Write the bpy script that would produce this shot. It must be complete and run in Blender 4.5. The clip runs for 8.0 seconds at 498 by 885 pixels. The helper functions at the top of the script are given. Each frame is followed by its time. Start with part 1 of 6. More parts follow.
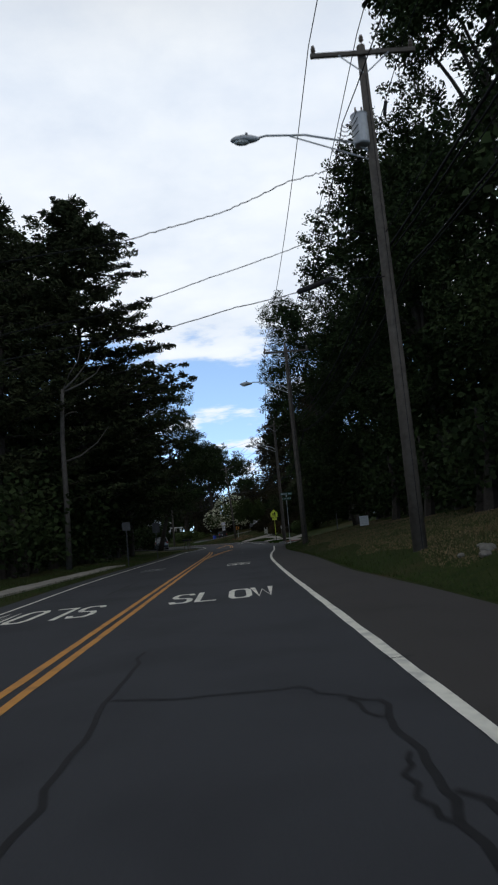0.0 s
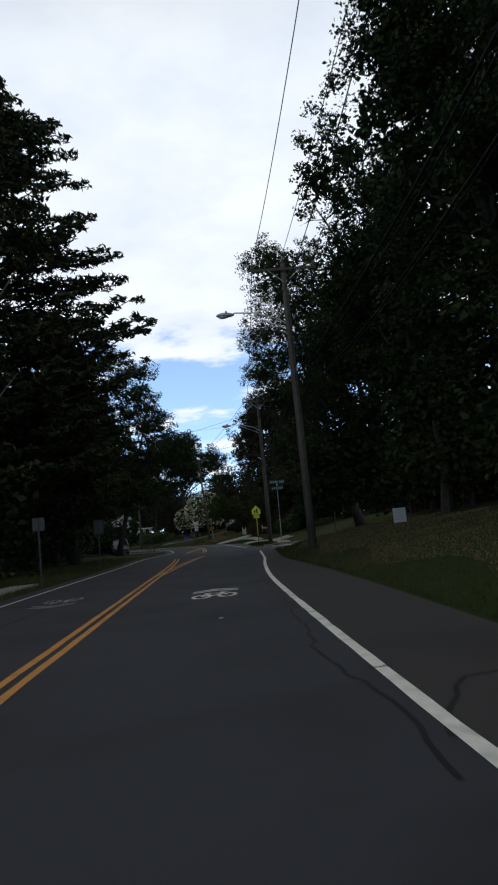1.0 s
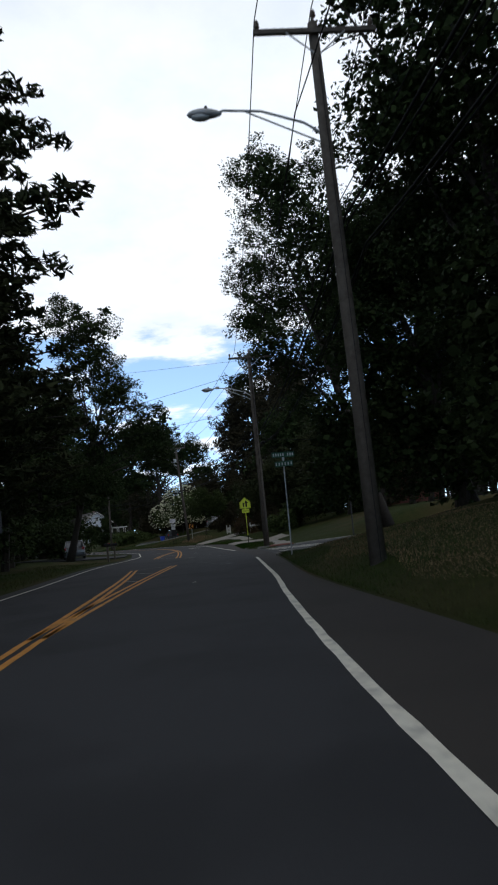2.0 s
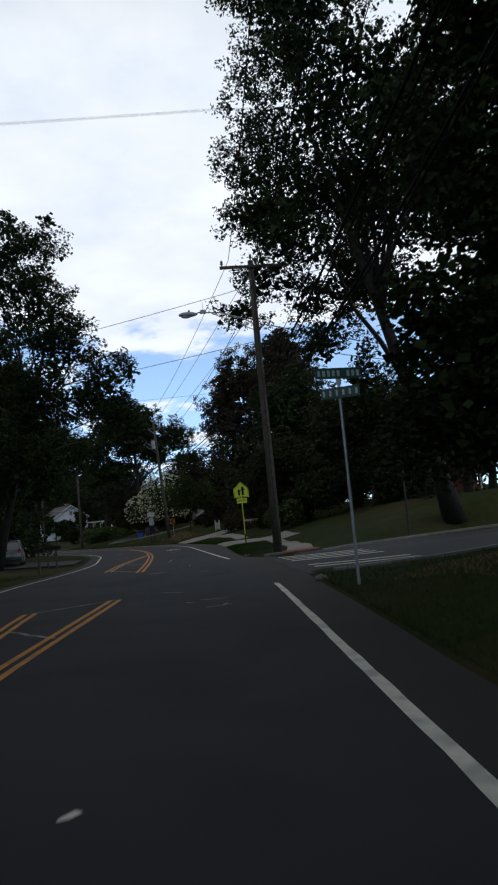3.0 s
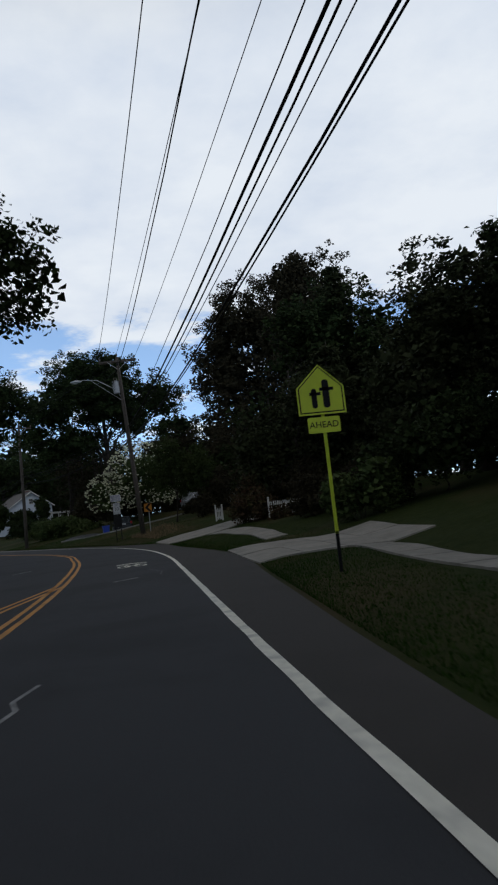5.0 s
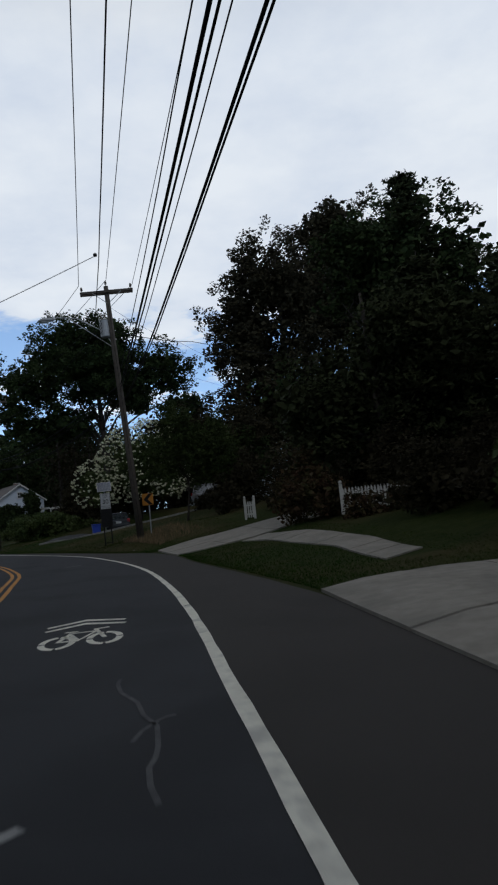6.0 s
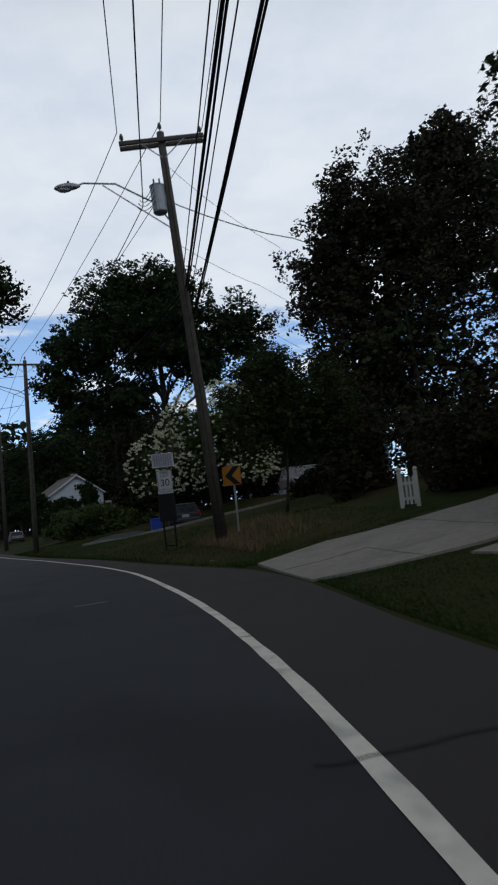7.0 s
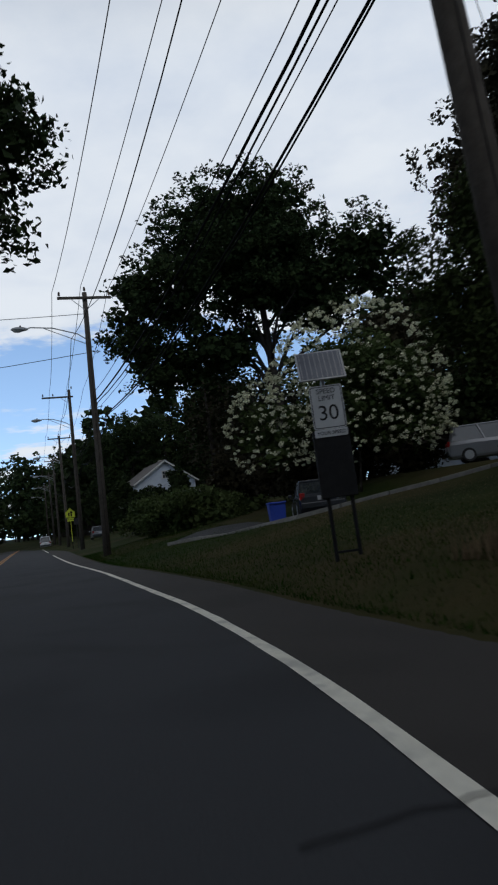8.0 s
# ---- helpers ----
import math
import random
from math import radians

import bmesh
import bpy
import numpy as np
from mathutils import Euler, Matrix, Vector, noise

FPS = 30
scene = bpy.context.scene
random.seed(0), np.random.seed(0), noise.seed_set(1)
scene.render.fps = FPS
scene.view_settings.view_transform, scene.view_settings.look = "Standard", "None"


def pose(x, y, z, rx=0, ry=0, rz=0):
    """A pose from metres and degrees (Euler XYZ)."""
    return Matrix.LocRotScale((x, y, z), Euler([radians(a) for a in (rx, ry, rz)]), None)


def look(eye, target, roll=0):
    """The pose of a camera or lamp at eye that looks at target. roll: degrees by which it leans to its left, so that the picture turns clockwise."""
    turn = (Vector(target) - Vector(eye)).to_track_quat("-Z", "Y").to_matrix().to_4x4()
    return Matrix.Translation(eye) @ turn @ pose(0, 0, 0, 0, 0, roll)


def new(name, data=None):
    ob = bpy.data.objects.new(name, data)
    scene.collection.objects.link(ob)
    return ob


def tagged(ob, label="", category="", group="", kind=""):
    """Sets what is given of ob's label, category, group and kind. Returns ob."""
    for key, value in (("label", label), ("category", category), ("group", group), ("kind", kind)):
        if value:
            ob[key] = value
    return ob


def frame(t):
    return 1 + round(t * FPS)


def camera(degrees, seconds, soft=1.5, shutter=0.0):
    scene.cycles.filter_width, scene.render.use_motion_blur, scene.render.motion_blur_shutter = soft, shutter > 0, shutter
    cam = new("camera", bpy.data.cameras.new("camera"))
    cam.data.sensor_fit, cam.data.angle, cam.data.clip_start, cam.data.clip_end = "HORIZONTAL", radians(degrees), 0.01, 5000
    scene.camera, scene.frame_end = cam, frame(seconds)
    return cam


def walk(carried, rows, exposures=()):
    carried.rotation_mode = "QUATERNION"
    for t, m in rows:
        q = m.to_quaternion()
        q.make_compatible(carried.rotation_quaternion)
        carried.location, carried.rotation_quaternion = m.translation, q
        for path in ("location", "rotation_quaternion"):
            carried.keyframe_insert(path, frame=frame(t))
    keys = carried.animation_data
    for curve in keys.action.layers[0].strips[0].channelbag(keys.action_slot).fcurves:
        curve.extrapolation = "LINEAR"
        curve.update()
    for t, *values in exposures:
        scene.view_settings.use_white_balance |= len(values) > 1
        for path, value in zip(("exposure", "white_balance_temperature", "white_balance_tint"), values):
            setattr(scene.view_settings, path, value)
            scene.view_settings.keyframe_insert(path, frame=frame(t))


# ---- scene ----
cam = camera(39.3, 8.0, 2.1, 0.14)
PATH = [
    (0, (-0.418, 0.948, 1.262), (-0.359, 2.931, 1.521), -5.4),
    (0.5, (-0.447, 8.264, 1.33), (-0.356, 10.245, 1.586), -5.6),
    (1, (-0.422, 15.748, 1.313), (-0.29, 17.728, 1.567), -5.6),
    (1.5, (-0.278, 23.451, 1.326), (-0.116, 25.429, 1.573), -5.8),
    (1.7, (-0.223, 26.377, 1.268), (-0.05, 28.353, 1.518), -5.9),
    (2.8, (0.509, 43.75, 1.568), (0.717, 45.727, 1.794), -5.6),
    (3, (0.613, 46.87, 1.516), (0.831, 48.845, 1.742), -5.8),
    (3.5, (0.927, 54.536, 1.482), (1.159, 56.511, 1.699), -6.2),
    (4, (1.23, 62.121, 1.471), (1.475, 64.095, 1.682), -6.1),
    (4.5, (1.434, 69.039, 1.532), (1.68, 71.014, 1.73), -6.9),
    (4.7, (1.494, 71.922, 1.461), (1.739, 73.897, 1.657), -6.7),
    (5.8, (1.477, 88.88, 1.344), (1.701, 90.858, 1.543), -5.7),
    (6, (1.324, 91.772, 1.357), (1.543, 93.75, 1.554), -5.7),
    (6.5, (0.91, 98.85, 1.265), (1.042, 100.836, 1.47), -5.7),
    (7, (0.131, 106.174, 1.244), (0.163, 108.163, 1.449), -5.8),
    (7.5, (-1.119, 113.33, 1.186), (-1.21, 115.317, 1.393), -5.9),
    (8, (-2.79, 120.373, 1.162), (-3.012, 122.349, 1.372), -6.8),
]
EXPOSURES = [(0.0, -0.2, 6250, 9), (0.8, -0.18, 6250, 9), (1.5, 0.03, 6250, 9), (1.7, 0.04, 6250, 9), (2.8, -0.12, 6250, 9), (4.5, -0.38, 6200, 9), (5.8, -0.45, 6150, 9), (8.0, -0.48, 6150, 9)]
walk(cam, [(t, look(eye, target, roll)) for t, eye, target, roll in PATH], EXPOSURES)

# ---- world, sun ----
SUN_EL, SUN_AZ = radians(52), radians(150)
world = bpy.data.worlds.new("world")
scene.world = world
world.use_nodes = True
wn, wl_ = world.node_tree.nodes, world.node_tree.links
wn.clear()


def wnode(kind, **kw):
    n = wn.new(kind)
    for k, v in kw.items():
        n.inputs[k].default_value = v
    return n


def wmath(op, a, b=None, c=None, clamp=False):
    n = wn.new("ShaderNodeMath")
    n.operation, n.use_clamp = op, clamp
    for i, v in enumerate((a, b, c)):
        if v is None:
            continue
        if isinstance(v, (int, float)):
            n.inputs[i].default_value = v
        else:
            wl_.new(v, n.inputs[i])
    return n.outputs[0]


w_out = wn.new("ShaderNodeOutputWorld")
w_sky = wn.new("ShaderNodeTexSky")
w_sky.sky_type, w_sky.sun_disc = "NISHITA", False
w_sky.sun_elevation, w_sky.sun_rotation = SUN_EL, SUN_AZ
w_sky.air_density, w_sky.dust_density, w_sky.ozone_density = 1.0, 0.1, 0.5
w_blue = wnode("ShaderNodeBackground", Strength=0.24)
wl_.new(w_sky.outputs[0], w_blue.inputs["Color"])
w_co = wn.new("ShaderNodeTexCoord")
w_sep = wn.new("ShaderNodeSeparateXYZ")
wl_.new(w_co.outputs["Generated"], w_sep.inputs[0])
w_up = wmath("MAXIMUM", w_sep.outputs[2], 0.0)
# clear dry air: the blue stays deep down to the tree tops
w_dir = wn.new("ShaderNodeCombineXYZ")
wl_.new(w_sep.outputs[0], w_dir.inputs[0])
wl_.new(w_sep.outputs[1], w_dir.inputs[1])
wl_.new(wmath("MULTIPLY_ADD", w_up, 0.9, 0.11), w_dir.inputs[2])
w_unit = wn.new("ShaderNodeVectorMath")
w_unit.operation = "NORMALIZE"
wl_.new(w_dir.outputs[0], w_unit.inputs[0])
wl_.new(w_unit.outputs[0], w_sky.inputs["Vector"])
# a cloud deck: directions laid out on a flat layer, so that clouds shrink towards the horizon
w_den = wmath("ADD", w_up, 0.09)
w_flat = wn.new("ShaderNodeCombineXYZ")
wl_.new(wmath("DIVIDE", w_sep.outputs[0], w_den), w_flat.inputs[0])
wl_.new(wmath("DIVIDE", w_sep.outputs[1], w_den), w_flat.inputs[1])
w_n1 = wnode("ShaderNodeTexNoise", Scale=0.55, Detail=7.0, Roughness=0.55, Distortion=0.35)
wl_.new(w_flat.outputs[0], w_n1.inputs["Vector"])
w_n2 = wnode("ShaderNodeTexNoise", Scale=1.7, Detail=7.0, Roughness=0.6)
wl_.new(w_flat.outputs[0], w_n2.inputs["Vector"])
# cover grows with height above the horizon
w_cov = wn.new("ShaderNodeMapRange")
w_cov.interpolation_type = "SMOOTHSTEP"
for k, v in (("From Min", 0.23), ("From Max", 0.42), ("To Min", -0.045), ("To Max", 0.34)):
    w_cov.inputs[k].default_value = v
wl_.new(w_up, w_cov.inputs["Value"])
w_two = wmath("MULTIPLY_ADD", w_n2.outputs["Fac"], 0.55, wmath("MULTIPLY", w_n1.outputs["Fac"], 0.45))
w_mix = wmath("ADD", w_two, w_cov.outputs[0])
w_cf = wn.new("ShaderNodeMapRange")
w_cf.interpolation_type = "SMOOTHSTEP"
for k, v in (("From Min", 0.465), ("From Max", 0.545), ("To Min", 0.0), ("To Max", 0.96)):
    w_cf.inputs[k].default_value = v
wl_.new(w_mix, w_cf.inputs["Value"])
w_ramp = wn.new("ShaderNodeValToRGB")
w_ramp.color_ramp.elements[0].position, w_ramp.color_ramp.elements[0].color = 0.36, (0.78, 0.83, 0.91, 1)
w_ramp.color_ramp.elements[1].position, w_ramp.color_ramp.elements[1].color = 0.6, (0.96, 0.98, 1.0, 1)
wl_.new(w_n2.outputs["Fac"], w_ramp.inputs["Fac"])
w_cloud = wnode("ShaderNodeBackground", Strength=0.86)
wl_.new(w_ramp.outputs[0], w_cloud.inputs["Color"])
# cloud dimmed overhead, above the view, to cut the sky light on the ground
w_overhead_dim = wn.new("ShaderNodeMapRange")
w_overhead_dim.interpolation_type = "SMOOTHSTEP"
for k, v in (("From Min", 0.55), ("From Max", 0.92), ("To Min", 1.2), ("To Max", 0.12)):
    w_overhead_dim.inputs[k].default_value = v
wl_.new(w_up, w_overhead_dim.inputs["Value"])
wl_.new(wmath("MULTIPLY", w_overhead_dim.outputs[0], 0.98), w_cloud.inputs["Strength"])
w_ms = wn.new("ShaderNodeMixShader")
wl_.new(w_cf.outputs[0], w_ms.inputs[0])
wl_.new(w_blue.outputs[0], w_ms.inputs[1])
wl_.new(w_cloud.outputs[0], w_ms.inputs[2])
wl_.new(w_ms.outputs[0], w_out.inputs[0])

sun = new("sun", bpy.data.lights.new("sun", "SUN"))
sun.data.energy, sun.data.angle, sun.data.color = 0.24, radians(14), (1.0, 0.95, 0.88)
sun.matrix_world = look((0, 0, 50), (-math.sin(SUN_AZ) * math.cos(SUN_EL), -math.cos(SUN_AZ) * math.cos(SUN_EL), 50 - math.sin(SUN_EL)))


# ---- materials ----
def mat(name, c1, c2=None, scale=4.0, rough=0.8, metal=0.0, bump=0.0, fine=40.0, c3=None, scale3=0.4, amount3=0.5, island=0.0, rnd=0.0, spec=0.5, through_light=0.0):
    """Two colours mixed by grain at one scale, stains of a third at a larger one, relief, and variation by piece."""
    m = bpy.data.materials.new(name)
    m.use_nodes = True
    nt = m.node_tree
    n, l = nt.nodes, nt.links
    b = n["Principled BSDF"]
    b.inputs["Roughness"].default_value, b.inputs["Metallic"].default_value = rough, metal
    b.inputs["Specular IOR Level"].default_value = spec
    c2 = c2 or tuple(v * 0.75 for v in c1)
    co = n.new("ShaderNodeTexCoord")
    t = n.new("ShaderNodeTexNoise")
    t.inputs["Scale"].default_value, t.inputs["Detail"].default_value, t.inputs["Roughness"].default_value = scale, 6, 0.65
    l.new(co.outputs["Object"], t.inputs["Vector"])
    r = n.new("ShaderNodeValToRGB")
    r.color_ramp.elements[0].position, r.color_ramp.elements[1].position = 0.34, 0.66
    r.color_ramp.elements[0].color, r.color_ramp.elements[1].color = (*c1, 1), (*c2, 1)
    l.new(t.outputs["Fac"], r.inputs["Fac"])
    colour = r.outputs["Color"]
    if c3:
        t3 = n.new("ShaderNodeTexNoise")
        t3.inputs["Scale"].default_value, t3.inputs["Detail"].default_value, t3.inputs["Distortion"].default_value = scale3, 5, 0.4
        l.new(co.outputs["Object"], t3.inputs["Vector"])
        mr = n.new("ShaderNodeMapRange")
        mr.inputs["From Min"].default_value, mr.inputs["From Max"].default_value, mr.inputs["To Max"].default_value = 0.48, 0.66, amount3
        l.new(t3.outputs["Fac"], mr.inputs["Value"])
        mx = n.new("ShaderNodeMix")
        mx.data_type = "RGBA"
        l.new(mr.outputs[0], mx.inputs[0])
        l.new(colour, mx.inputs[6])
        mx.inputs[7].default_value = (*c3, 1)
        colour = mx.outputs[2]
    if island or rnd:
        src = n.new("ShaderNodeNewGeometry").outputs["Random Per Island"] if island else n.new("ShaderNodeObjectInfo").outputs["Random"]
        hv = n.new("ShaderNodeHueSaturation")
        mr2 = n.new("ShaderNodeMapRange")
        k = island or rnd
        mr2.inputs["To Min"].default_value, mr2.inputs["To Max"].default_value = 1 - k, 1 + k
        l.new(src, mr2.inputs["Value"])
        l.new(mr2.outputs[0], hv.inputs["Value"])
        l.new(colour, hv.inputs["Color"])
        colour = hv.outputs["Color"]
    l.new(colour, b.inputs["Base Color"])
    if bump:
        t2 = n.new("ShaderNodeTexNoise")
        t2.inputs["Scale"].default_value, t2.inputs["Detail"].default_value = fine, 5
        l.new(co.outputs["Object"], t2.inputs["Vector"])
        bp = n.new("ShaderNodeBump")
        bp.inputs["Strength"].default_value, bp.inputs["Distance"].default_value = bump, 0.02
        l.new(t2.outputs["Fac"], bp.inputs["Height"])
        l.new(bp.outputs[0], b.inputs["Normal"])
    if through_light:
        tr = n.new("ShaderNodeBsdfTranslucent")
        l.new(colour, tr.inputs["Color"])
        ms = n.new("ShaderNodeMixShader")
        ms.inputs[0].default_value = through_light
        l.new(b.outputs[0], ms.inputs[1])
        l.new(tr.outputs[0], ms.inputs[2])
        l.new(ms.outputs[0], n["Material Output"].inputs["Surface"])
    return m


M = {
    "asphalt": mat("asphalt", (0.031, 0.033, 0.037), (0.045, 0.046, 0.051), 60.0, 0.86, bump=0.35, fine=180.0, c3=(0.024, 0.025, 0.028), scale3=0.45, amount3=0.75, spec=0.25),
    "asphalt_side": mat("asphalt_side", (0.030, 0.031, 0.035), (0.042, 0.043, 0.047), 50.0, 0.85, bump=0.3, fine=160.0, c3=(0.05, 0.05, 0.052), scale3=0.3, amount3=0.5, spec=0.35),
    "shoulder": mat("shoulder", (0.037, 0.033, 0.030), (0.050, 0.045, 0.041), 55.0, 0.88, bump=0.4, fine=150.0, c3=(0.03, 0.027, 0.024), scale3=0.5, amount3=0.6, spec=0.3),
    "tar": mat("tar", (0.008, 0.008, 0.009), (0.014, 0.014, 0.015), 8.0, 0.8, spec=0.2),
    "white_paint": mat("white_paint", (0.84, 0.81, 0.70), (0.70, 0.675, 0.58), 9.0, 0.75, bump=0.25, fine=120.0, c3=(0.26, 0.26, 0.25), scale3=3.0, amount3=0.5),
    "faded_paint": mat("faded_paint", (0.34, 0.34, 0.33), (0.20, 0.20, 0.20), 9.0, 0.8, bump=0.25, fine=120.0, c3=(0.08, 0.08, 0.085), scale3=2.2, amount3=0.9),
    "worn_paint": mat("worn_paint", (0.10, 0.10, 0.10), (0.055, 0.055, 0.06), 12.0, 0.85, bump=0.25, fine=120.0, c3=(0.04, 0.04, 0.043), scale3=3.0, amount3=0.9),
    "worn_iron": mat("worn_iron", (0.05, 0.047, 0.045), (0.035, 0.033, 0.032), 20.0, 0.6, metal=0.4, bump=0.5, fine=60.0),
    "yellow_paint": mat("yellow_paint", (0.60, 0.27, 0.035), (0.50, 0.21, 0.03), 9.0, 0.75, bump=0.25, fine=120.0, c3=(0.20, 0.10, 0.03), scale3=2.2, amount3=0.5),
    "grass": mat("grass", (0.020, 0.032, 0.008), (0.036, 0.044, 0.013), 3.0, 0.95, bump=0.9, fine=60.0, c3=(0.07, 0.052, 0.026), scale3=0.16, amount3=0.7, spec=0.05),
    "blade": mat("blade", (0.024, 0.046, 0.010), (0.042, 0.060, 0.015), 1.2, 0.9, c3=(0.07, 0.06, 0.026), scale3=0.2, amount3=0.6, island=0.35, spec=0.15),
    "lawn_blade": mat("lawn_blade", (0.011, 0.036, 0.003), (0.021, 0.048, 0.006), 1.2, 0.95, c3=(0.045, 0.050, 0.012), scale3=0.35, amount3=0.6, island=0.35, spec=0.04),
    "concrete": mat("concrete", (0.30, 0.275, 0.235), (0.22, 0.20, 0.172), 5.0, 0.9, bump=0.3, fine=70.0, c3=(0.16, 0.15, 0.13), scale3=0.7, amount3=0.6, rnd=0.06),
    "kerb": mat("kerb", (0.26, 0.25, 0.23), (0.17, 0.165, 0.155), 7.0, 0.9, bump=0.4, fine=50.0, rnd=0.1),
    "brick_paving": mat("brick_paving", (0.27, 0.105, 0.085), (0.20, 0.08, 0.065), 12.0, 0.9, bump=0.4, fine=60.0, rnd=0.2),
    "bark": mat("bark", (0.045, 0.038, 0.031), (0.024, 0.020, 0.017), 6.0, 0.95, bump=0.9, fine=14.0, spec=0.2),
    "dead_wood": mat("dead_wood", (0.085, 0.078, 0.07), (0.05, 0.046, 0.04), 6.0, 0.9, bump=0.6, fine=20.0, spec=0.2),
    "field_stone": mat("field_stone", (0.16, 0.15, 0.13), (0.10, 0.09, 0.08), 8.0, 0.9, bump=0.6, fine=30.0),
    "pole_wood": mat("pole_wood", (0.095, 0.083, 0.070), (0.058, 0.049, 0.041), 5.0, 0.9, bump=0.6, fine=22.0, c3=(0.07, 0.06, 0.05), scale3=1.0, amount3=0.5, spec=0.25),
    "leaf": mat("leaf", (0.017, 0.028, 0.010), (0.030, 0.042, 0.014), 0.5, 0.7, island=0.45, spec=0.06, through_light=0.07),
    "leaf_dark": mat("leaf_dark", (0.025, 0.022, 0.013), (0.036, 0.031, 0.017), 0.5, 0.7, island=0.4, spec=0.05, through_light=0.05),
    "leaf_light": mat("leaf_light", (0.045, 0.070, 0.022), (0.070, 0.090, 0.030), 0.5, 0.7, island=0.4, spec=0.08, through_light=0.1),
    "leaf_mid": mat("leaf_mid", (0.030, 0.046, 0.014), (0.046, 0.060, 0.020), 0.5, 0.7, island=0.4, spec=0.06, through_light=0.09),
    "leaf_red": mat("leaf_red", (0.030, 0.036, 0.012), (0.075, 0.040, 0.026), 2.2, 0.7, island=0.45, spec=0.06, through_light=0.07),
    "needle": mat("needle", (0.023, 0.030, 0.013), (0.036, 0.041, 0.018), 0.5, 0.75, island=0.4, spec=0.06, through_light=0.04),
    "dry": mat("dry", (0.21, 0.15, 0.088), (0.15, 0.112, 0.066), 1.0, 0.95, island=0.25, spec=0.1),
    "flower": mat("flower", (0.70, 0.69, 0.50), (0.54, 0.55, 0.36), 3.0, 0.8, island=0.2),
    "wire": mat("wire", (0.018, 0.018, 0.019), (0.012, 0.012, 0.013), 3.0, 0.85, spec=0.1),
    "steel": mat("steel", (0.42, 0.43, 0.44), (0.33, 0.34, 0.35), 6.0, 0.5, metal=0.7),
    "lamp_grey": mat("lamp_grey", (0.36, 0.37, 0.38), (0.28, 0.29, 0.30), 6.0, 0.5, metal=0.2),
    "dull_metal": mat("dull_metal", (0.045, 0.047, 0.05), (0.03, 0.031, 0.033), 6.0, 0.7, metal=0.2),
    "lens": mat("lens", (0.55, 0.56, 0.55), (0.45, 0.46, 0.46), 5.0, 0.25),
    "insulator": mat("insulator", (0.10, 0.07, 0.05), (0.14, 0.11, 0.09), 5.0, 0.3),
    "sign_yellow": mat("sign_yellow", (0.62, 0.70, 0.03), (0.55, 0.62, 0.03), 3.0, 0.45),
    "sign_orange": mat("sign_orange", (0.40, 0.165, 0.012), (0.34, 0.135, 0.012), 3.0, 0.45),
    "sign_white": mat("sign_white", (0.44, 0.45, 0.46), (0.37, 0.38, 0.39), 3.0, 0.45),
    "sign_green": mat("sign_green", (0.008, 0.075, 0.043), (0.006, 0.06, 0.034), 3.0, 0.45),
    "black": mat("black", (0.010, 0.010, 0.011), (0.016, 0.016, 0.017), 6.0, 0.75, spec=0.15),
    "panel": mat("panel", (0.10, 0.11, 0.14), (0.14, 0.15, 0.18), 3.0, 0.22),
    "bin_blue": mat("bin_blue", (0.02, 0.06, 0.42), (0.018, 0.05, 0.34), 3.0, 0.5),
    "white_wood": mat("white_wood", (0.55, 0.54, 0.51), (0.42, 0.41, 0.38), 4.0, 0.7, bump=0.15, fine=30.0),
    "siding": mat("siding", (0.50, 0.54, 0.60), (0.42, 0.46, 0.52), 2.0, 0.7),
    "brick_red": mat("brick_red", (0.17, 0.062, 0.047), (0.12, 0.045, 0.036), 6.0, 0.9, bump=0.4, fine=30.0, c3=(0.27, 0.12, 0.09), scale3=0.8, amount3=0.5),
    "roof": mat("roof", (0.13, 0.115, 0.105), (0.09, 0.08, 0.075), 3.0, 0.9, bump=0.4, fine=20.0, rnd=0.15),
    "roof_pale": mat("roof_pale", (0.42, 0.43, 0.44), (0.34, 0.35, 0.36), 3.0, 0.85, bump=0.3, fine=20.0),
    "window_glass": mat("window_glass", (0.02, 0.025, 0.03), (0.03, 0.035, 0.04), 2.0, 0.06, spec=0.8),
    "car_silver": mat("car_silver", (0.26, 0.26, 0.27), (0.24, 0.24, 0.25), 2.0, 0.28, metal=0.6),
    "car_white": mat("car_white", (0.70, 0.71, 0.73), (0.66, 0.67, 0.69), 2.0, 0.25),
    "car_dark": mat("car_dark", (0.03, 0.033, 0.04), (0.025, 0.027, 0.03), 2.0, 0.22),
    "rubber": mat("rubber", (0.018, 0.018, 0.018), (0.025, 0.025, 0.025), 8.0, 0.85),
    "tail_red": mat("tail_red", (0.30, 0.012, 0.012), (0.24, 0.01, 0.01), 3.0, 0.2),
}


# ---- mesh helpers ----
def link_mesh(name, verts, faces, material, parent=None, label="", smooth=False):
    me = bpy.data.meshes.new(name)
    me.from_pydata([tuple(v) for v in verts], [], [tuple(f) for f in faces])
    me.materials.append(material)
    if smooth:
        me.polygons.foreach_set("use_smooth", [True] * len(me.polygons))
    me.update()
    ob = new(name, me)
    if parent:
        ob.parent = parent
    if label:
        tagged(ob, label)
    return ob


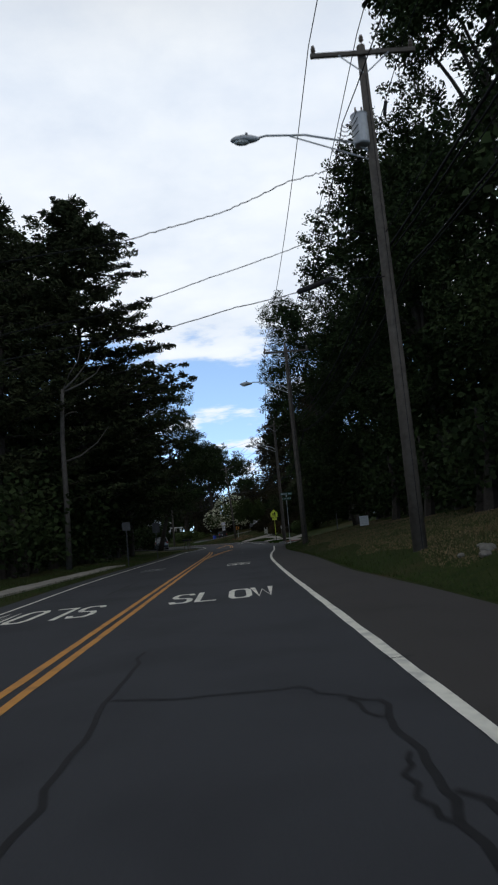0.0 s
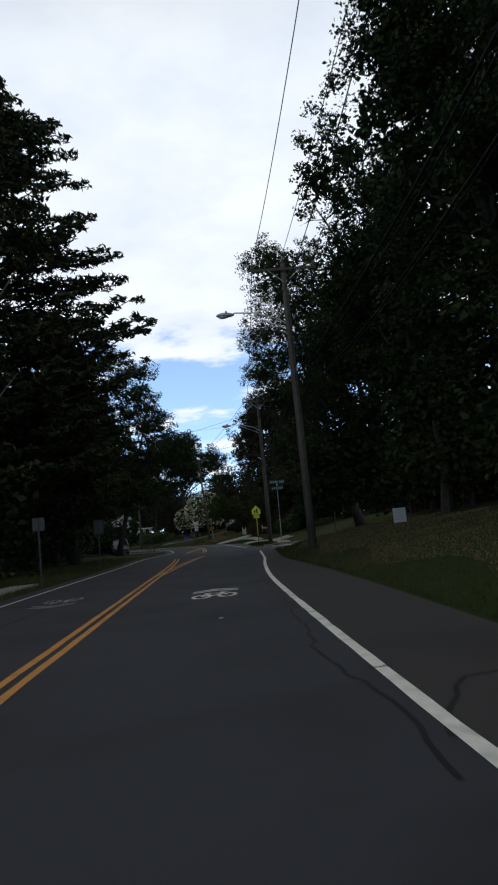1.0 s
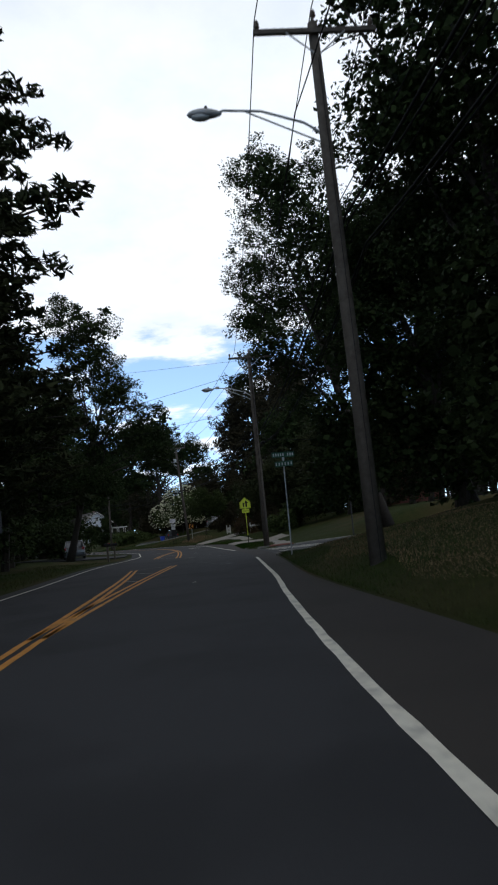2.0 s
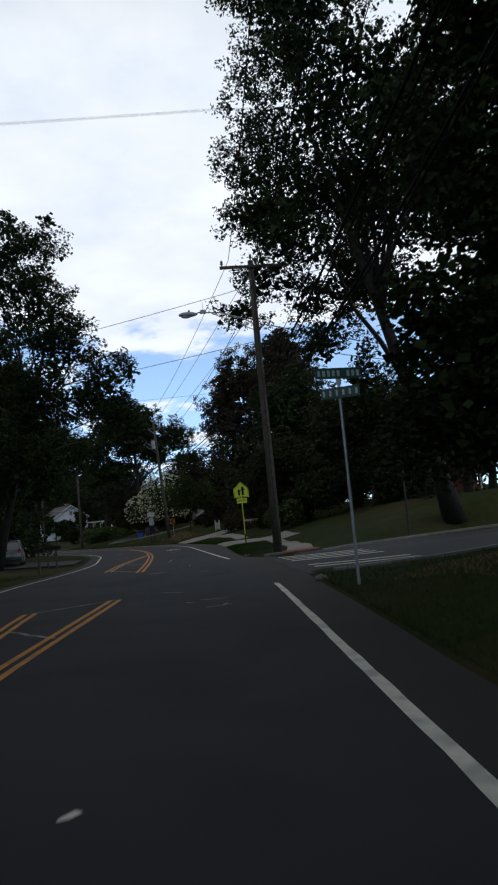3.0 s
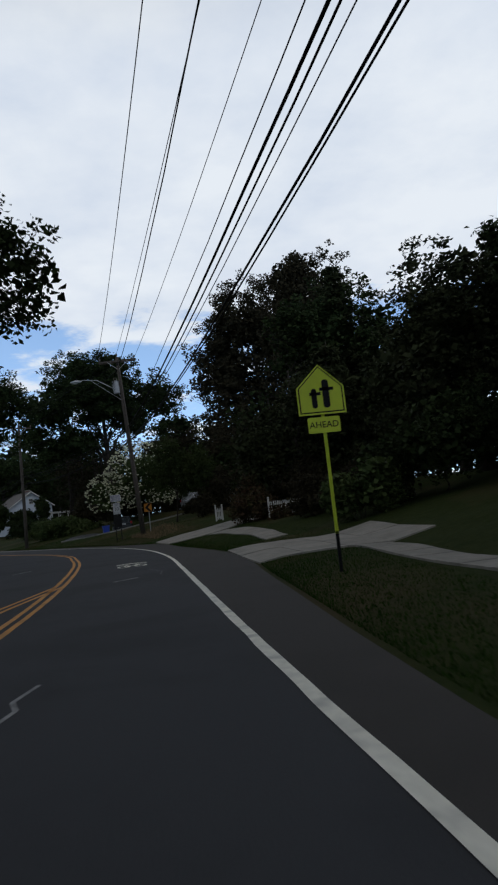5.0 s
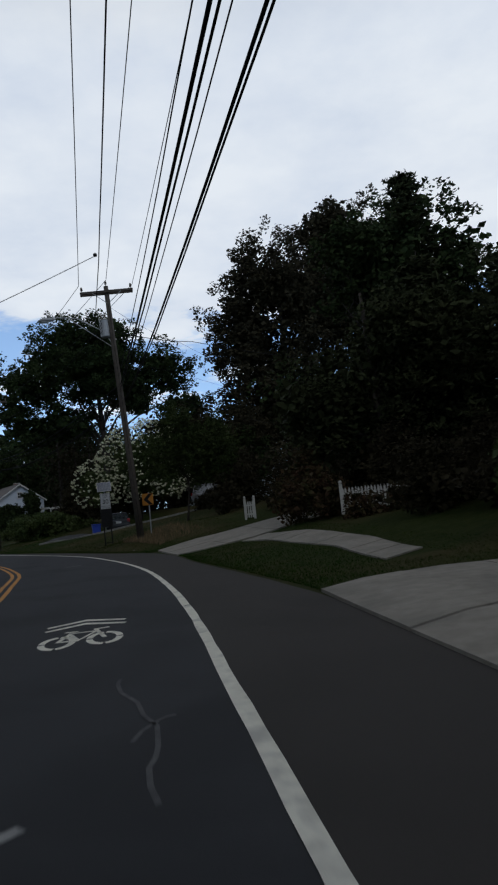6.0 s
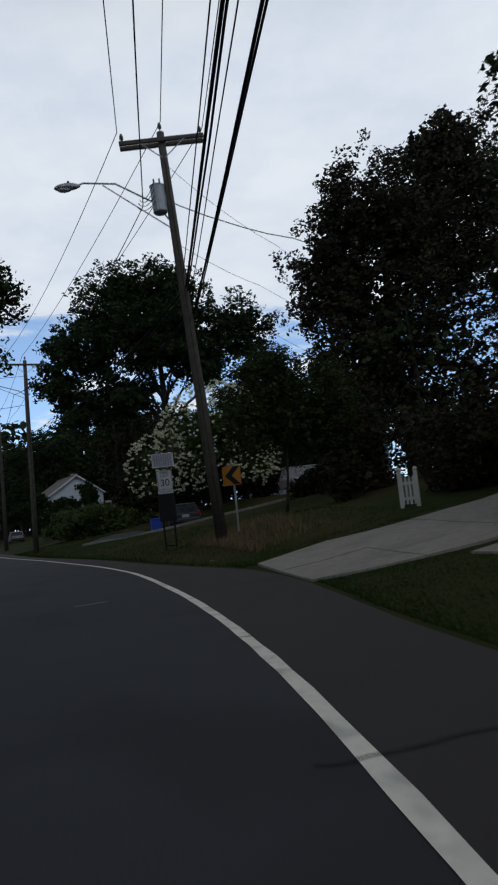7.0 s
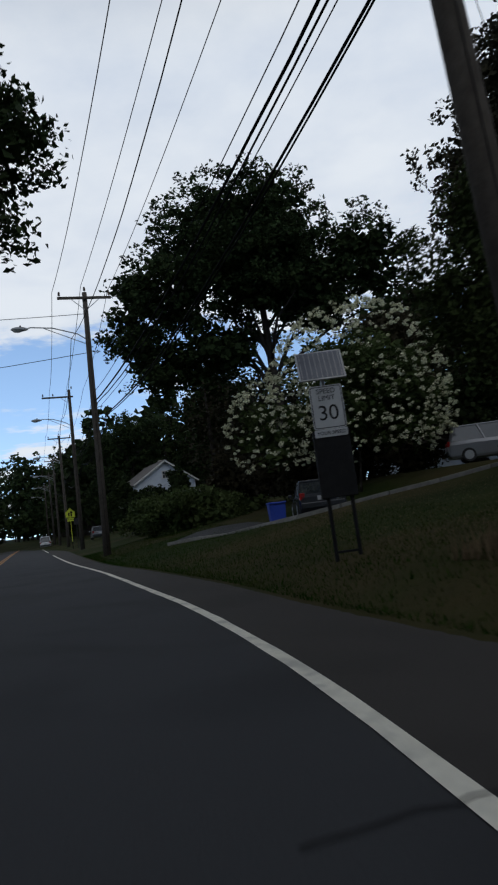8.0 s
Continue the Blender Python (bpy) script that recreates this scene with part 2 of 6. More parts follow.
def fast_mesh(name, verts, k, material, parent=None, label=""):
    """A mesh of loose faces with k corners each, out of an array of corners."""
    verts = np.asarray(verts, dtype=np.float32).reshape(-1, 3)
    n = len(verts) // k
    me = bpy.data.meshes.new(name)
    me.vertices.add(n * k)
    me.vertices.foreach_set("co", verts[:n * k].ravel())
    me.loops.add(n * k)
    me.loops.foreach_set("vertex_index", np.arange(n * k, dtype=np.int32))
    me.polygons.add(n)
    me.polygons.foreach_set("loop_start", np.arange(0, n * k, k, dtype=np.int32))
    me.materials.append(material)
    me.update(calc_edges=True)
    ob = new(name, me)
    if parent:
        ob.parent = parent
    if label:
        tagged(ob, label)
    return ob


def part(name, bm, material, parent=None, label="", smooth=False):
    me = bpy.data.meshes.new(name)
    bm.to_mesh(me)
    bm.free()
    me.materials.append(material)
    if smooth:
        me.polygons.foreach_set("use_smooth", [True] * len(me.polygons))
    ob = new(name, me)
    if parent:
        ob.parent = parent
    if label:
        tagged(ob, label)
    return ob


def thing(name, m, label, category, group="", kind=""):
    ob = new(name)
    ob.empty_display_size = 0.1
    ob.matrix_basis = m
    return tagged(ob, label, category, group, kind)


def add_box(bm, c, s, bevel=0.0, m=None):
    got = bmesh.ops.create_cube(bm, size=1.0)["verts"]
    bmesh.ops.scale(bm, vec=s, verts=got)
    bmesh.ops.translate(bm, vec=c, verts=got)
    if bevel:
        es = {e for v in got for e in v.link_edges}
        r = bmesh.ops.bevel(bm, geom=list(es), offset=bevel, segments=2, affect="EDGES", profile=0.6)
        got = list({v for f in r["faces"] for v in f.verts} | {v for v in got if v.is_valid})
    if m is not None:
        bmesh.ops.transform(bm, matrix=m, verts=got)
    return got


def box(c, s, bevel=0.0, m=None):
    bm = bmesh.new()
    add_box(bm, c, s, bevel, m)
    return bm


def add_tube(bm, pts, radii, sides=8, cap=True):
    """A tapered tube along points."""
    pts = [Vector(p) for p in pts]
    rings = []
    for i, p in enumerate(pts):
        d = (pts[min(i + 1, len(pts) - 1)] - pts[max(i - 1, 0)]).normalized()
        a = d.cross(Vector((0, 0, 1)) if abs(d.z) < 0.9 else Vector((1, 0, 0))).normalized()
        b = d.cross(a)
        r = radii[i] if hasattr(radii, "__len__") else radii
        rings.append([bm.verts.new(p + (a * math.cos(2 * math.pi * j / sides) + b * math.sin(2 * math.pi * j / sides)) * r) for j in range(sides)])
    for r0, r1 in zip(rings, rings[1:]):
        for j in range(sides):
            bm.faces.new((r0[j], r0[(j + 1) % sides], r1[(j + 1) % sides], r1[j]))
    if cap:
        bm.faces.new(rings[0][::-1])
        bm.faces.new(rings[-1])


def tube(pts, radii, sides=8):
    bm = bmesh.new()
    add_tube(bm, pts, radii, sides)
    bmesh.ops.recalc_face_normals(bm, faces=bm.faces)
    return bm


def slab(outline, z0, z1):
    """An upright prism over a flat outline."""
    bm = bmesh.new()
    vs = [bm.verts.new((x, y, z0)) for x, y in outline]
    f = bm.faces.new(vs)
    up = bmesh.ops.extrude_face_region(bm, geom=[f])["geom"]
    bmesh.ops.translate(bm, vec=(0, 0, z1 - z0), verts=[g for g in up if isinstance(g, bmesh.types.BMVert)])
    bmesh.ops.recalc_face_normals(bm, faces=bm.faces)
    return bm


# ---- the plan of the road ----
def spline(pts, step=0.6):
    """Points about step apart on a smooth line through pts."""
    p = [np.array(q, float) for q in pts]
    p = [2 * p[0] - p[1]] + p + [2 * p[-1] - p[-2]]
    out = []
    for i in range(1, len(p) - 2):
        a, b, c, d = p[i - 1:i + 3]
        n = max(2, int(np.linalg.norm(c - b) / step))
        ta, tb = (np.linalg.norm(q) ** 0.5 for q in (b - a, c - b))
        tc = np.linalg.norm(d - c) ** 0.5
        m1 = (c - b) - tb * ((c - a) / (ta + tb) - (b - a) / ta)
        m2 = (c - b) - tb * ((d - b) / (tb + tc) - (d - c) / tc)
        for u in np.arange(n) / n:
            out.append((2 * u ** 3 - 3 * u ** 2 + 1) * b + (u ** 3 - 2 * u ** 2 + u) * m1 + (3 * u ** 2 - 2 * u ** 3) * c + (u ** 3 - u ** 2) * m2)
    out.append(p[-2])
    return np.array(out)


FAR = [(-36, 197), (-73, 278), (-102, 338), (-132, 370), (-190, 395), (-320, 415)]


def beside(pts, d):
    """The far stretch of the road, d metres to its left."""
    return [(x - 0.91 * d, y - 0.415 * d) for x, y in pts]


RIGHT = [(3.1, -70), (3.05, 0), (3.05, 13.6), (2.8, 20), (2.85, 25), (3.0, 31), (3.0, 39), (2.9, 49), (3.2, 54), (3.5, 58.5), (3.9, 65), (4.2, 70), (4.1, 76.2), (3.5, 78),
         (3.35, 81), (3.45, 88), (3.55, 93), (3.7, 96.5), (3.64, 99.5), (3.4, 103), (2.6, 108.4), (1.7, 113.7), (1.15, 118.3), (0.2, 122.3), (-1.6, 125.8), (-3.4, 129.6), (-4.9, 133.1), (-8.3, 140.0), (-11.6, 146.3)] + beside(FAR, -1.9)
EDGE = [(0.95, -70), (0.95, 0), (0.97, 14), (1.0, 24), (1.2, 36), (1.66, 44.5), (2.08, 50), (2.38, 55.5), (2.74, 62.5), (2.88, 67), (2.84, 72), (2.68, 77.2), (2.42, 81.5), (2.16, 86.5), (1.9, 92), (1.63, 97.5), (1.36, 102.5), (0.92, 107.3),
        (0.32, 111.8), (-0.5, 116), (-1.58, 120.3), (-2.9, 124.8), (-4.6, 129.3), (-6.85, 134.3), (-10.0, 141.1), (-15.3, 151.9)] + FAR
MIDDLE = [(-2.6, -70), (-2.6, 0), (-2.6, 22), (-2.55, 42)]
MID_L1, MID_R1 = [(-2.55, 42), (-2.55, 50), (-2.6, 56), (-2.8, 62.9)], [(-2.55, 42), (-2.2, 48.5), (-1.7, 56), (-1.05, 64)]
MID_L2 = [(-2.6, 77.5), (-2.5, 83.3), (-2.05, 90), (-1.55, 95.2)]
MID_R2 = [(-1.1, 74.8), (-1.1, 80), (-1.25, 89), (-1.5, 94.5), (-2.0, 101), (-2.6, 106.5), (-3.4, 111.5), (-4.1, 115.5), (-5.2, 119.5), (-7.2, 125.3), (-11.5, 135.1), (-18.6, 150.3)] + beside(FAR, 3.7)
LEFT_LINE = [(-5.8, -70), (-5.75, 0), (-5.8, 16), (-6.1, 27), (-6.0, 40), (-5.7, 56), (-5.6, 72), (-4.7, 80), (-4.35, 87), (-4.9, 94.5), (-5.6, 102), (-7.0, 109), (-8.5, 115), (-10.6, 121), (-15.0, 133.6), (-22.0, 148.9)] + beside(FAR, 7.2)
LEFT = [(x - 0.75, y - 0.1) for x, y in LEFT_LINE]
EDGE_S, RIGHT_S, LEFT_S, LLINE_S = spline(EDGE), spline(RIGHT), spline(LEFT), spline(LEFT_LINE)


def dist(px, py, line, side):
    """Signed distance from a line, positive on its right (side 1) or left (side -1)."""
    px, py = np.asarray(px, float), np.asarray(py, float)
    best = np.full(px.shape, 1e9)
    sign = np.ones(px.shape)
    for a, b in zip(line, line[1:]):
        d = b - a
        t = np.clip(((px - a[0]) * d[0] + (py - a[1]) * d[1]) / (d @ d), 0, 1)
        qx, qy = px - a[0] - t * d[0], py - a[1] - t * d[1]
        q = np.hypot(qx, qy)
        near = q < best
        best = np.where(near, q, best)
        sign = np.where(near, np.sign(d[1] * qx - d[0] * qy), sign)
    return best * sign * side


def sm(a, b, v):
    t = np.clip((v - a) / (b - a), 0, 1)
    return t * t * (3 - 2 * t)


R_PLAN, L_PLAN = spline(RIGHT, 3.0), spline(LEFT, 3.0)
# the side street on the right
SIDE_DIR = Vector((1.0, 0.06)).normalized()
SIDE_MID = Vector((4.0, 70.6))


def height(x, y):
    """The ground's height: flat beside the road, banks and lawns rising on the right."""
    x, y = np.asarray(x, float), np.asarray(y, float)
    d = dist(x, y, R_PLAN, 1)
    e = dist(x, y, L_PLAN, -1)
    lip = 0.1 * np.clip((d + 0.45) / 0.9, 0, 1) - 0.045
    bank = 0.42 * sm(0.15, 1.7, d) + 0.16 * np.clip(d - 1.5, 0, 7) + 0.02 * np.clip(d - 8.5, 0, 60)
    lawn = 0.05 * sm(0, 1, d) + 0.20 * np.clip(d - 3.9, 0, 9) + 0.03 * np.clip(d - 13, 0, 60)
    slope = 0.17 * np.clip(d - 0.5, 0, 13) + 0.03 * np.clip(d - 13, 0, 60)
    w1 = sm(57, 64, y)
    w2 = sm(98, 118, y)
    up = bank * (1 - w1) + w1 * (lawn * (1 - w2) + slope * w2)
    # the side street and its verges stay low
    s = (x - SIDE_MID.x) * -SIDE_DIR.y + (y - SIDE_MID.y) * SIDE_DIR.x
    along = (x - SIDE_MID.x) * SIDE_DIR.x + (y - SIDE_MID.y) * SIDE_DIR.y
    flat = (1 - sm(4.5, 8.0, np.abs(s))) * sm(-4, 2, along)
    up = up * (1 - flat) + flat * 0.012 * np.clip(along, 0, 100)
    under = (1 - sm(4.0, 4.6, np.abs(s))) * sm(-2, 0.5, along)
    left = 0.1 * np.clip((e + 0.45) / 0.9, 0, 1) - 0.045 + 0.05 * np.clip(e - 2, 0, 20)
    up = up + 0.5 * np.exp(-((x - 0.9) ** 2 + (y - 128.6) ** 2) / 9.0) * sm(0.2, 1.2, d)
    up = up - 0.6 * sm(143.3, 144.4, y + 0.25 * np.minimum(x, 0)) * (1 - sm(148.5, 151.5, y)) * sm(-8, -4, x)
    rough = 0.05 * np.sin(x * 0.9 + 2 * np.sin(y * 0.33)) * np.sin(y * 0.7 + x * 0.21) * sm(0.5, 4, np.maximum(d, e)) * (1 - flat)
    z = np.where(d > -0.45, lip + np.where(d > 0, up, 0), np.where(e > -0.45, left, -0.045))
    return z + rough - 0.09 * under


def gz(x, y):
    return float(height(np.array([x]), np.array([y]))[0])


# ---- ground ----
def axis(lo, hi, fine, a, b):
    mid = np.arange(a, b + 1e-6, fine)
    out_a = a - np.cumsum(fine * 1.22 ** np.arange(1, 60))
    out_b = b + np.cumsum(fine * 1.22 ** np.arange(1, 60))
    out_a, out_b = out_a[out_a > lo], out_b[out_b < hi]
    return np.concatenate(([lo], out_a[::-1], mid, out_b, [hi]))


gx, gy = axis(-3000, 3000, 0.45, -28, 26), axis(-3000, 3000, 0.6, -6, 172)
GX, GY = np.meshgrid(gx, gy)
near = (GX > -420) & (GX < 260) & (GY > -260) & (GY < 900)
GZ = np.full(GX.shape, -0.05)
GZ[near] = height(GX[near], GY[near])
GZ = np.where(near, GZ, 0.3)
nx, ny = len(gx), len(gy)
idx = np.arange(nx * ny).reshape(ny, nx)
quads = np.stack([idx[:-1, :-1], idx[:-1, 1:], idx[1:, 1:], idx[1:, :-1]], -1).reshape(-1, 4)
ground = link_mesh("ground", np.stack([GX, GY, GZ], -1).reshape(-1, 3), quads, M["grass"], smooth=True)
tagged(ground, "uneven verge grass, green by the road and dry on the banks", "ground", kind="structure")


def ribbon(name, line, half, z, material, label, category="road marking", parent=None, shift=0.0, kind="structure"):
    """A flat band along a line, with a little thickness and slightly uneven edges."""
    line = np.asarray(line)
    t = np.gradient(line, axis=0)
    t /= np.linalg.norm(t, axis=1)[:, None]
    nrm = np.stack([t[:, 1], -t[:, 0]], 1)
    rs = np.random.RandomState(len(line) + int(half * 1000))
    w = half + rs.uniform(-0.008, 0.008, (len(line), 2))
    a, b = line + nrm * (shift - w[:, :1]), line + nrm * (shift + w[:, 1:])
    n = len(line)
    v = [(*p, z) for p in a] + [(*p, z) for p in b]
    f = [(i, n + i, n + i + 1, i + 1) for i in range(n - 1)]
    ob = link_mesh(name, v, f, material, parent)
    return tagged(ob, label, category, kind=kind) if not parent else ob


def strip(name, la, lb, z, material, label, category, n=2):
    """A surface between two lines of equal count."""
    k = len(la)
    v = []
    for j in range(n + 1):
        w = j / n
        v += [(*(p * (1 - w) + q * w), z) for p, q in zip(la, lb)]
    f = [(j * k + i, (j + 1) * k + i, (j + 1) * k + i + 1, j * k + i + 1) for j in range(n) for i in range(k - 1)]
    return tagged(link_mesh(name, v, f, material), label, category, kind="structure")


def resample(line, n):
    s = np.concatenate(([0], np.cumsum(np.linalg.norm(np.diff(line, axis=0), axis=1))))
    u = np.linspace(0, s[-1], n)
    return np.stack([np.interp(u, s, line[:, 0]), np.interp(u, s, line[:, 1])], 1)


ROAD_N = 900
strip("road", resample(LEFT_S, ROAD_N), resample(EDGE_S, ROAD_N), 0.0, M["asphalt"], "worn dark grey asphalt carriageway bending to one side", "road", 6)
strip("road_shoulder", resample(EDGE_S, ROAD_N), resample(RIGHT_S, ROAD_N), 0.0, M["shoulder"], "brownish grey asphalt shoulder beside the edge line", "road shoulder", 2)


# ---- trees ----
def leaf_quads(rs, c, spread, n, size, flat=0.65, slim=0.55):
    """n pointed leaves strewn round each centre."""
    c = np.repeat(np.asarray(c, float), n, axis=0)
    k = len(c)
    v = rs.normal(0, 1, (k, 3))
    v *= (rs.uniform(0, 1, k) ** 0.4 * 1.75 / np.linalg.norm(v, axis=1))[:, None]
    p = c + v * np.repeat(np.atleast_1d(spread), k // len(np.atleast_1d(spread)))[:, None] * np.array([1, 1, flat])
    u = rs.normal(0, 1, (k, 3))
    u[:, 2] *= 0.6
    u /= np.linalg.norm(u, axis=1)[:, None]
    w = np.cross(u, rs.normal(0, 1, (k, 3)))
    w /= np.linalg.norm(w, axis=1)[:, None]
    s = (size * rs.uniform(0.6, 1.25, k))[:, None]
    up = np.cross(u, w) * s * 0.12
    return np.stack([p - u * s * 0.5, p + w * s * slim * 0.5 - u * s * 0.06 + up, p + u * s * 0.5, p - w * s * slim * 0.5 - u * s * 0.06 + up], 1)


def crown_points(rs, blobs, n):
    """Places in rounded lobes, most of them near the outside, in uneven clumps."""
    small = []
    for b in blobs:
        small.append((*b[:3], b[3] * 0.74, b[4] * 0.74, b[5] * 0.74))
        for _ in range(max(3, int(2.2 * max(b[3:])))):
            v = rs.normal(0, 1, 3)
            v[2] = v[2] * 0.9 + 0.15
            v /= np.linalg.norm(v)
            s = rs.uniform(0.22, 0.36)
            small.append((*(np.array(b[:3]) + v * np.array(b[3:]) * (1 - s * 0.8)), b[3] * s * 1.1, b[4] * s * 1.1, b[5] * s))
    blobs = small
    vol = np.array([b[3] * b[4] * b[5] for b in blobs]) ** 0.72
    pick = rs.choice(len(blobs), n, p=vol / vol.sum())
    b = np.array(blobs)[pick]
    v = rs.normal(0, 1, (n, 3))
    v /= np.linalg.norm(v, axis=1)[:, None]
    r = rs.uniform(0.05, 1, n) ** 0.42
    return b[:, :3] + v * b[:, 3:] * r[:, None]


def limbs(bm, rs, base, top, r0, targets, lean=0.3):
    """A tapered trunk and limbs that bend from it to the targets."""
    base, top = Vector(base), Vector(top)
    side = Vector((rs.uniform(-1, 1), rs.uniform(-1, 1), 0)) * lean
    pts = [base.lerp(top, t) + side * math.sin(t * 3.0) for t in np.linspace(0, 1, 9)]
    rad = [r0 * (1.35 if i == 0 else 1.0) * (1 - 0.85 * i / 8) for i in range(9)]
    add_tube(bm, pts, rad, 10)
    for q in targets:
        q = Vector(q)
        t = min(0.85, max(0.18, (q.z - base.z) / max(1.0, top.z - base.z) * rs.uniform(0.45, 0.75)))
        i = min(7, int(t * 8))
        s = pts[i].lerp(pts[i + 1], t * 8 - i)
        r = r0 * (1 - 0.85 * t) * 0.5
        mid = s.lerp(q, 0.5) + Vector((rs.uniform(-0.6, 0.6), rs.uniform(-0.6, 0.6), rs.uniform(0.2, 1.0)))
        add_tube(bm, [s, s.lerp(mid, 0.5) + Vector((0, 0, 0.25)), mid, mid.lerp(q, 0.6), q], [r, r * 0.8, r * 0.6, r * 0.35, r * 0.12], 6)
        for _ in range(3):
            e = mid.lerp(q, rs.uniform(0.1, 0.8))
            f = e + Vector((rs.uniform(-1.6, 1.6), rs.uniform(-1.6, 1.6), rs.uniform(-0.2, 1.5)))
            add_tube(bm, [e, e.lerp(f, 0.5) + Vector((0, 0, 0.15)), f], [r * 0.3, r * 0.2, r * 0.06], 5)


def broadleaf(name, x, y, top, blobs, label, clumps=420, leaves=32, size=0.32, r0=0.35, leaf="leaf", seed=1, n_limbs=12, spread=0.62, category="tree", foot=None, fork=None, core=700):
    """A tree with trunk, limbs and a crown of many small leaves. blobs: lobes of the crown, in world metres."""
    rs = np.random.RandomState(seed)
    z0 = gz(x, y) - 0.1 if foot is None else foot
    ob = thing(name, pose(x, y, z0), label, category)
    lob = [(b[0] - x, b[1] - y, b[2] - z0, b[3], b[4], b[5]) for b in blobs]
    bm = bmesh.new()
    targets = crown_points(rs, [(*b[:3], b[3] * 0.75, b[4] * 0.75, b[5] * 0.75) for b in lob], n_limbs)
    tip = fork or (np.mean([b[0] for b in lob]), np.mean([b[1] for b in lob]), top - z0 - 4.5)
    limbs(bm, rs, (0, 0, 0), tip, r0, targets)
    bmesh.ops.recalc_face_normals(bm, faces=bm.faces)
    part("trunk", bm, M["bark"], ob, smooth=True)
    c = crown_points(rs, lob, clumps)
    q = [leaf_quads(rs, c, rs.uniform(0.55, 1.15, clumps) * spread * 0.68, leaves, size, flat=0.75)]
    if core:
        inner = crown_points(rs, [(*b[:3], b[3] * 0.72, b[4] * 0.72, b[5] * 0.72) for b in lob], core)
        q.append(leaf_quads(rs, inner, 0.36, 6, min(0.5, size * 1.7), slim=0.85))
    fast_mesh("crown", np.concatenate(q), 4, M[leaf], ob)
    return ob


def pine(name, x, y, top, reach, label, first=3.0, seed=1, r0=0.4, droop=0.0, step=0.62, leaf="needle", power=1.15, tuft=24, size=0.48):
    """A conifer: a straight trunk, whorls of boughs that shorten upwards, and tufts of needles along them."""
    rs = np.random.RandomState(seed)
    z0 = gz(x, y) - 0.1
    ob = thing(name, pose(x, y, z0), label, "tree")
    h = top - z0
    bm = bmesh.new()
    add_tube(bm, [(0.12 * math.sin(i * 1.3), 0.1 * math.cos(i), h * i / 10) for i in range(11)], [r0 * (1 - 0.93 * i / 10) for i in range(11)], 10)
    cs, sp = [], []
    z = first
    while z < h - 0.3:
        u = (z - first) / (h - first)
        long = reach * (1 - u ** power) * (0.72 + 0.28 * min(1, u * 5 + 0.3)) + 0.35
        for _ in range(rs.randint(5, 8)):
            a, ln = rs.uniform(0, 2 * math.pi), long * rs.uniform(0.68, 1.1)
            rise = rs.uniform(-0.08, 0.26) - droop
            d = Vector((math.cos(a), math.sin(a), 0))
            s = Vector((0, 0, z))
            pts = [s + d * ln * t + Vector((0, 0, ln * (rise * t + 0.10 * t * t))) for t in (0, 0.35, 0.7, 1)]
            rb = 0.02 + 0.012 * ln
            add_tube(bm, pts, [rb, rb * 0.7, rb * 0.4, rb * 0.12], 5, False)
            for t in np.arange(0.22, 1.02, 0.62 / max(0.8, ln)):
                p = pts[0].lerp(pts[3], t) + Vector((0, 0, 0.10 * ln * (t * t - t)))
                wide = 0.55 + 0.35 * (1 - t)
                side = Vector((-d.y, d.x, 0)) * rs.normal(0, 0.16 * ln * (1.1 - t) + 0.12)
                cs.append(p + side)
                sp.append(wide * 0.5)
        z += step * rs.uniform(0.7, 1.3)
    bmesh.ops.recalc_face_normals(bm, faces=bm.faces)
    part("trunk", bm, M["bark"], ob, smooth=True)
    q = leaf_quads(rs, np.array(cs), np.array(sp), tuft, size, flat=0.38, slim=0.30)
    fast_mesh("crown", q, 4, M[leaf], ob)
    return ob


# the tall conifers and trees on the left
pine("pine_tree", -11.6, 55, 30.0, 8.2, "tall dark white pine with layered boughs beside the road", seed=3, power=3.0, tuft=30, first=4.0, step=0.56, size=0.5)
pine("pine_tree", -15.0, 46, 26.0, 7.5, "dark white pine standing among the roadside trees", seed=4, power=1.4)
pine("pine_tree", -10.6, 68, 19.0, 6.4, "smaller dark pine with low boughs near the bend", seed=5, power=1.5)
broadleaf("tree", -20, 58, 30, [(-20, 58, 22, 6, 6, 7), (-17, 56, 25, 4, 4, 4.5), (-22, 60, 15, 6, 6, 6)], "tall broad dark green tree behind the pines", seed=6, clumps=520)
broadleaf("tree", -10.0, 88.6, 21, [(-7.4, 88, 16, 2.9, 3.6, 3.6), (-5.2, 87.5, 13.2, 2.7, 3, 2.8), (-3, 87.5, 10.6, 2.5, 2.8, 2.1), (-2.2, 87.6, 8.6, 1.6, 2.2, 1.3), (-5.6, 87, 19, 1.7, 2, 1.91), (-8.4, 88, 19.6, 2.6, 2.6, 2.54), (-2.4, 96, 8.4, 1.8, 2.2, 1.8), (-4.2, 97, 11.0, 2.4, 2.4, 2.4), (-6.4, 85.5, 5.8, 2, 2, 2.2), (-8.4, 84.5, 6.2, 2.4, 2.2, 2.8), (-6.5, 88, 9.4, 3, 3.6, 3)],
          "spreading green tree overhanging the inside of the bend", seed=8, clumps=1100, leaves=34, size=0.2, n_limbs=26, core=420, spread=0.46, r0=0.28)
broadleaf("tree", -16, 86, 24, [(-16, 86, 16, 5.5, 6, 7), (-14, 84, 9, 5, 5, 4)], "dark green tree behind the verge", seed=9, clumps=420)
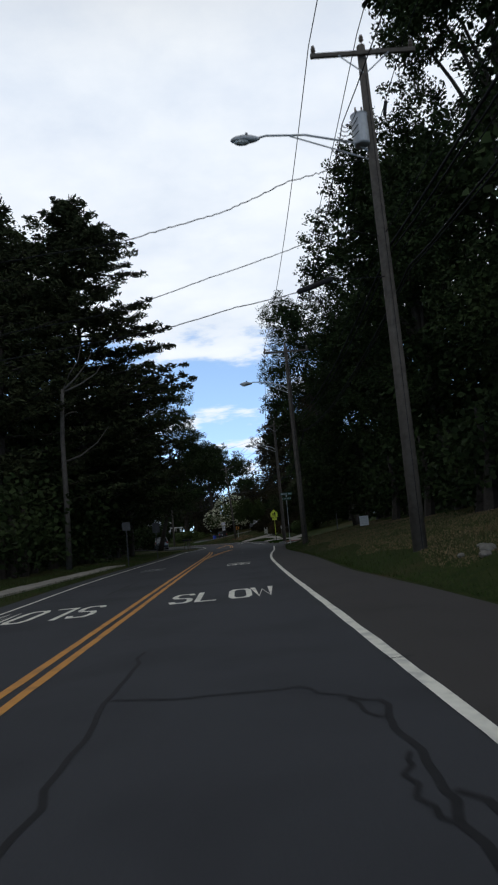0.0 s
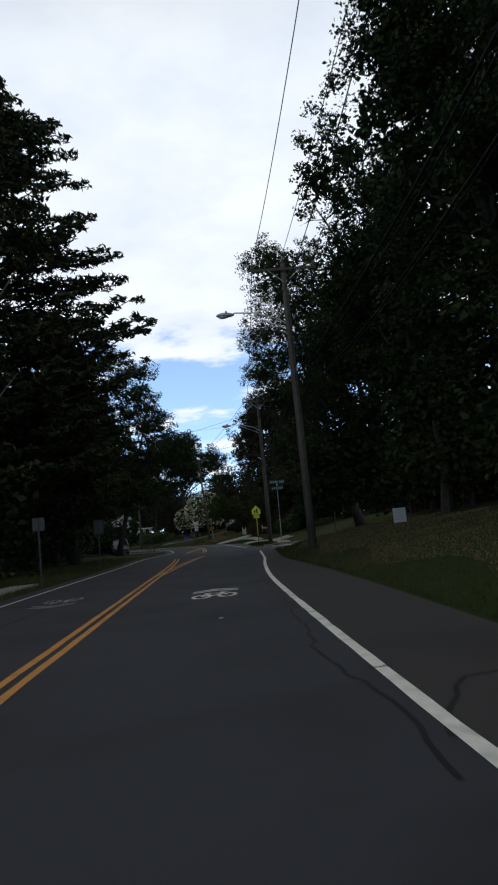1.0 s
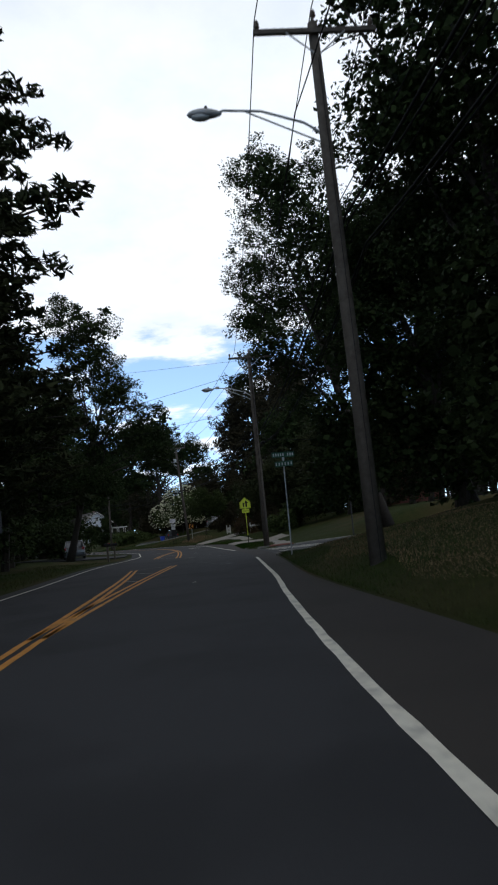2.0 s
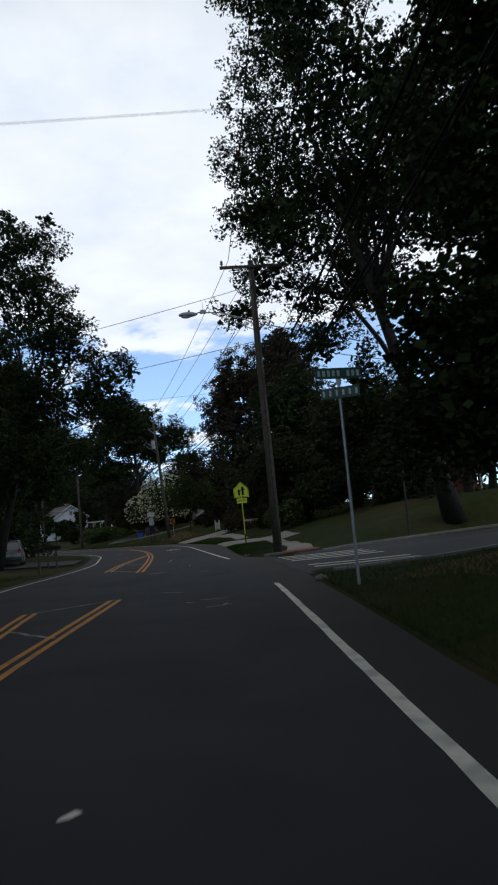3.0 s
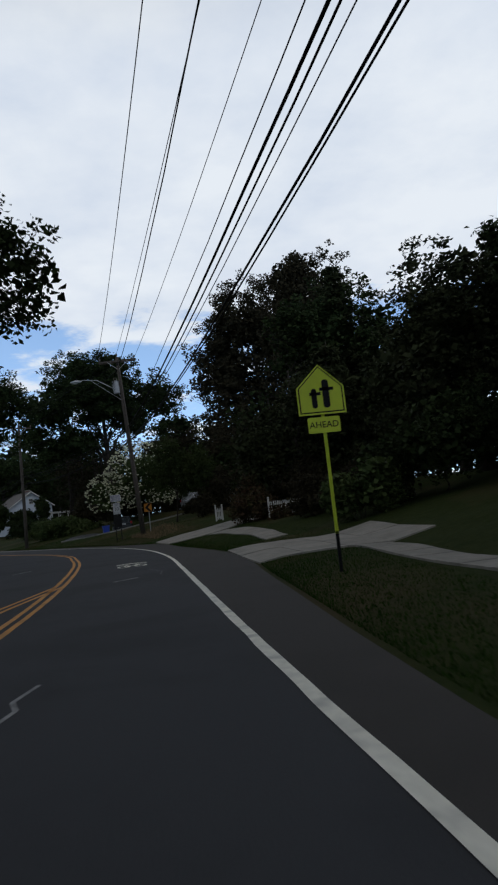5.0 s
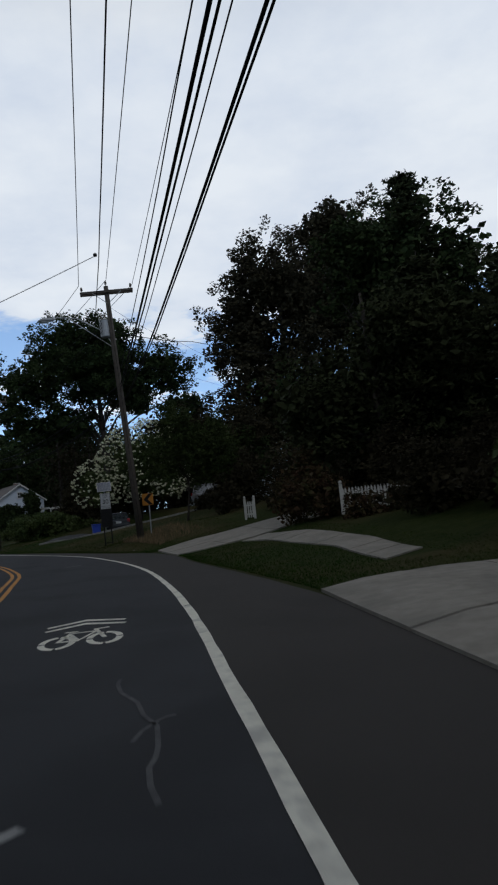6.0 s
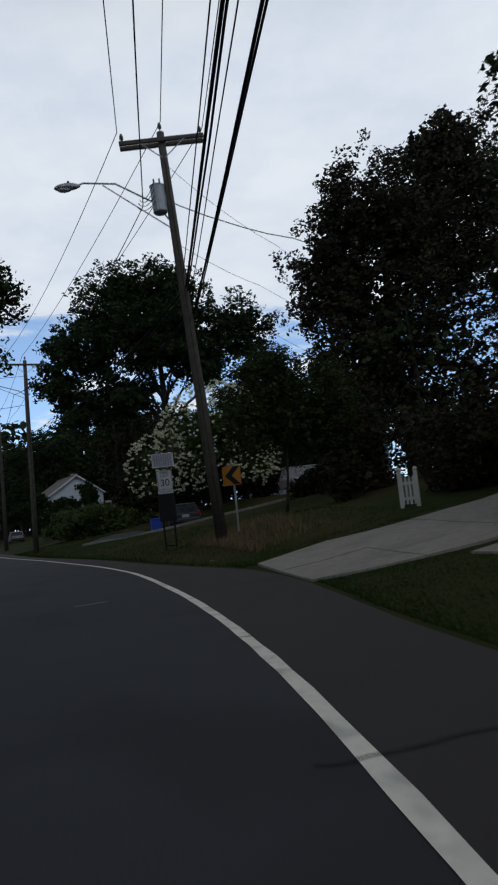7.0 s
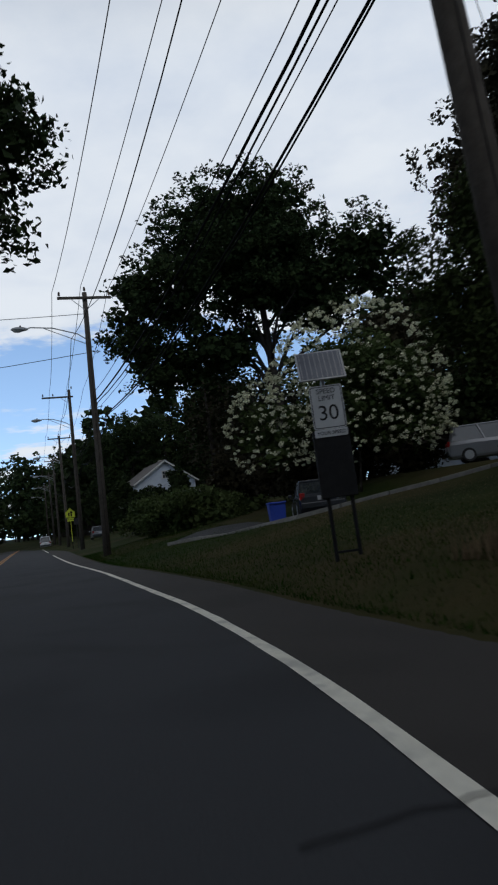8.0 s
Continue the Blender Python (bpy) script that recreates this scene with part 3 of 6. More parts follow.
broadleaf("tree", -20, 141, 17, [(-18.0, 141, 13.6, 5.0, 5, 4.4), (-12.7, 138.4, 11.9, 3.5, 3.2, 3.7), (-14.5, 139, 14.4, 3.2, 3.2, 2.6)], "green maple reaching over the road from the inside of the bend", seed=10, clumps=620, size=0.26, leaves=38)
# a bare dead tree before the pines
dead = thing("dead_tree", pose(-10.6, 43.6, gz(-10.6, 43.6) - 0.1), "bare grey dead tree with forked branches before dark pines", "tree")
bm = bmesh.new()
add_tube(bm, [(0, 0, 0), (0.05, 0.1, 4), (0.0, 0.2, 8), (0.15, 0.3, 11.2)], [0.2, 0.17, 0.14, 0.11], 9)
part("trunk", bm, M["dead_wood"], dead, smooth=True)
for pts in ([(0.15, 0.3, 11.1), (0.6, 0.5, 12.2), (1.1, 0.8, 13.1), (1.35, 1.0, 14.2)], [(0.15, 0.3, 11.0), (1.2, 0.9, 11.6), (2.1, 1.6, 12.4), (2.7, 2.0, 13.6)],
            [(0.15, 0.3, 11.1), (0.9, 0.6, 11.9), (1.6, 1.0, 12.9), (1.9, 1.2, 13.6)], [(0.02, 0.2, 6.6), (1.0, 0.6, 7.0), (2.0, 1.0, 7.8), (2.7, 1.3, 8.8)], [(0.0, 0.2, 9.4), (0.5, 0.4, 9.7), (0.9, 0.6, 9.8)]):
    part("branch", tube(pts, [0.075, 0.055, 0.035, 0.015][:len(pts)], 7), M["dead_wood"], dead, smooth=True)

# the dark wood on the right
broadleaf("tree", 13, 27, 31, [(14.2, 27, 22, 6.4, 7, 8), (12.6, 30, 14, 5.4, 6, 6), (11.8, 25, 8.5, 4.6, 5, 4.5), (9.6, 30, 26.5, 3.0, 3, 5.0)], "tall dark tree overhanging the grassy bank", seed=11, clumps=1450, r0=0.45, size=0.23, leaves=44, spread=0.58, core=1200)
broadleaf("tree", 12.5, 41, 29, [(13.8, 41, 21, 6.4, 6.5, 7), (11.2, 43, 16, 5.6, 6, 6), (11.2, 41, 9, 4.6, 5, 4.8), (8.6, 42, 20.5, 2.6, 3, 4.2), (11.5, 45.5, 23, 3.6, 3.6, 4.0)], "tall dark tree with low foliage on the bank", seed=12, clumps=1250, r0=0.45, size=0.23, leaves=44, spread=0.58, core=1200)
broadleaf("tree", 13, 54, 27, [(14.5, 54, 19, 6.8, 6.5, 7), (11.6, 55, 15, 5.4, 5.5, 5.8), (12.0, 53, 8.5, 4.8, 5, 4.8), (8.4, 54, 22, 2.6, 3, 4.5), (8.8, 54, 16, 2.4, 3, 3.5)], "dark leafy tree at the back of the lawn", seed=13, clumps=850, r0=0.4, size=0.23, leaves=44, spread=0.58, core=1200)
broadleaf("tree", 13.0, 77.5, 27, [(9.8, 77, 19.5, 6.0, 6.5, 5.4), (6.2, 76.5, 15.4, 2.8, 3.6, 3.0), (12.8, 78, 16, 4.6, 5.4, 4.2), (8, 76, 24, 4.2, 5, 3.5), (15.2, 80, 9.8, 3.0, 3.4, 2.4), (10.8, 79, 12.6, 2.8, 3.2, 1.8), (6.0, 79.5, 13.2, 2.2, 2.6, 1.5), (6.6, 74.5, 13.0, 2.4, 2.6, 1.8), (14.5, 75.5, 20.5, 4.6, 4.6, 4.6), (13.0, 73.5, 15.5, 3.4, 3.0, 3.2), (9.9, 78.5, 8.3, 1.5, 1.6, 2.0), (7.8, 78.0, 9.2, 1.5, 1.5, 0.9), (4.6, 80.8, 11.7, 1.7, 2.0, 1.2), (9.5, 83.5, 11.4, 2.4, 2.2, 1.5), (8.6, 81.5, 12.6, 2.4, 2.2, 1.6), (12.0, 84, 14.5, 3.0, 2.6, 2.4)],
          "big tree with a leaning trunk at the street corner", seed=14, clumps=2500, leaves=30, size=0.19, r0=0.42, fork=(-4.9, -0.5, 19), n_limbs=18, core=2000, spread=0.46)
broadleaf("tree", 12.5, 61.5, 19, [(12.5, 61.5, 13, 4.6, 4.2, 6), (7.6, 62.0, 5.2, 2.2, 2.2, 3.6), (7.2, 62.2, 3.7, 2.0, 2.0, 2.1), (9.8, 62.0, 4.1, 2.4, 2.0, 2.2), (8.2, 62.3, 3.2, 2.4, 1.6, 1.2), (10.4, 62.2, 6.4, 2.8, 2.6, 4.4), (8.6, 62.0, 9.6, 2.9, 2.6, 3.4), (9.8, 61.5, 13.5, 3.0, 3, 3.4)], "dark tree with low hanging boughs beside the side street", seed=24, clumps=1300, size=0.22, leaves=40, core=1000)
broadleaf("evergreen_tree", 16.5, 107.8, 14, [(16.5, 107.8, 9.4, 4.2, 4.2, 4.8), (13.6, 107.4, 6.4, 3.0, 3.2, 3.8), (20.5, 109, 9.2, 4.4, 4, 5.0), (17.5, 116, 8.0, 4.4, 3.6, 4.6)], "dense dark evergreen tree behind the front lawn", seed=15, clumps=720, leaf="needle", size=0.26)
broadleaf("evergreen_tree", 9.8, 118.5, 14.5, [(10.9, 119.5, 7.0, 3.0, 3.2, 3.8), (7.0, 119.8, 4.8, 1.9, 1.8, 3.0), (8.6, 119.5, 5.4, 2.4, 2.6, 3.0), (12.2, 119.5, 5.6, 3.0, 2.6, 3.6)], "dark bushy evergreen beside the picket fence", seed=16, clumps=520, leaf="needle", size=0.24)
pine("conifer", 12.4, 120.0, 11.8, 3.6, "dark fir with drooping layered boughs behind the fence", first=2.6, seed=29, power=1.1, droop=0.22, r0=0.25, tuft=26)
pine("conifer", 17.5, 112.5, 12.5, 4.2, "dark fir with drooping layered boughs above the lawn", first=3.0, seed=30, power=1.1, droop=0.22, r0=0.3, tuft=26)
pine("conifer", 16.0, 130, 20.4, 4.4, "dark pointed conifer above the evergreens", first=3.0, seed=25, power=1.3, tuft=24)
broadleaf("evergreen_tree", 25.5, 128, 20, [(25.5, 128, 13.5, 5, 5, 6.6), (21, 126, 10, 4.4, 4, 6), (31, 129, 13, 5, 5, 6.5)], "dark evergreen tree behind the brick house", seed=26, clumps=420, leaf="needle")
broadleaf("tree", 15, 165, 32, [(15, 165, 21, 9.4, 8, 12.0), (9.8, 163, 12, 4.2, 4, 7.5), (21.5, 165, 26.6, 7.4, 7, 11.2), (19, 161, 13, 5, 3, 6), (11.5, 162, 25, 4, 4, 4.8), (13.0, 161, 9.5, 6.0, 3.5, 6.0), (8.4, 163, 18.5, 3.8, 3.8, 5.0), (8.6, 160.5, 6.8, 3.6, 2.6, 4.6), (17, 160, 6.5, 5, 3, 4.5)], "huge rounded dark purple-leaved beech behind the driveway", seed=17, clumps=1800, leaves=30, size=0.4, leaf="leaf_dark", r0=0.6, core=4200, spread=0.75)
broadleaf("tree", -5.5, 166, 27, [(-5.0, 165, 16.5, 5.5, 4.5, 3.6), (-6, 166, 19.4, 7.4, 6.4, 5.2), (-11.6, 165, 17, 5.0, 5, 4.8), (1.2, 166, 17, 4.0, 4.4, 4.0), (-10, 166, 12.5, 5.0, 5, 3.0), (-2, 166, 14.5, 4.0, 4, 3), (-14.5, 165, 14, 3.0, 3, 2.6), (-13, 165, 11, 3.6, 3.5, 3.0), (3.2, 165.5, 12.5, 3.4, 3.5, 3.5)], "broad green maple with forking limbs behind the hedge", seed=18, clumps=1150, leaf="leaf", r0=0.45, n_limbs=14, size=0.32, core=2600)
broadleaf("evergreen_tree", 5.2, 158.5, 11, [(3.6, 158.0, 8.2, 2.8, 2.2, 4.4), (0.6, 156.2, 8.0, 2.6, 2.0, 3.6), (8.0, 158.0, 7.4, 3.2, 2.4, 4.8), (0.0, 155.5, 4.4, 2.4, 1.8, 2.8), (-3.5, 154.5, 4.0, 2.6, 2.0, 2.6)], "dark evergreen behind the flowering shrub", seed=27, clumps=760, leaf="leaf_dark", size=0.26)
for tx, ty, th, tr, ts in ((-12.5, 204, 14, 3.6, 61), (-19.5, 215, 15, 4.0, 62), (-32.5, 215, 15, 4.2, 63), (-35, 224, 15, 4.2, 64)):
    broadleaf("tree", tx, ty, th, [(tx, ty, th - tr * 1.1, tr, tr, tr * 1.1), (tx + 0.8, ty + 0.5, th * 0.55, tr * 0.7, tr * 0.7, th * 0.2)], "dark green tree around the white house", seed=ts, clumps=260, size=0.36)
broadleaf("tree", -14, 186, 18, [(-12.5, 186, 11.5, 5.5, 5, 5.5), (-10, 187, 8, 4, 4, 4.5)], "dark green tree beside the far house", seed=19, clumps=300, size=0.4)
broadleaf("tree", -28.5, 214, 19, [(-29, 214, 13.0, 5.0, 4.5, 5.4), (-33.5, 215, 10.8, 3.6, 3.6, 4.6), (-31, 213, 6.0, 4.6, 3.6, 4.0)], "dark leafy tree beside the far utility pole", seed=71, clumps=420, size=0.4)
broadleaf("tree", -36.5, 222, 18, [(-37, 222, 12.6, 4.2, 4.0, 4.4), (-36, 222, 7.0, 4.0, 3.6, 4.4)], "dark leafy tree on the outside of the far bend", seed=72, clumps=320, size=0.4)

# trees that close the place beside the bend, some added to block sky light
# added, mostly unseen: those at x -17, -16.5, -22, 24 and 27
for tx, ty, th, tr, ts in ((-17, 112, 23, 6.0, 51), (-16.5, 121, 22, 5.5, 52), (-22, 129, 21, 6.0, 53), (24, 88, 21, 6.0, 54), (16.0, 100.3, 11.5, 2.0, 60), (27, 98, 19, 5.5, 55), (17, 131, 20, 5.0, 56), (13.6, 129.5, 18, 3.8, 57), (21, 141, 18, 6, 58), (-30, 162, 17, 5.5, 59)):
    broadleaf("tree", tx, ty, th, [(tx, ty, th - tr, tr, tr, tr), (tx + 1, ty - 1, th * 0.42, tr * 0.85, tr * 0.85, th * 0.3)], "dark green tree back from the road, in a group partly added to block sky light", seed=ts, clumps=420, size=0.34)


def bush(name, x, y, blobs, label, leaf="leaf", clumps=160, leaves=36, size=0.2, seed=1, spread=0.4, category="shrub", kind=""):
    x, y = sum(b[0] for b in blobs) / len(blobs), sum(b[1] for b in blobs) / len(blobs)
    ob = broadleaf(name, x, y, max(b[2] + b[5] for b in blobs), blobs, label, clumps, leaves, size, 0.07, leaf, seed, 8, spread, category, core=int(clumps * 1.2))
    return ob


broadleaf("tree", 1.9, 135.6, 10, [(0.7, 135.5, 5.2, 1.6, 1.6, 2.1), (2.5, 135.8, 5.6, 1.9, 1.8, 2.6), (1.5, 135.5, 7.1, 1.6, 1.5, 1.5), (4.2, 136.2, 5.2, 1.8, 1.6, 2.6)], "slender young green tree on the dry bank", seed=67, clumps=620, leaves=38, size=0.14, r0=0.075, spread=0.4, core=420, leaf="leaf_mid")
hyd = bush("flowering_shrub", -1.8, 150.5, [(-1.2, 150.5, 6.0, 3.7, 3.2, 3.7), (-4.7, 150.5, 4.7, 2.3, 2.3, 2.2), (0.9, 150.5, 5.2, 1.8, 2.0, 2.3)], "large shrub covered in white flower heads", clumps=320, seed=21, size=0.22, leaf="leaf_light")


def wood(name, spots, label, size=0.75, seed=1, leaf="leaf", per=60, leaves=16):
    """Distant trees, too many to count: trunks and clumps of leaves in one mesh each."""
    rs = np.random.RandomState(seed)
    ob = thing(name, pose(0, 0, 0), label, "woodland", kind="stuff")
    bm = bmesh.new()
    cs = []
    for x, y, h, r in spots:
        z0 = gz(x, y)
        add_tube(bm, [(x, y, z0 - 0.2), (x + 0.2, y, z0 + h * 0.4), (x, y + 0.2, z0 + h * 0.85)], [0.3, 0.22, 0.06], 6)
        b = [(x, y, z0 + h * 0.62, r, r, h * 0.38), (x + rs.uniform(-1, 1) * r * 0.6, y + rs.uniform(-1, 1) * r * 0.6, z0 + h * 0.35, r * 0.85, r * 0.85, h * 0.3)]
        cs.append(crown_points(rs, b, per))
    tagged(part("trunks", bm, M["bark"], ob), kind="stuff")
    tagged(fast_mesh("foliage", leaf_quads(rs, np.concatenate(cs), 0.9, leaves, size, slim=0.7), 4, M[leaf], ob), kind="stuff")
    return ob


rs_w = np.random.RandomState(77)
under_r = [(9.6 + rs_w.uniform(0, 5), y + rs_w.uniform(-1, 1), rs_w.uniform(2.2, 5.5), rs_w.uniform(1.4, 2.4)) for y in np.arange(2, 62, 1.3)]
under_l = [(-11.2 - rs_w.uniform(0, 6), y + rs_w.uniform(-1, 1), rs_w.uniform(2.2, 6.0), rs_w.uniform(1.5, 2.6)) for y in np.arange(-4, 82, 1.3)]
under_l += [(-15.5 - rs_w.uniform(0, 8), y, rs_w.uniform(2.2, 5.0), rs_w.uniform(1.5, 2.6)) for y in np.arange(82, 132, 1.6)]
under_m = [(8.5 + rs_w.uniform(0, 16), y + rs_w.uniform(-1, 1), rs_w.uniform(2.5, 5.5), rs_w.uniform(1.6, 2.6)) for y in np.arange(131, 158, 0.9)]
under_m += [(17 + 1.5 * k + rs_w.uniform(-1, 1), 89 + 0.5 * k + rs_w.uniform(-1, 1), rs_w.uniform(3.5, 5.5), rs_w.uniform(1.6, 2.4)) for k in range(14)]
under_m += [(x + rs_w.uniform(-1, 1), 172 + rs_w.uniform(0, 7) - 0.35 * min(0, x + 6), rs_w.uniform(9, 12.5), rs_w.uniform(2.6, 3.4)) for x in np.arange(-13, 10, 1.2)]
spots_l = [(-13 - rs_w.uniform(0, 20), y + rs_w.uniform(-2, 2), rs_w.uniform(9, 19), rs_w.uniform(3, 4.6)) for y in np.arange(-8, 112, 3.4)]
spots_r = [(13 + rs_w.uniform(0, 16), y + rs_w.uniform(-2, 2), rs_w.uniform(10, 22), rs_w.uniform(3.2, 4.8)) for y in np.arange(0, 60, 2.6)]
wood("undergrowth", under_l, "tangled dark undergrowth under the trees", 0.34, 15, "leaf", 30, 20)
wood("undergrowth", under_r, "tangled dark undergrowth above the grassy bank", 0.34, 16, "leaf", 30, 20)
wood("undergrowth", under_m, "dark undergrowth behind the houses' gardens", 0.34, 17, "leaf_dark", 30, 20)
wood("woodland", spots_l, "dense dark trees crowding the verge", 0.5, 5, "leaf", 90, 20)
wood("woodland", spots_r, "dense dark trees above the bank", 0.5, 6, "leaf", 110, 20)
spots_f = []
for u in np.arange(0, 260, 4.5):
    for side, base in ((1, 17), (-1, 22)):
        px, py = -8 - 0.415 * u, 150 + 0.91 * u
        o = base + rs_w.uniform(0, 26)
        spots_f.append((px + side * 0.91 * o, py + side * 0.415 * o, rs_w.uniform(10, 17), rs_w.uniform(3.6, 5.4)))
for u in np.arange(0, 60, 2.5):
    spots_f.append((-112 - u * 1.6, 352 + 0.25 * u + rs_w.uniform(-10, 10), rs_w.uniform(13, 19), rs_w.uniform(4.5, 6)))
    spots_f.append((-100 + u * 1.3, 372 + rs_w.uniform(-10, 10), rs_w.uniform(13, 19), rs_w.uniform(4.5, 6)))
for u in np.arange(0, 130, 3.0):
    spots_f.append((-180 + u, 402 + 0.1 * u + rs_w.uniform(0, 40), rs_w.uniform(34, 42), rs_w.uniform(8, 10)))
    spots_f.append((-130 + 0.6 * u, 376 + 0.1 * u + rs_w.uniform(0, 25), rs_w.uniform(28, 36), rs_w.uniform(7, 9)))
    spots_f.append((-132 + 0.6 * u, 373 + 0.1 * u, rs_w.uniform(9, 13), rs_w.uniform(5, 6)))
# tall trees arching over the far stretch on both sides
for u in np.arange(0, 150, 5.0):
    px, py = -50 - 0.415 * u, 228 + 0.91 * u
    spots_f.append((px + 0.91 * 9.5, py + 0.415 * 9.5, rs_w.uniform(15, 20), rs_w.uniform(5, 6.5)))
    spots_f.append((px - 0.91 * 15.5, py - 0.415 * 15.5, rs_w.uniform(17, 22), rs_w.uniform(5.5, 7.5)))
for x in [v for v in np.arange(-60, 75, 5.0) if not -38 < v < -12]:
    spots_f.append((x + rs_w.uniform(-2, 2), 205 + 0.3 * x + rs_w.uniform(-8, 12), rs_w.uniform(13, 20), rs_w.uniform(4, 6)))
for y in np.arange(85, 215, 5.0):
    spots_f.append((36 + rs_w.uniform(0, 14), y, rs_w.uniform(12, 17), rs_w.uniform(4, 6)))
    spots_f.append((-42 - rs_w.uniform(0, 20) - 0.3 * max(0, y - 130), y, rs_w.uniform(11, 17), rs_w.uniform(4, 6)))
for x in np.arange(-54, -10, 3.2):
    spots_f.append((x + rs_w.uniform(-1, 1), 226 + rs_w.uniform(0, 10) - 0.3 * (x + 30), rs_w.uniform(16, 21), rs_w.uniform(4, 5.5)))
spots_f = [q for q in spots_f if float(dist(np.array([q[0]]), np.array([q[1]]), R_PLAN, 1)[0]) > 6 or float(dist(np.array([q[0]]), np.array([q[1]]), L_PLAN, -1)[0]) > 6]
spots_n = [q for q in spots_f if q[1] < 225 and q[0] > -62]
wood("woodland", spots_n, "dense dark trees behind the gardens", 0.62, 8, "leaf", 62, 10)
wood("woodland", [q for q in spots_f if q not in spots_n], "distant dark green trees along the road", 1.6, 7, "leaf", 52, 9)


# ---- paths, driveways, kerbs ----
def drape(name, a, b, material, label, category, lift=0.03, na=14, nb=6, thick=0.0):
    """A paved surface between two edge lines, laid on the ground."""
    a, b = resample(np.array(a, float), na), resample(np.array(b, float), na)
    w = np.linspace(0, 1, nb)[None, :, None]
    p = a[:, None] * (1 - w) + b[:, None] * w
    z = np.maximum(height(p[..., 0], p[..., 1]), -0.01) + lift
    v = np.concatenate([p, z[..., None]], -1).reshape(-1, 3)
    ix = np.arange(na * nb).reshape(na, nb)
    f = np.stack([ix[:-1, :-1], ix[1:, :-1], ix[1:, 1:], ix[:-1, 1:]], -1).reshape(-1, 4)
    ob = link_mesh(name, v, f, material)
    m = ob.modifiers.new("thickness", "SOLIDIFY")
    m.thickness, m.offset = 0.06, -1
    return tagged(ob, label, category, kind="structure")


def slabs(name, a, b, count, label, category, lift=0.05, rows=1):
    """Concrete slabs with open joints between two edges, each a piece of its own."""
    a, b = np.array(a, float), np.array(b, float)
    top = thing(name, pose(0, 0, 0), label, category, kind="structure")
    la, lb = resample(a, count * 4 + 1), resample(b, count * 4 + 1)
    for i in range(count):
        for r in range(rows):
            u0, u1 = i * 4, i * 4 + 4
            w0, w1 = r / rows + 0.004, (r + 1) / rows - 0.004
            q = []
            for k in (u0, u0 + 2, u1):
                s = 0.012 * (1 if k == u0 else -1 if k == u1 else 0)
                for w in (w0, (w0 + w1) / 2, w1):
                    d = la[min(k + 1, len(la) - 1)] - la[max(k - 1, 0)]
                    d = d / np.linalg.norm(d)
                    q.append(la[k] * (1 - w) + lb[k] * w + d * s)
            q = np.array(q)
            z = np.maximum(height(q[:, 0], q[:, 1]), -0.01) + lift + 0.006 * ((i * 7 + r * 3) % 5 - 2) / 2
            v = [(x, y, h) for (x, y), h in zip(q, z)] + [(x, y, h - 0.1) for (x, y), h in zip(q, z)]
            f = [(0, 3, 4, 1), (1, 4, 5, 2), (3, 6, 7, 4), (4, 7, 8, 5)]
            ring = [0, 1, 2, 5, 8, 7, 6, 3]
            f += [(ring[k], ring[(k + 1) % 8], ring[(k + 1) % 8] + 9, ring[k] + 9) for k in range(8)]
            ob = link_mesh("slab", v, f, M["concrete"], top)
    return top


side_l = [(3.9, 65.2), (6.5, 65.2), (9.0, 65.9), (40, 67.6), (90, 70)]
side_r = [(4.0, 76.4), (6.2, 75.2), (9.0, 75.7), (40, 77.6), (90, 80)]
drape("side_street", side_l, side_r, M["asphalt_side"], "dark asphalt side street joining the road", "road", 0.014, 50, 10)
slabs("pavement", [(4.95, 76.3), (5.7, 80.5), (6.1, 86), (6.4, 95.5)], [(6.3, 76.9), (6.75, 80), (7.15, 86), (7.4, 95.6)], 15, "pale concrete pavement slabs behind the grass verge", "pavement")
slabs("driveway", [(3.64, 94.8), (6.0, 95.6), (9.0, 96.0)], [(3.42, 102.7), (5.5, 103.0), (9.0, 102.7)], 4, "worn concrete driveway apron with cracked joints", "driveway", 0.05, 2)
slabs("pavement", [(5.2, 105.0), (5.1, 109), (4.3, 113.5), (3.5, 116.9)], [(6.3, 106.0), (6.2, 109.5), (5.4, 114), (4.5, 117.2)], 9, "narrow concrete path behind the lawn", "pavement", 0.04)
slabs("driveway", [(1.15, 118.2), (2.8, 117.7), (4.5, 117.5), (7.0, 118.4), (10, 120.5)], [(0.3, 122.8), (2.2, 123.7), (4.1, 123.3), (6.4, 123.8), (9.4, 126)], 5, "pale concrete driveway with a cracked joint beside the weeds", "driveway", 0.05, 2)
slabs("pavement", [(-7.6, 8), (-7.7, 20), (-7.5, 34), (-7.3, 44)], [(-8.7, 8), (-8.8, 20), (-8.6, 34), (-8.4, 44)], 18, "pale concrete pavement along the opposite verge", "pavement", 0.06)


def kerb_run(name, pts, label, z_up=0.12, piece=1.6, width=0.15):
    """Kerb stones laid end to end along a line."""
    line = spline(pts, 0.2)
    n = max(2, int(round(np.linalg.norm(np.diff(line, axis=0), axis=1).sum() / piece)))
    q = resample(line, n + 1)
    top = thing(name, pose(0, 0, 0), label, "kerb", kind="structure")
    for a, b in zip(q, q[1:]):
        ln = np.linalg.norm(b - a) - 0.015
        mid = (a + b) / 2
        bm = box((0, 0, 0), (ln, width, 0.24), 0.02)
        ob = part("kerb_stone", bm, M["kerb"], top)
        za, zb = max(0.0, gz(*a)), max(0.0, gz(*b))
        ob.matrix_basis = pose(mid[0], mid[1], (za + zb) / 2 + z_up - 0.12, 0, -math.degrees(math.atan2(zb - za, ln)), math.degrees(math.atan2(b[1] - a[1], b[0] - a[0])))
    return top


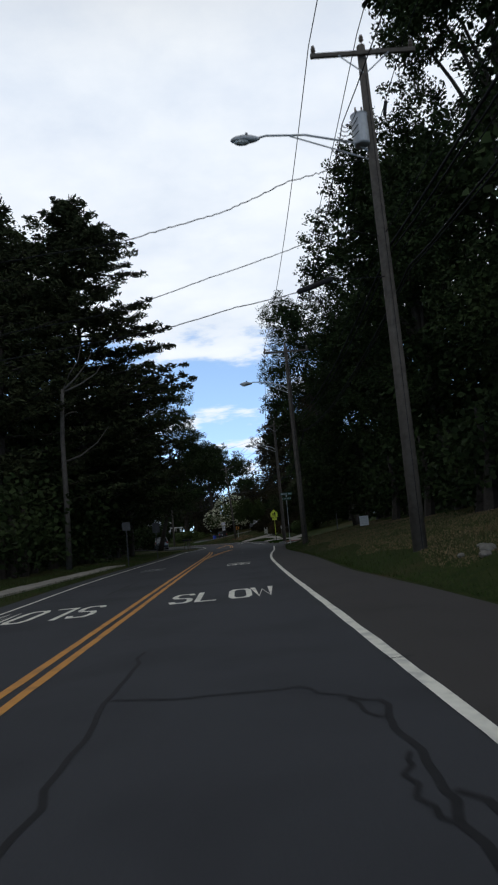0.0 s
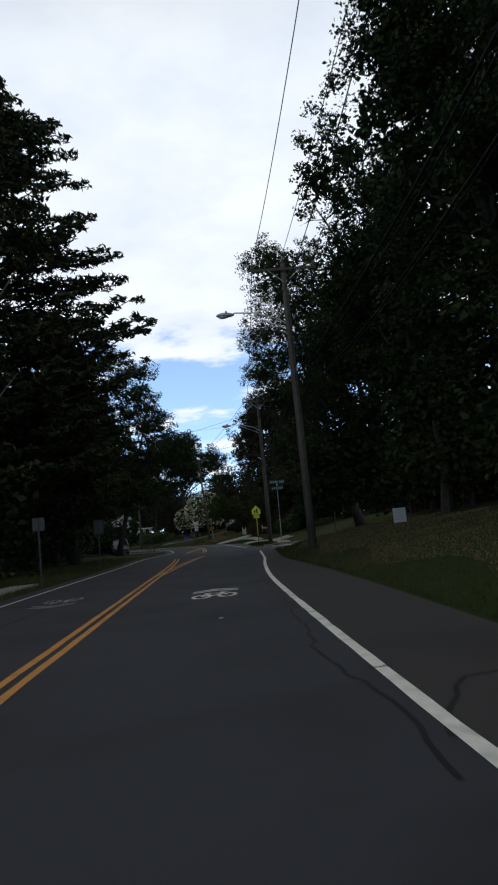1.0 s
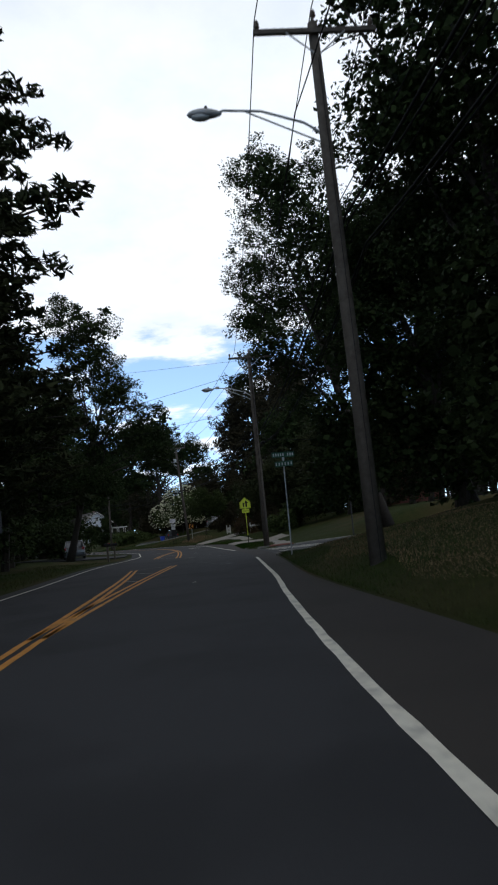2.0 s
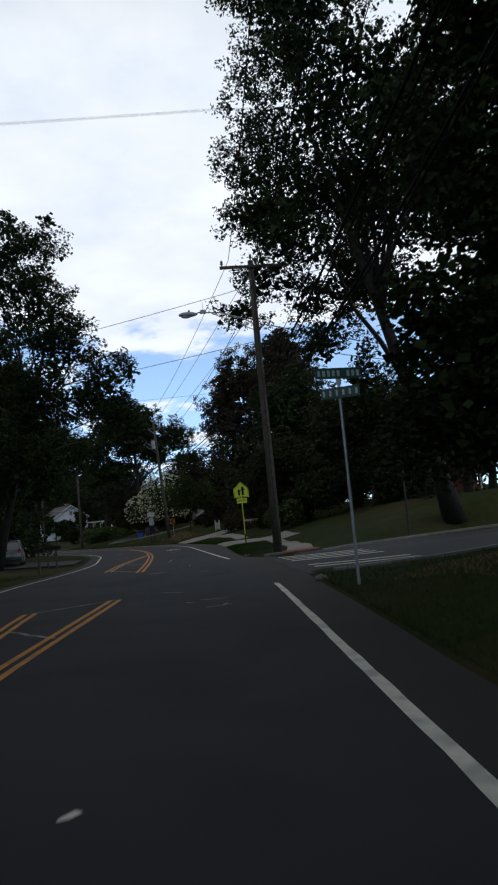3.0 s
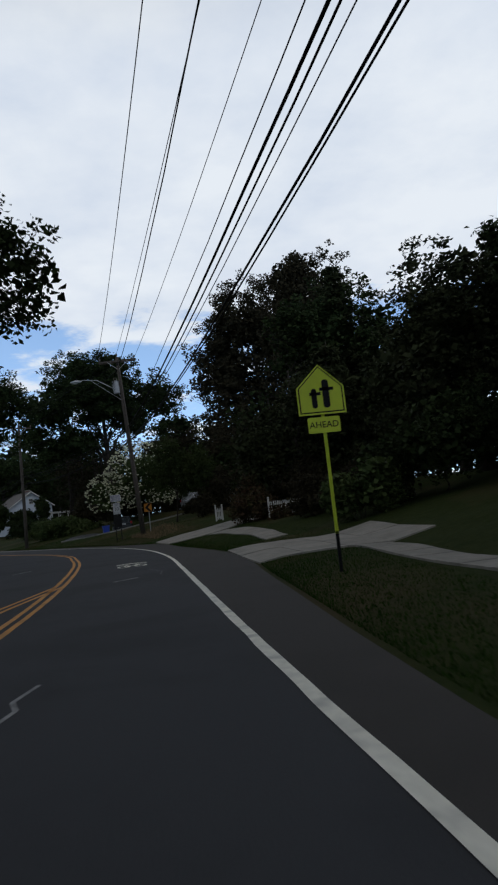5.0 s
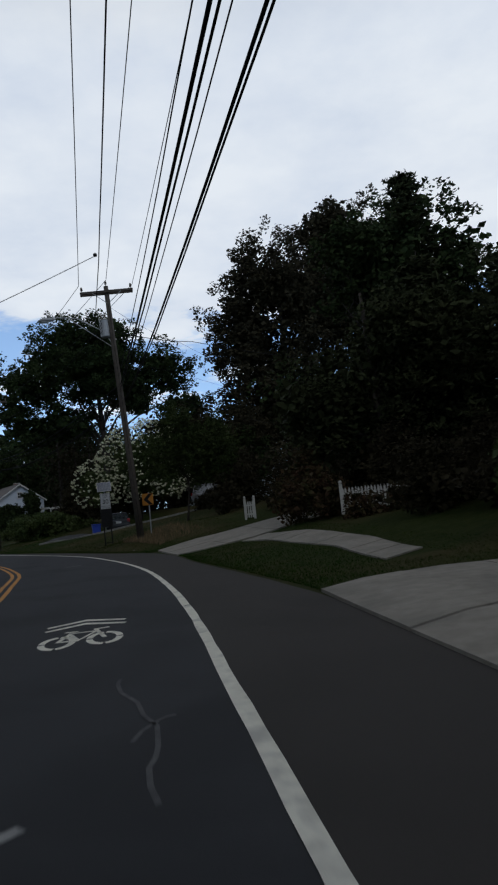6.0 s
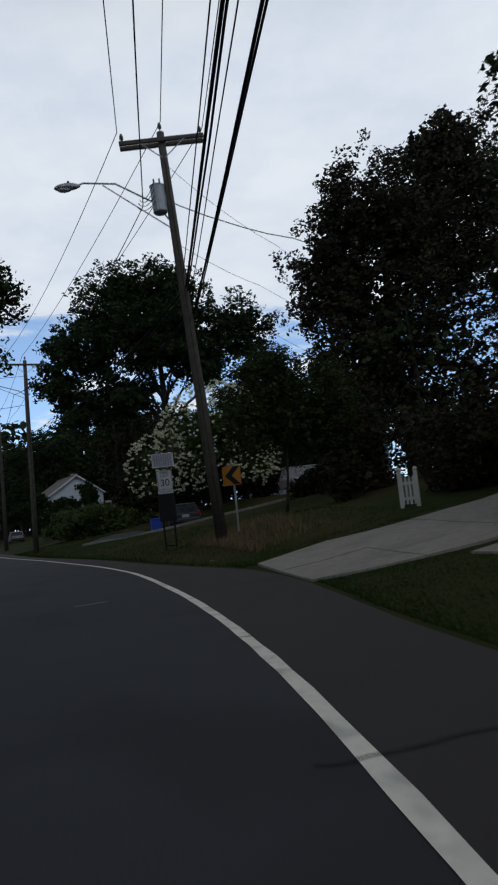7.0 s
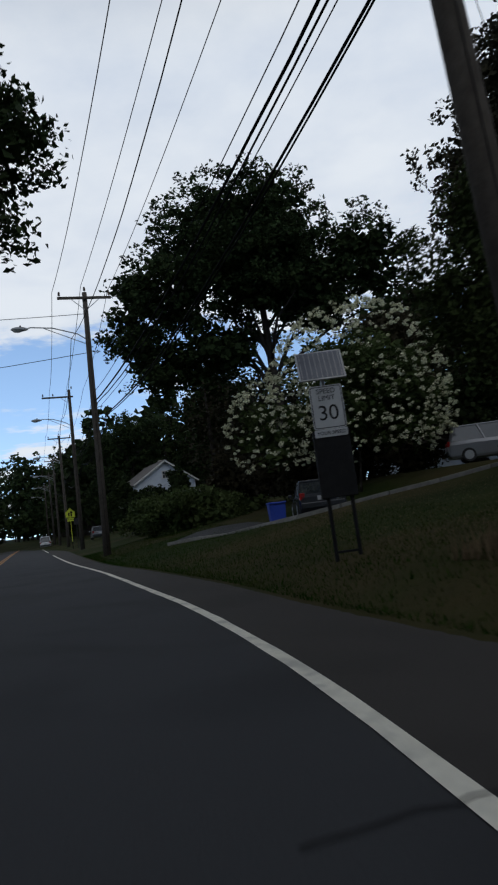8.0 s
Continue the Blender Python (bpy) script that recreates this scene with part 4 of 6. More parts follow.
kerb_run("kerb", [(4.1, 76.75), (4.5, 76.3), (4.85, 75.9)], "weathered concrete kerb round the street corner", 0.08)
kerb_run("kerb", [(6.3, 75.1), (7.2, 75.6), (9.0, 75.9), (20, 76.6), (34, 77.5)], "pale kerb along the side street", 0.10)
kerb_run("kerb", [(4.4, 64.6), (6.5, 64.9), (9, 65.5), (25, 66.4)], "kerb on the near side of the side street", 0.08)
kerb_run("kerb", [(-9.5, 147.6), (-7.4, 146.2), (-4.6, 144.4), (-1.9, 143.3), (1.9, 143.0), (7, 143)], "low pale kerb along the neighbouring drive", 0.12)
drape("neighbour_drive", [(-9.5, 147.8), (-7.4, 146.4), (-4.6, 144.6), (-1.9, 143.5), (1.9, 143.2), (8, 143.2)], [(-9.0, 151), (-6.5, 149.8), (-4, 148.4), (-1.5, 147.6), (2, 147.6), (8, 148)], M["asphalt_side"], "dark asphalt drive behind a low kerb", "driveway", 0.05)

# red brick ramp at the corner
ramp = thing("brick_ramp", pose(0, 0, 0), "red brick paving at the dropped kerb", "paving", kind="structure")
brick_me = None
for i in range(8):
    for j in range(9):
        x, y = 4.85 + i * 0.185 + (0.09 if j % 2 else 0), 75.55 + j * 0.125 + i * 0.03
        if brick_me is None:
            ob = part("brick", box((0, 0, 0), (0.172, 0.108, 0.06), 0.006), M["brick_paving"], ramp)
            brick_me = ob.data
        else:
            ob = new("brick", brick_me)
            ob.parent = ramp
        ob.matrix_basis = pose(x, y, max(0.0, gz(x, y)) + 0.055, 0, 0, random.uniform(-1.5, 1.5))


# ---- road markings ----
edge_near = EDGE_S[EDGE_S[:, 1] < 64.05]
edge_far = EDGE_S[(EDGE_S[:, 1] > 77.2) & (EDGE_S[:, 1] < 420)]
ribbon("edge_line", edge_near, 0.062, 0.006, M["white_paint"], "worn white painted edge line with cracks across it")
ribbon("edge_line", edge_far[edge_far[:, 1] < 172], 0.062, 0.006, M["white_paint"], "worn white painted edge line following the bend")
ribbon("edge_line", edge_far[edge_far[:, 1] > 184], 0.065, 0.006, M["white_paint"], "white painted edge line further down the road")
ribbon("edge_line", LLINE_S, 0.05, 0.006, M["white_paint"], "thin white painted edge line of the opposite lane")
for line in (MIDDLE, MID_L1, MID_R1, MID_L2, MID_R2):
    for s in (-0.11, 0.11):
        ribbon("centre_line", spline(line), 0.055, 0.006, M["yellow_paint"], "orange-yellow painted centre line, one of a pair", shift=s)


def flat_stroke(bm, pts, w, wy=None, closed=False):
    """A flat stroke along points, with mitred corners."""
    p = [Vector((*q, 0)) for q in pts]
    n = len(p)
    left, right = [], []
    for i, q in enumerate(p):
        a = p[i - 1] if (i or closed) else None
        b = p[(i + 1) % n] if (i < n - 1 or closed) else None
        d1 = (q - a).normalized() if a is not None else None
        d2 = (b - q).normalized() if b is not None else None
        d1, d2 = d1 or d2, d2 or d1
        n1, n2 = Vector((-d1.y, d1.x, 0)), Vector((-d2.y, d2.x, 0))
        m = (n1 + n2).normalized()
        m = m / max(0.75, m.dot(n1)) * w / 2
        if wy:
            m.y *= wy
        left.append(bm.verts.new(q + m))
        right.append(bm.verts.new(q - m))
    for i in range(n if closed else n - 1):
        k = (i + 1) % n
        bm.faces.new((right[i], right[k], left[k], left[i]))


GLYPHS = {
    "S": [([(0.9, 0.78), (0.78, 0.93), (0.25, 0.93), (0.1, 0.8), (0.1, 0.64), (0.25, 0.52), (0.75, 0.48), (0.9, 0.36), (0.9, 0.2), (0.75, 0.07), (0.25, 0.07), (0.1, 0.22)], False)],
    "L": [([(0.12, 1.0), (0.12, 0.06), (0.95, 0.06)], False)],
    "O": [([(0.25, 0.06), (0.75, 0.06), (0.9, 0.2), (0.9, 0.8), (0.75, 0.94), (0.25, 0.94), (0.1, 0.8), (0.1, 0.2)], True)],
    "W": [([(0.06, 1.0), (0.25, 0.05), (0.5, 0.75), (0.75, 0.05), (0.94, 1.0)], False)],
}


def road_word(word, m, xs, width, length, material, label):
    top = thing("road_word", m, label, "road marking", kind="structure")
    for ch, x in zip(word, xs):
        bm = bmesh.new()
        for pts, closed in GLYPHS[ch]:
            flat_stroke(bm, [((px) * width, py * length) for px, py in pts], 0.125, 1.5, closed)
        bmesh.ops.translate(bm, vec=(x, 0, 0), verts=bm.verts)
        bmesh.ops.recalc_face_normals(bm, faces=bm.faces)
        part("painted_letter", bm, material, top)
    return top


road_word("SLOW", pose(-1.95, 15.25, 0.007), (0.0, 0.55, 1.26, 1.76), 0.47, 2.4, M["white_paint"], "worn white painted letters SLOW on the asphalt")
road_word("SLOW", pose(-3.35, 16.8, 0.007, 0, 0, 180), (0.0, 0.62, 1.22, 1.80), 0.50, 2.4, M["white_paint"], "worn white painted letters SLOW facing the opposite lane")


def arc(cx, cy, rx, ry, a0, a1, n=14):
    return [(cx + rx * math.cos(radians(a0 + (a1 - a0) * i / n)), cy + ry * math.sin(radians(a0 + (a1 - a0) * i / n))) for i in range(n + 1)]


def shared_lane_mark(m, material, label):
    """A bicycle with two chevrons above it, painted on the road."""
    top = thing("bicycle_marking", m, label, "road marking", kind="structure")
    for cx in (0.24, 0.81):
        bm = bmesh.new()
        for a in ((4, 86), (94, 176), (184, 266), (274, 356)):
            flat_stroke(bm, arc(cx, 0.47, 0.185, 0.42, *a), 0.085, 1.5)
        part("painted_wheel", bm, material, top)
    bm = bmesh.new()
    for pts in ([(0.24, 0.50), (0.37, 1.12), (0.70, 1.12)], [(0.37, 1.0), (0.50, 0.52), (0.70, 1.12)], [(0.24, 0.52), (0.50, 0.48)], [(0.81, 0.5), (0.68, 1.3), (0.86, 1.34)], [(0.28, 1.28), (0.45, 1.24)]):
        flat_stroke(bm, pts, 0.06, 1.4)
    part("painted_frame", bm, material, top)
    for y in (1.58, 1.94):
        bm = bmesh.new()
        flat_stroke(bm, [(0.0, y - 0.02), (0.52, y + 0.36), (1.08, y - 0.02)], 0.055, 2.6)
        part("painted_chevron", bm, material, top)
    return top


shared_lane_mark(pose(-1.0, 31.0, 0.007, 0, 0, -1), M["white_paint"], "white painted bicycle with two chevrons on the lane")
shared_lane_mark(pose(-0.47, 100.15, 0.007, 0, 0, 5), M["white_paint"], "white painted bicycle with chevrons where the road bends")
shared_lane_mark(pose(-3.9, 35.2, 0.007, 0, 0, 180), M["faded_paint"], "worn white painted bicycle in the opposite lane")

# the bars of the crossing over the side street
crossing = thing("pedestrian_crossing", pose(0, 0, 0), "white painted crossing bars over the side street", "road marking", kind="structure")
for i in (0, 1, 2, 3, 6, 7):
    y = 74.4 - i * 0.96
    bm = bmesh.new()
    flat_stroke(bm, [(4.35 + 0.02 * i, y), (5.9, y - 0.28), (7.6, y - 0.56)], 0.27, 1.0)
    ob = part("painted_bar", bm, M["white_paint"], crossing)
    for v in ob.data.vertices:
        v.co.z = max(gz(v.co.x, v.co.y), -0.01) + 0.03


def marks(name, lines, w, material, label, z=0.004, category="crack"):
    bm = bmesh.new()
    rs = np.random.RandomState(len(lines))
    for ln in lines:
        q = spline(ln, 0.3)
        q = q + rs.normal(0, 0.024, q.shape)
        flat_stroke(bm, [tuple(v) for v in q], w)
    bmesh.ops.recalc_face_normals(bm, faces=bm.faces)
    ob = part(name, bm, material)
    ob.location.z = z
    return tagged(ob, label, category, kind="structure")


marks("tar_seam", [[(0.3, 6.26), (0.42, 6.2), (0.53, 6.1), (0.46, 5.68), (0.44, 5.41), (0.49, 5.16), (0.47, 4.76), (0.47, 4.35), (0.45, 4.0), (0.4, 3.5), (0.45, 2.8)], [(0.53, 4.3), (0.57, 4.1), (0.64, 3.7), (0.62, 3.2)]], 0.05, M["tar"], "dark tar-sealed crack in the asphalt")
marks("tar_seam", [[(0.45, 5.68), (0.35, 5.83), (0.34, 6.11), (0.3, 6.26)], [(0.42, 4.95), (0.36, 4.75), (0.31, 4.46), (0.33, 4.18), (0.37, 3.95)], [(-1.13, 6.83), (-0.67, 6.83), (-0.26, 6.74), (-0.02, 6.84), (0.15, 6.5), (0.3, 6.26)]], 0.03, M["tar"], "fine branching crack in the asphalt", 0.006)
marks("tar_seam", [[(-1.52, 3.6), (-1.52, 4.69), (-1.58, 5.21), (-1.56, 5.88), (-1.61, 7.25), (-1.56, 8.23), (-1.62, 9.4)], [(-1.62, 7.0), (-1.4, 6.9), (-1.13, 6.83)]], 0.045, M["tar"], "dark tar-sealed crack along the lane")
marks("tar_seam", [[(-1.3, 27.5), (-0.85, 27.54), (-0.57, 27.52), (-0.23, 27.58), (0.1, 27.6)], [(0.37, 27.64), (0.69, 27.61), (0.88, 27.67), (1.07, 27.62), (1.4, 27.56), (2.0, 27.6), (2.7, 27.5)], [(0.86, 30.4), (0.85, 29.65), (0.79, 28.57), (0.76, 27.99), (0.84, 27.63), (0.72, 26.93), (0.74, 26.65), (0.7, 25.6)]], 0.035, M["tar"], "dark crack running across the shoulder")
marks("tar_seam", [[(0.9, 20.0), (1.5, 21.4), (2.0, 21.6)], [(0.7, 19.3), (0.8, 21), (0.6, 23), (0.75, 25.5)]], 0.04, M["tar"], "dark crack wandering along the edge line")
marks("tar_seam", [[(0.3, 109.7), (0.64, 109.76), (0.95, 109.85), (1.32, 109.93), (1.7, 109.95), (2.3, 110.1)], [(-3.1, 122.9), (-2.9, 123.01), (-2.65, 123.11), (-2.47, 123.23), (-2.32, 123.28), (-2.0, 123.36), (-1.2, 123.4)], [(-1.02, 117.4), (-0.75, 117.65)]], 0.022, M["tar"], "dark crack crossing the edge line", 0.009)
marks("tar_seam", [[(1.25, 102.9), (1.5, 102.95)], [(1.1, 105.1), (1.35, 105.15)], [(0.8, 7.6), (1.1, 7.6)], [(0.8, 12.4), (1.12, 12.5)], [(0.85, 22.2), (1.1, 22.2)], [(0.9, 30.4), (1.15, 30.35)], [(-0.2, 113.5), (0.1, 113.55)]], 0.035, M["tar"], "short cracks across the edge line", 0.009)
marks("tar_seam", [[(-4.6, 28), (-4.3, 34), (-4.4, 41)], [(-4.0, 20), (-3.9, 25)]], 0.07, M["tar"], "long dark sealed seam in the opposite lane")
marks("utility_mark", [[(0.9, 61.9), (1.5, 61.7)], [(0.55, 61.6), (0.8, 61.4)], [(1.0, 60.4), (1.45, 60.5)], [(0.0, 64.6), (0.55, 64.1)], [(0.5, 75.9), (0.95, 75.7)], [(0.85, 76.3), (0.9, 75.6)], [(-0.05, 80.9), (0.12, 83.4)], [(1.3, 60.45), (1.4, 60.7)]], 0.05, M["faded_paint"], "faint sprayed survey marks on the asphalt", 0.005, "road marking")
marks("utility_mark", [[(0.7, 98.2), (0.78, 97.72), (0.98, 96.97), (1.08, 96.24), (1.04, 95.82), (1.13, 95.33)], [(1.18, 96.88), (1.08, 96.79), (0.92, 96.3)]], 0.035, M["worn_paint"], "faint pale smear on the asphalt", 0.005, "road marking")
marks("stop_line", [[(1.35, 67.78), (1.53, 67.85)], [(1.62, 67.86), (1.78, 67.87)], [(1.86, 67.86), (2.13, 67.87)], [(2.27, 68.0), (2.54, 67.98)], [(2.6, 67.9), (2.84, 67.86)], [(3.17, 67.98), (3.7, 67.9)], [(1.59, 70.23), (1.8, 70.1)], [(3.22, 68.91), (3.69, 68.94)], [(0.08, 67.69), (0.31, 67.68)]], 0.055, M["worn_paint"], "broken remains of a painted line at the junction", 0.005, "road marking")
marks("utility_mark", [[(-2.95, 118.15), (-2.4, 118.5)], [(0.2, 70.6), (0.5, 70.75)], [(1.1, 71.0), (1.5, 71.2)]], 0.05, M["faded_paint"], "faint worn paint at the junction", 0.005, "road marking")
marks("lane_dash", [[(-3.75, 92.4), (-2.95, 93.9)], [(-0.15, 94.6), (0.45, 95.3)], [(-4.6, 104), (-4.2, 105.4)]], 0.09, M["faded_paint"], "worn pale dash on the asphalt", 0.005, "road marking")
marks("median_hatch", [[(-2.6, 60), (-1.5, 58.5)], [(-2.75, 62.9), (-1.05, 64.1)], [(-2.55, 55.2), (-1.9, 54.2)], [(-2.55, 78.2), (-1.15, 75.2)], [(-2.5, 84), (-1.2, 81)]], 0.08, M["faded_paint"], "worn pale hatching in the painted median", 0.005, "road marking")
marks("paint_chip", [[(-0.37, 27.14), (-0.31, 27.15)], [(-0.17, 51.02), (-0.1, 51.04)]], 0.07, M["white_paint"], "small chip of white paint on the asphalt", 0.005, "road marking")

# an iron manhole cover in a dark patch
manhole = thing("manhole_cover", pose(-0.36, 72.95, 0.0), "round iron manhole cover set in a dark asphalt patch", "manhole", kind="structure")
for nm, r0, r1, z, mt in (("patch", 0.0, 0.52, 0.003, "tar"), ("ring", 0.33, 0.39, 0.009, "worn_iron"), ("cover", 0.0, 0.32, 0.006, "worn_iron")):
    bm = bmesh.new()
    ro = [bm.verts.new((r1 * math.cos(k * math.pi / 16) * (1 + 0.04 * math.sin(k * 2.3) * (nm == "patch")), r1 * math.sin(k * math.pi / 16), z)) for k in range(32)]
    if r0:
        ri = [bm.verts.new((r0 * math.cos(k * math.pi / 16), r0 * math.sin(k * math.pi / 16), z)) for k in range(32)]
        for k in range(32):
            bm.faces.new((ri[k], ro[k], ro[(k + 1) % 32], ri[(k + 1) % 32]))
    else:
        bm.faces.new(ro)
    part(nm, bm, M[mt], manhole)


# ---- utility poles and lines ----
def utility_pole(x, y, top, label, lean=0.0, arm=(-1.5, 1.5), lamp=None, lamp_z=10.6, can=None, fuse=False, rot=0.0, arm_z=0.0, dbl=False, rise=0.68):
    """A wooden pole with crossarm, braces and insulators, and where given a street lamp on a bracket and a transformer.
    arm: the crossarm's ends across the pole; lamp: the lamp's reach to the road."""
    z0 = gz(x, y)
    h = top - z0 + 0.25
    ob = thing("utility_pole", pose(x, y, z0 - 0.25, 0, lean, rot), label, "utility pole", "roadside utility poles")
    part("shaft", tube([(0, 0, 0), (0.01, 0, h * 0.35), (-0.01, 0.01, h * 0.7), (0, 0, h)], [0.19, 0.17, 0.145, 0.12], 14), M["pole_wood"], ob, smooth=True)
    za = h - 0.32 - arm_z
    for dy in ((-0.16, 0.16) if dbl else (-0.16,)):
        part("crossarm", box(((arm[0] + arm[1]) / 2, dy, za), (arm[1] - arm[0], 0.1, 0.13), 0.012), M["pole_wood"], ob)
    for s in (-1, 1):
        if (s < 0 and arm[0] < -0.7) or (s > 0 and arm[1] > 0.7):
            part("brace", tube([(s * 0.72, -0.2, za - 0.05), (0.05 * s, -0.19, za - 0.62)], 0.018, 6), M["steel"], ob)
    for ix in (arm[0] + 0.1, 0.0 if arm[1] > 0.7 else arm[0] + 0.9, arm[1] - 0.1):
        zb = za + 0.06 if abs(ix) > 0.3 else h - 0.02
        bm = bmesh.new()
        add_tube(bm, [(ix, -0.12, zb), (ix, -0.12, zb + 0.1)], 0.015, 6)
        add_tube(bm, [(ix, -0.12, zb + 0.08), (ix, -0.12, zb + 0.12), (ix, -0.12, zb + 0.15), (ix, -0.12, zb + 0.2), (ix, -0.12, zb + 0.23), (ix, -0.12, zb + 0.27)], [0.045, 0.075, 0.045, 0.07, 0.04, 0.045], 10)
        part("insulator", bm, M["insulator"], ob)
    if lamp:
        zl = lamp_z - z0 + 0.25
        pts = [(-0.1, 0, zl), (-0.5, 0, zl + 0.41 * rise), (lamp * 0.5, 0, zl + 0.91 * rise), (lamp * 0.8, 0, zl + rise), (lamp + 0.45, 0, zl + rise - 0.06)]
        part("lamp_bracket", tube(pts, 0.03, 8), M["lamp_grey"], ob)
        part("lamp_stay", tube([(-0.1, 0, zl - 0.25), (lamp * 0.62, 0, zl + 0.91 * rise)], 0.02, 6), M["lamp_grey"], ob)
        bm = bmesh.new()
        got = bmesh.ops.create_uvsphere(bm, u_segments=16, v_segments=10, radius=1.0)["verts"]
        for v in got:
            v.co.x *= 0.42
            v.co.y *= 0.17
            v.co.z *= 0.13 if v.co.z > 0 else 0.10
            if v.co.x > 0:
                v.co.y *= 1 - 0.5 * v.co.x / 0.42
        bmesh.ops.translate(bm, vec=(lamp + 0.15, 0, zl + rise - 0.08), verts=got)
        head = part("lamp_head", bm, M["lamp_grey"], ob, smooth=True)
        bm = bmesh.new()
        got = bmesh.ops.create_uvsphere(bm, u_segments=14, v_segments=8, radius=1.0)["verts"]
        bmesh.ops.scale(bm, vec=(0.24, 0.13, 0.09), verts=got)
        bmesh.ops.translate(bm, vec=(lamp + 0.06, 0, zl + rise - 0.14), verts=got)
        part("lens", bm, M["lens"], head, "pale glass lens", smooth=True)
        part("light_sensor", tube([(lamp + 0.2, 0, zl + rise + 0.02), (lamp + 0.2, 0, zl + rise + 0.12)], 0.04, 8), M["black"], head)
    if can:
        cx, cz = can
        zc = cz - z0 + 0.25
        t = part("transformer", tube([(cx, -0.05, zc), (cx, -0.05, zc + 0.04), (cx, -0.05, zc + 0.85), (cx, -0.05, zc + 0.9), (cx, -0.05, zc + 0.95)], [0.2, 0.23, 0.23, 0.25, 0.12], 16), M["lamp_grey"], ob, smooth=False)
        for k in (-0.08, 0.1):
            part("bushing", tube([(cx + k, -0.05, zc + 0.93), (cx + k, -0.05, zc + 1.15)], [0.035, 0.025], 8), M["insulator"], t)
        part("mounting_lug", box((cx / 2, 0, zc + 0.5), (abs(cx), 0.12, 0.2), 0.01), M["steel"], t)
        for k in range(4):
            a = (cx - 0.1, -0.3, zc + 0.9 - 0.2 * k)
            b = (cx - 0.55 - 0.05 * k, -0.25, zc + 0.55 - 0.12 * k)
            mid = ((a[0] + b[0]) / 2 - 0.1, -0.3, min(a[2], b[2]) - 0.35)
            part("jumper_wire", tube([tuple(v) for v in ((np.array(a) * (1 - s) ** 2 + 2 * np.array(mid) * s * (1 - s) + np.array(b) * s * s) for s in np.linspace(0, 1, 8))], 0.012, 5), M["wire"], ob)
    if lamp == -3.1:
        nb = part("control_box", box((lamp * 0.74, 0, lamp_z - z0 + 0.25 + rise + 0.02), (0.26, 0.16, 0.15), 0.02), M["lamp_grey"], ob, "small grey control box on the bracket")
        part("antenna", tube([(lamp * 0.74, 0, lamp_z - z0 + 0.3 + rise), (lamp * 0.74, 0, lamp_z - z0 + 0.72 + rise)], 0.008, 5), M["black"], nb)
    if fuse:
        part("fuse_holder", tube([(0.42, -0.1, h - 2.2), (0.5, -0.1, h - 1.8)], 0.05, 8), M["black"], ob)
    part("ground_wire", tube([(0.02, -0.19, 0.3), (0.02, -0.175, h * 0.5), (0.01, -0.14, h - 1)], 0.008, 5), M["wire"], ob)
    return ob


POLES = [(4.3, 19.2, 14.75), (3.95, 46.3, 13.35), (4.65, 76.5, 13.0), (-0.62, 127.5, 13.7), (-14.0, 153.4, 13.3), (-23.4, 175.2, 13.3), (-33.4, 197.5, 13), (-43.2, 219, 13), (-53, 240.5, 13), (-64, 264, 13)]
GREY_POLE = "weathered wooden utility pole with crossarm and insulators"
utility_pole(*POLES[0], GREY_POLE + ", street lamp and transformer", 0.3, (-1.5, 1.5), -3.7, 11.55, (-0.3, 11.7), True)
utility_pole(*POLES[1], GREY_POLE + " and a street lamp", 0.0, (-1.5, 1.5), -3.0, 10.5)
utility_pole(*POLES[2], GREY_POLE + " and a street lamp", 0.45, (-1.4, 1.65), -3.1, 10.1)
utility_pole(*POLES[3], GREY_POLE + ", street lamp and transformer", -3.2, (-1.35, 1.35), -3.3, 10.75, (-0.36, 11.0), False, 4, dbl=True, rise=1.55)
utility_pole(*POLES[4], GREY_POLE + " and a street lamp", 0.4, (-1.35, 1.3), -3.4, 10.9, None, False, 22)
utility_pole(*POLES[5], "wooden utility pole with a one-sided crossarm and lamp", 0.2, (-2.2, 0.3), -2.9, 10.3, None, False, 22, 0.3)
for q in POLES[6:]:
    utility_pole(*q, "distant wooden utility pole with crossarm and lamp", 0.0, (-1.3, 1.3), -2.8, 10.0, None, False, 22)


def cable(name, pts, r, label, sag=0.0, wob=0.0, seed=0, category="cable"):
    """A hanging cable through supports, sagging between them."""
    rs = np.random.RandomState(seed)
    q = []
    for a, b in zip(pts, pts[1:]):
        a, b = np.array(a, float), np.array(b, float)
        n = 16
        for i in range(n + (b is pts[-1])):
            t = i / n
            p = a * (1 - t) + b * t
            p[2] -= 4 * sag * t * (1 - t)
            q.append(p + rs.normal(0, 1, 3) * wob)
    q.append(np.array(pts[-1], float))
    ob = part(name, tube([tuple(p) for p in q], r, 6), M["wire"], smooth=True)
    return tagged(ob, label, category)


BACK = (4.4, -14.0, 14.5)


def over(dx, dz, top=True):
    """Supports at each pole, dx across it and at a height."""
    out = [(BACK[0] + dx, BACK[1], BACK[2] + dz if top else dz)]
    for i, (x, y, z) in enumerate(POLES):
        a = radians(4 if i == 3 else 22 if i > 3 else 0)
        zz = z + dz if top else dz
        tilt = {2: 0.008, 3: -0.056}.get(i, 0.0) * zz
        dd = dx * (0.45 if i == 3 and not top else 1.0)
        reach = {2: 0.45, 3: 0.1}.get(i, 0.0) if top else 0.0
        out.append((x + tilt + reach + dd * math.cos(a) - 0.02, y + dx * math.sin(a) - 0.12, (z + dz) if top else dz))
    return out


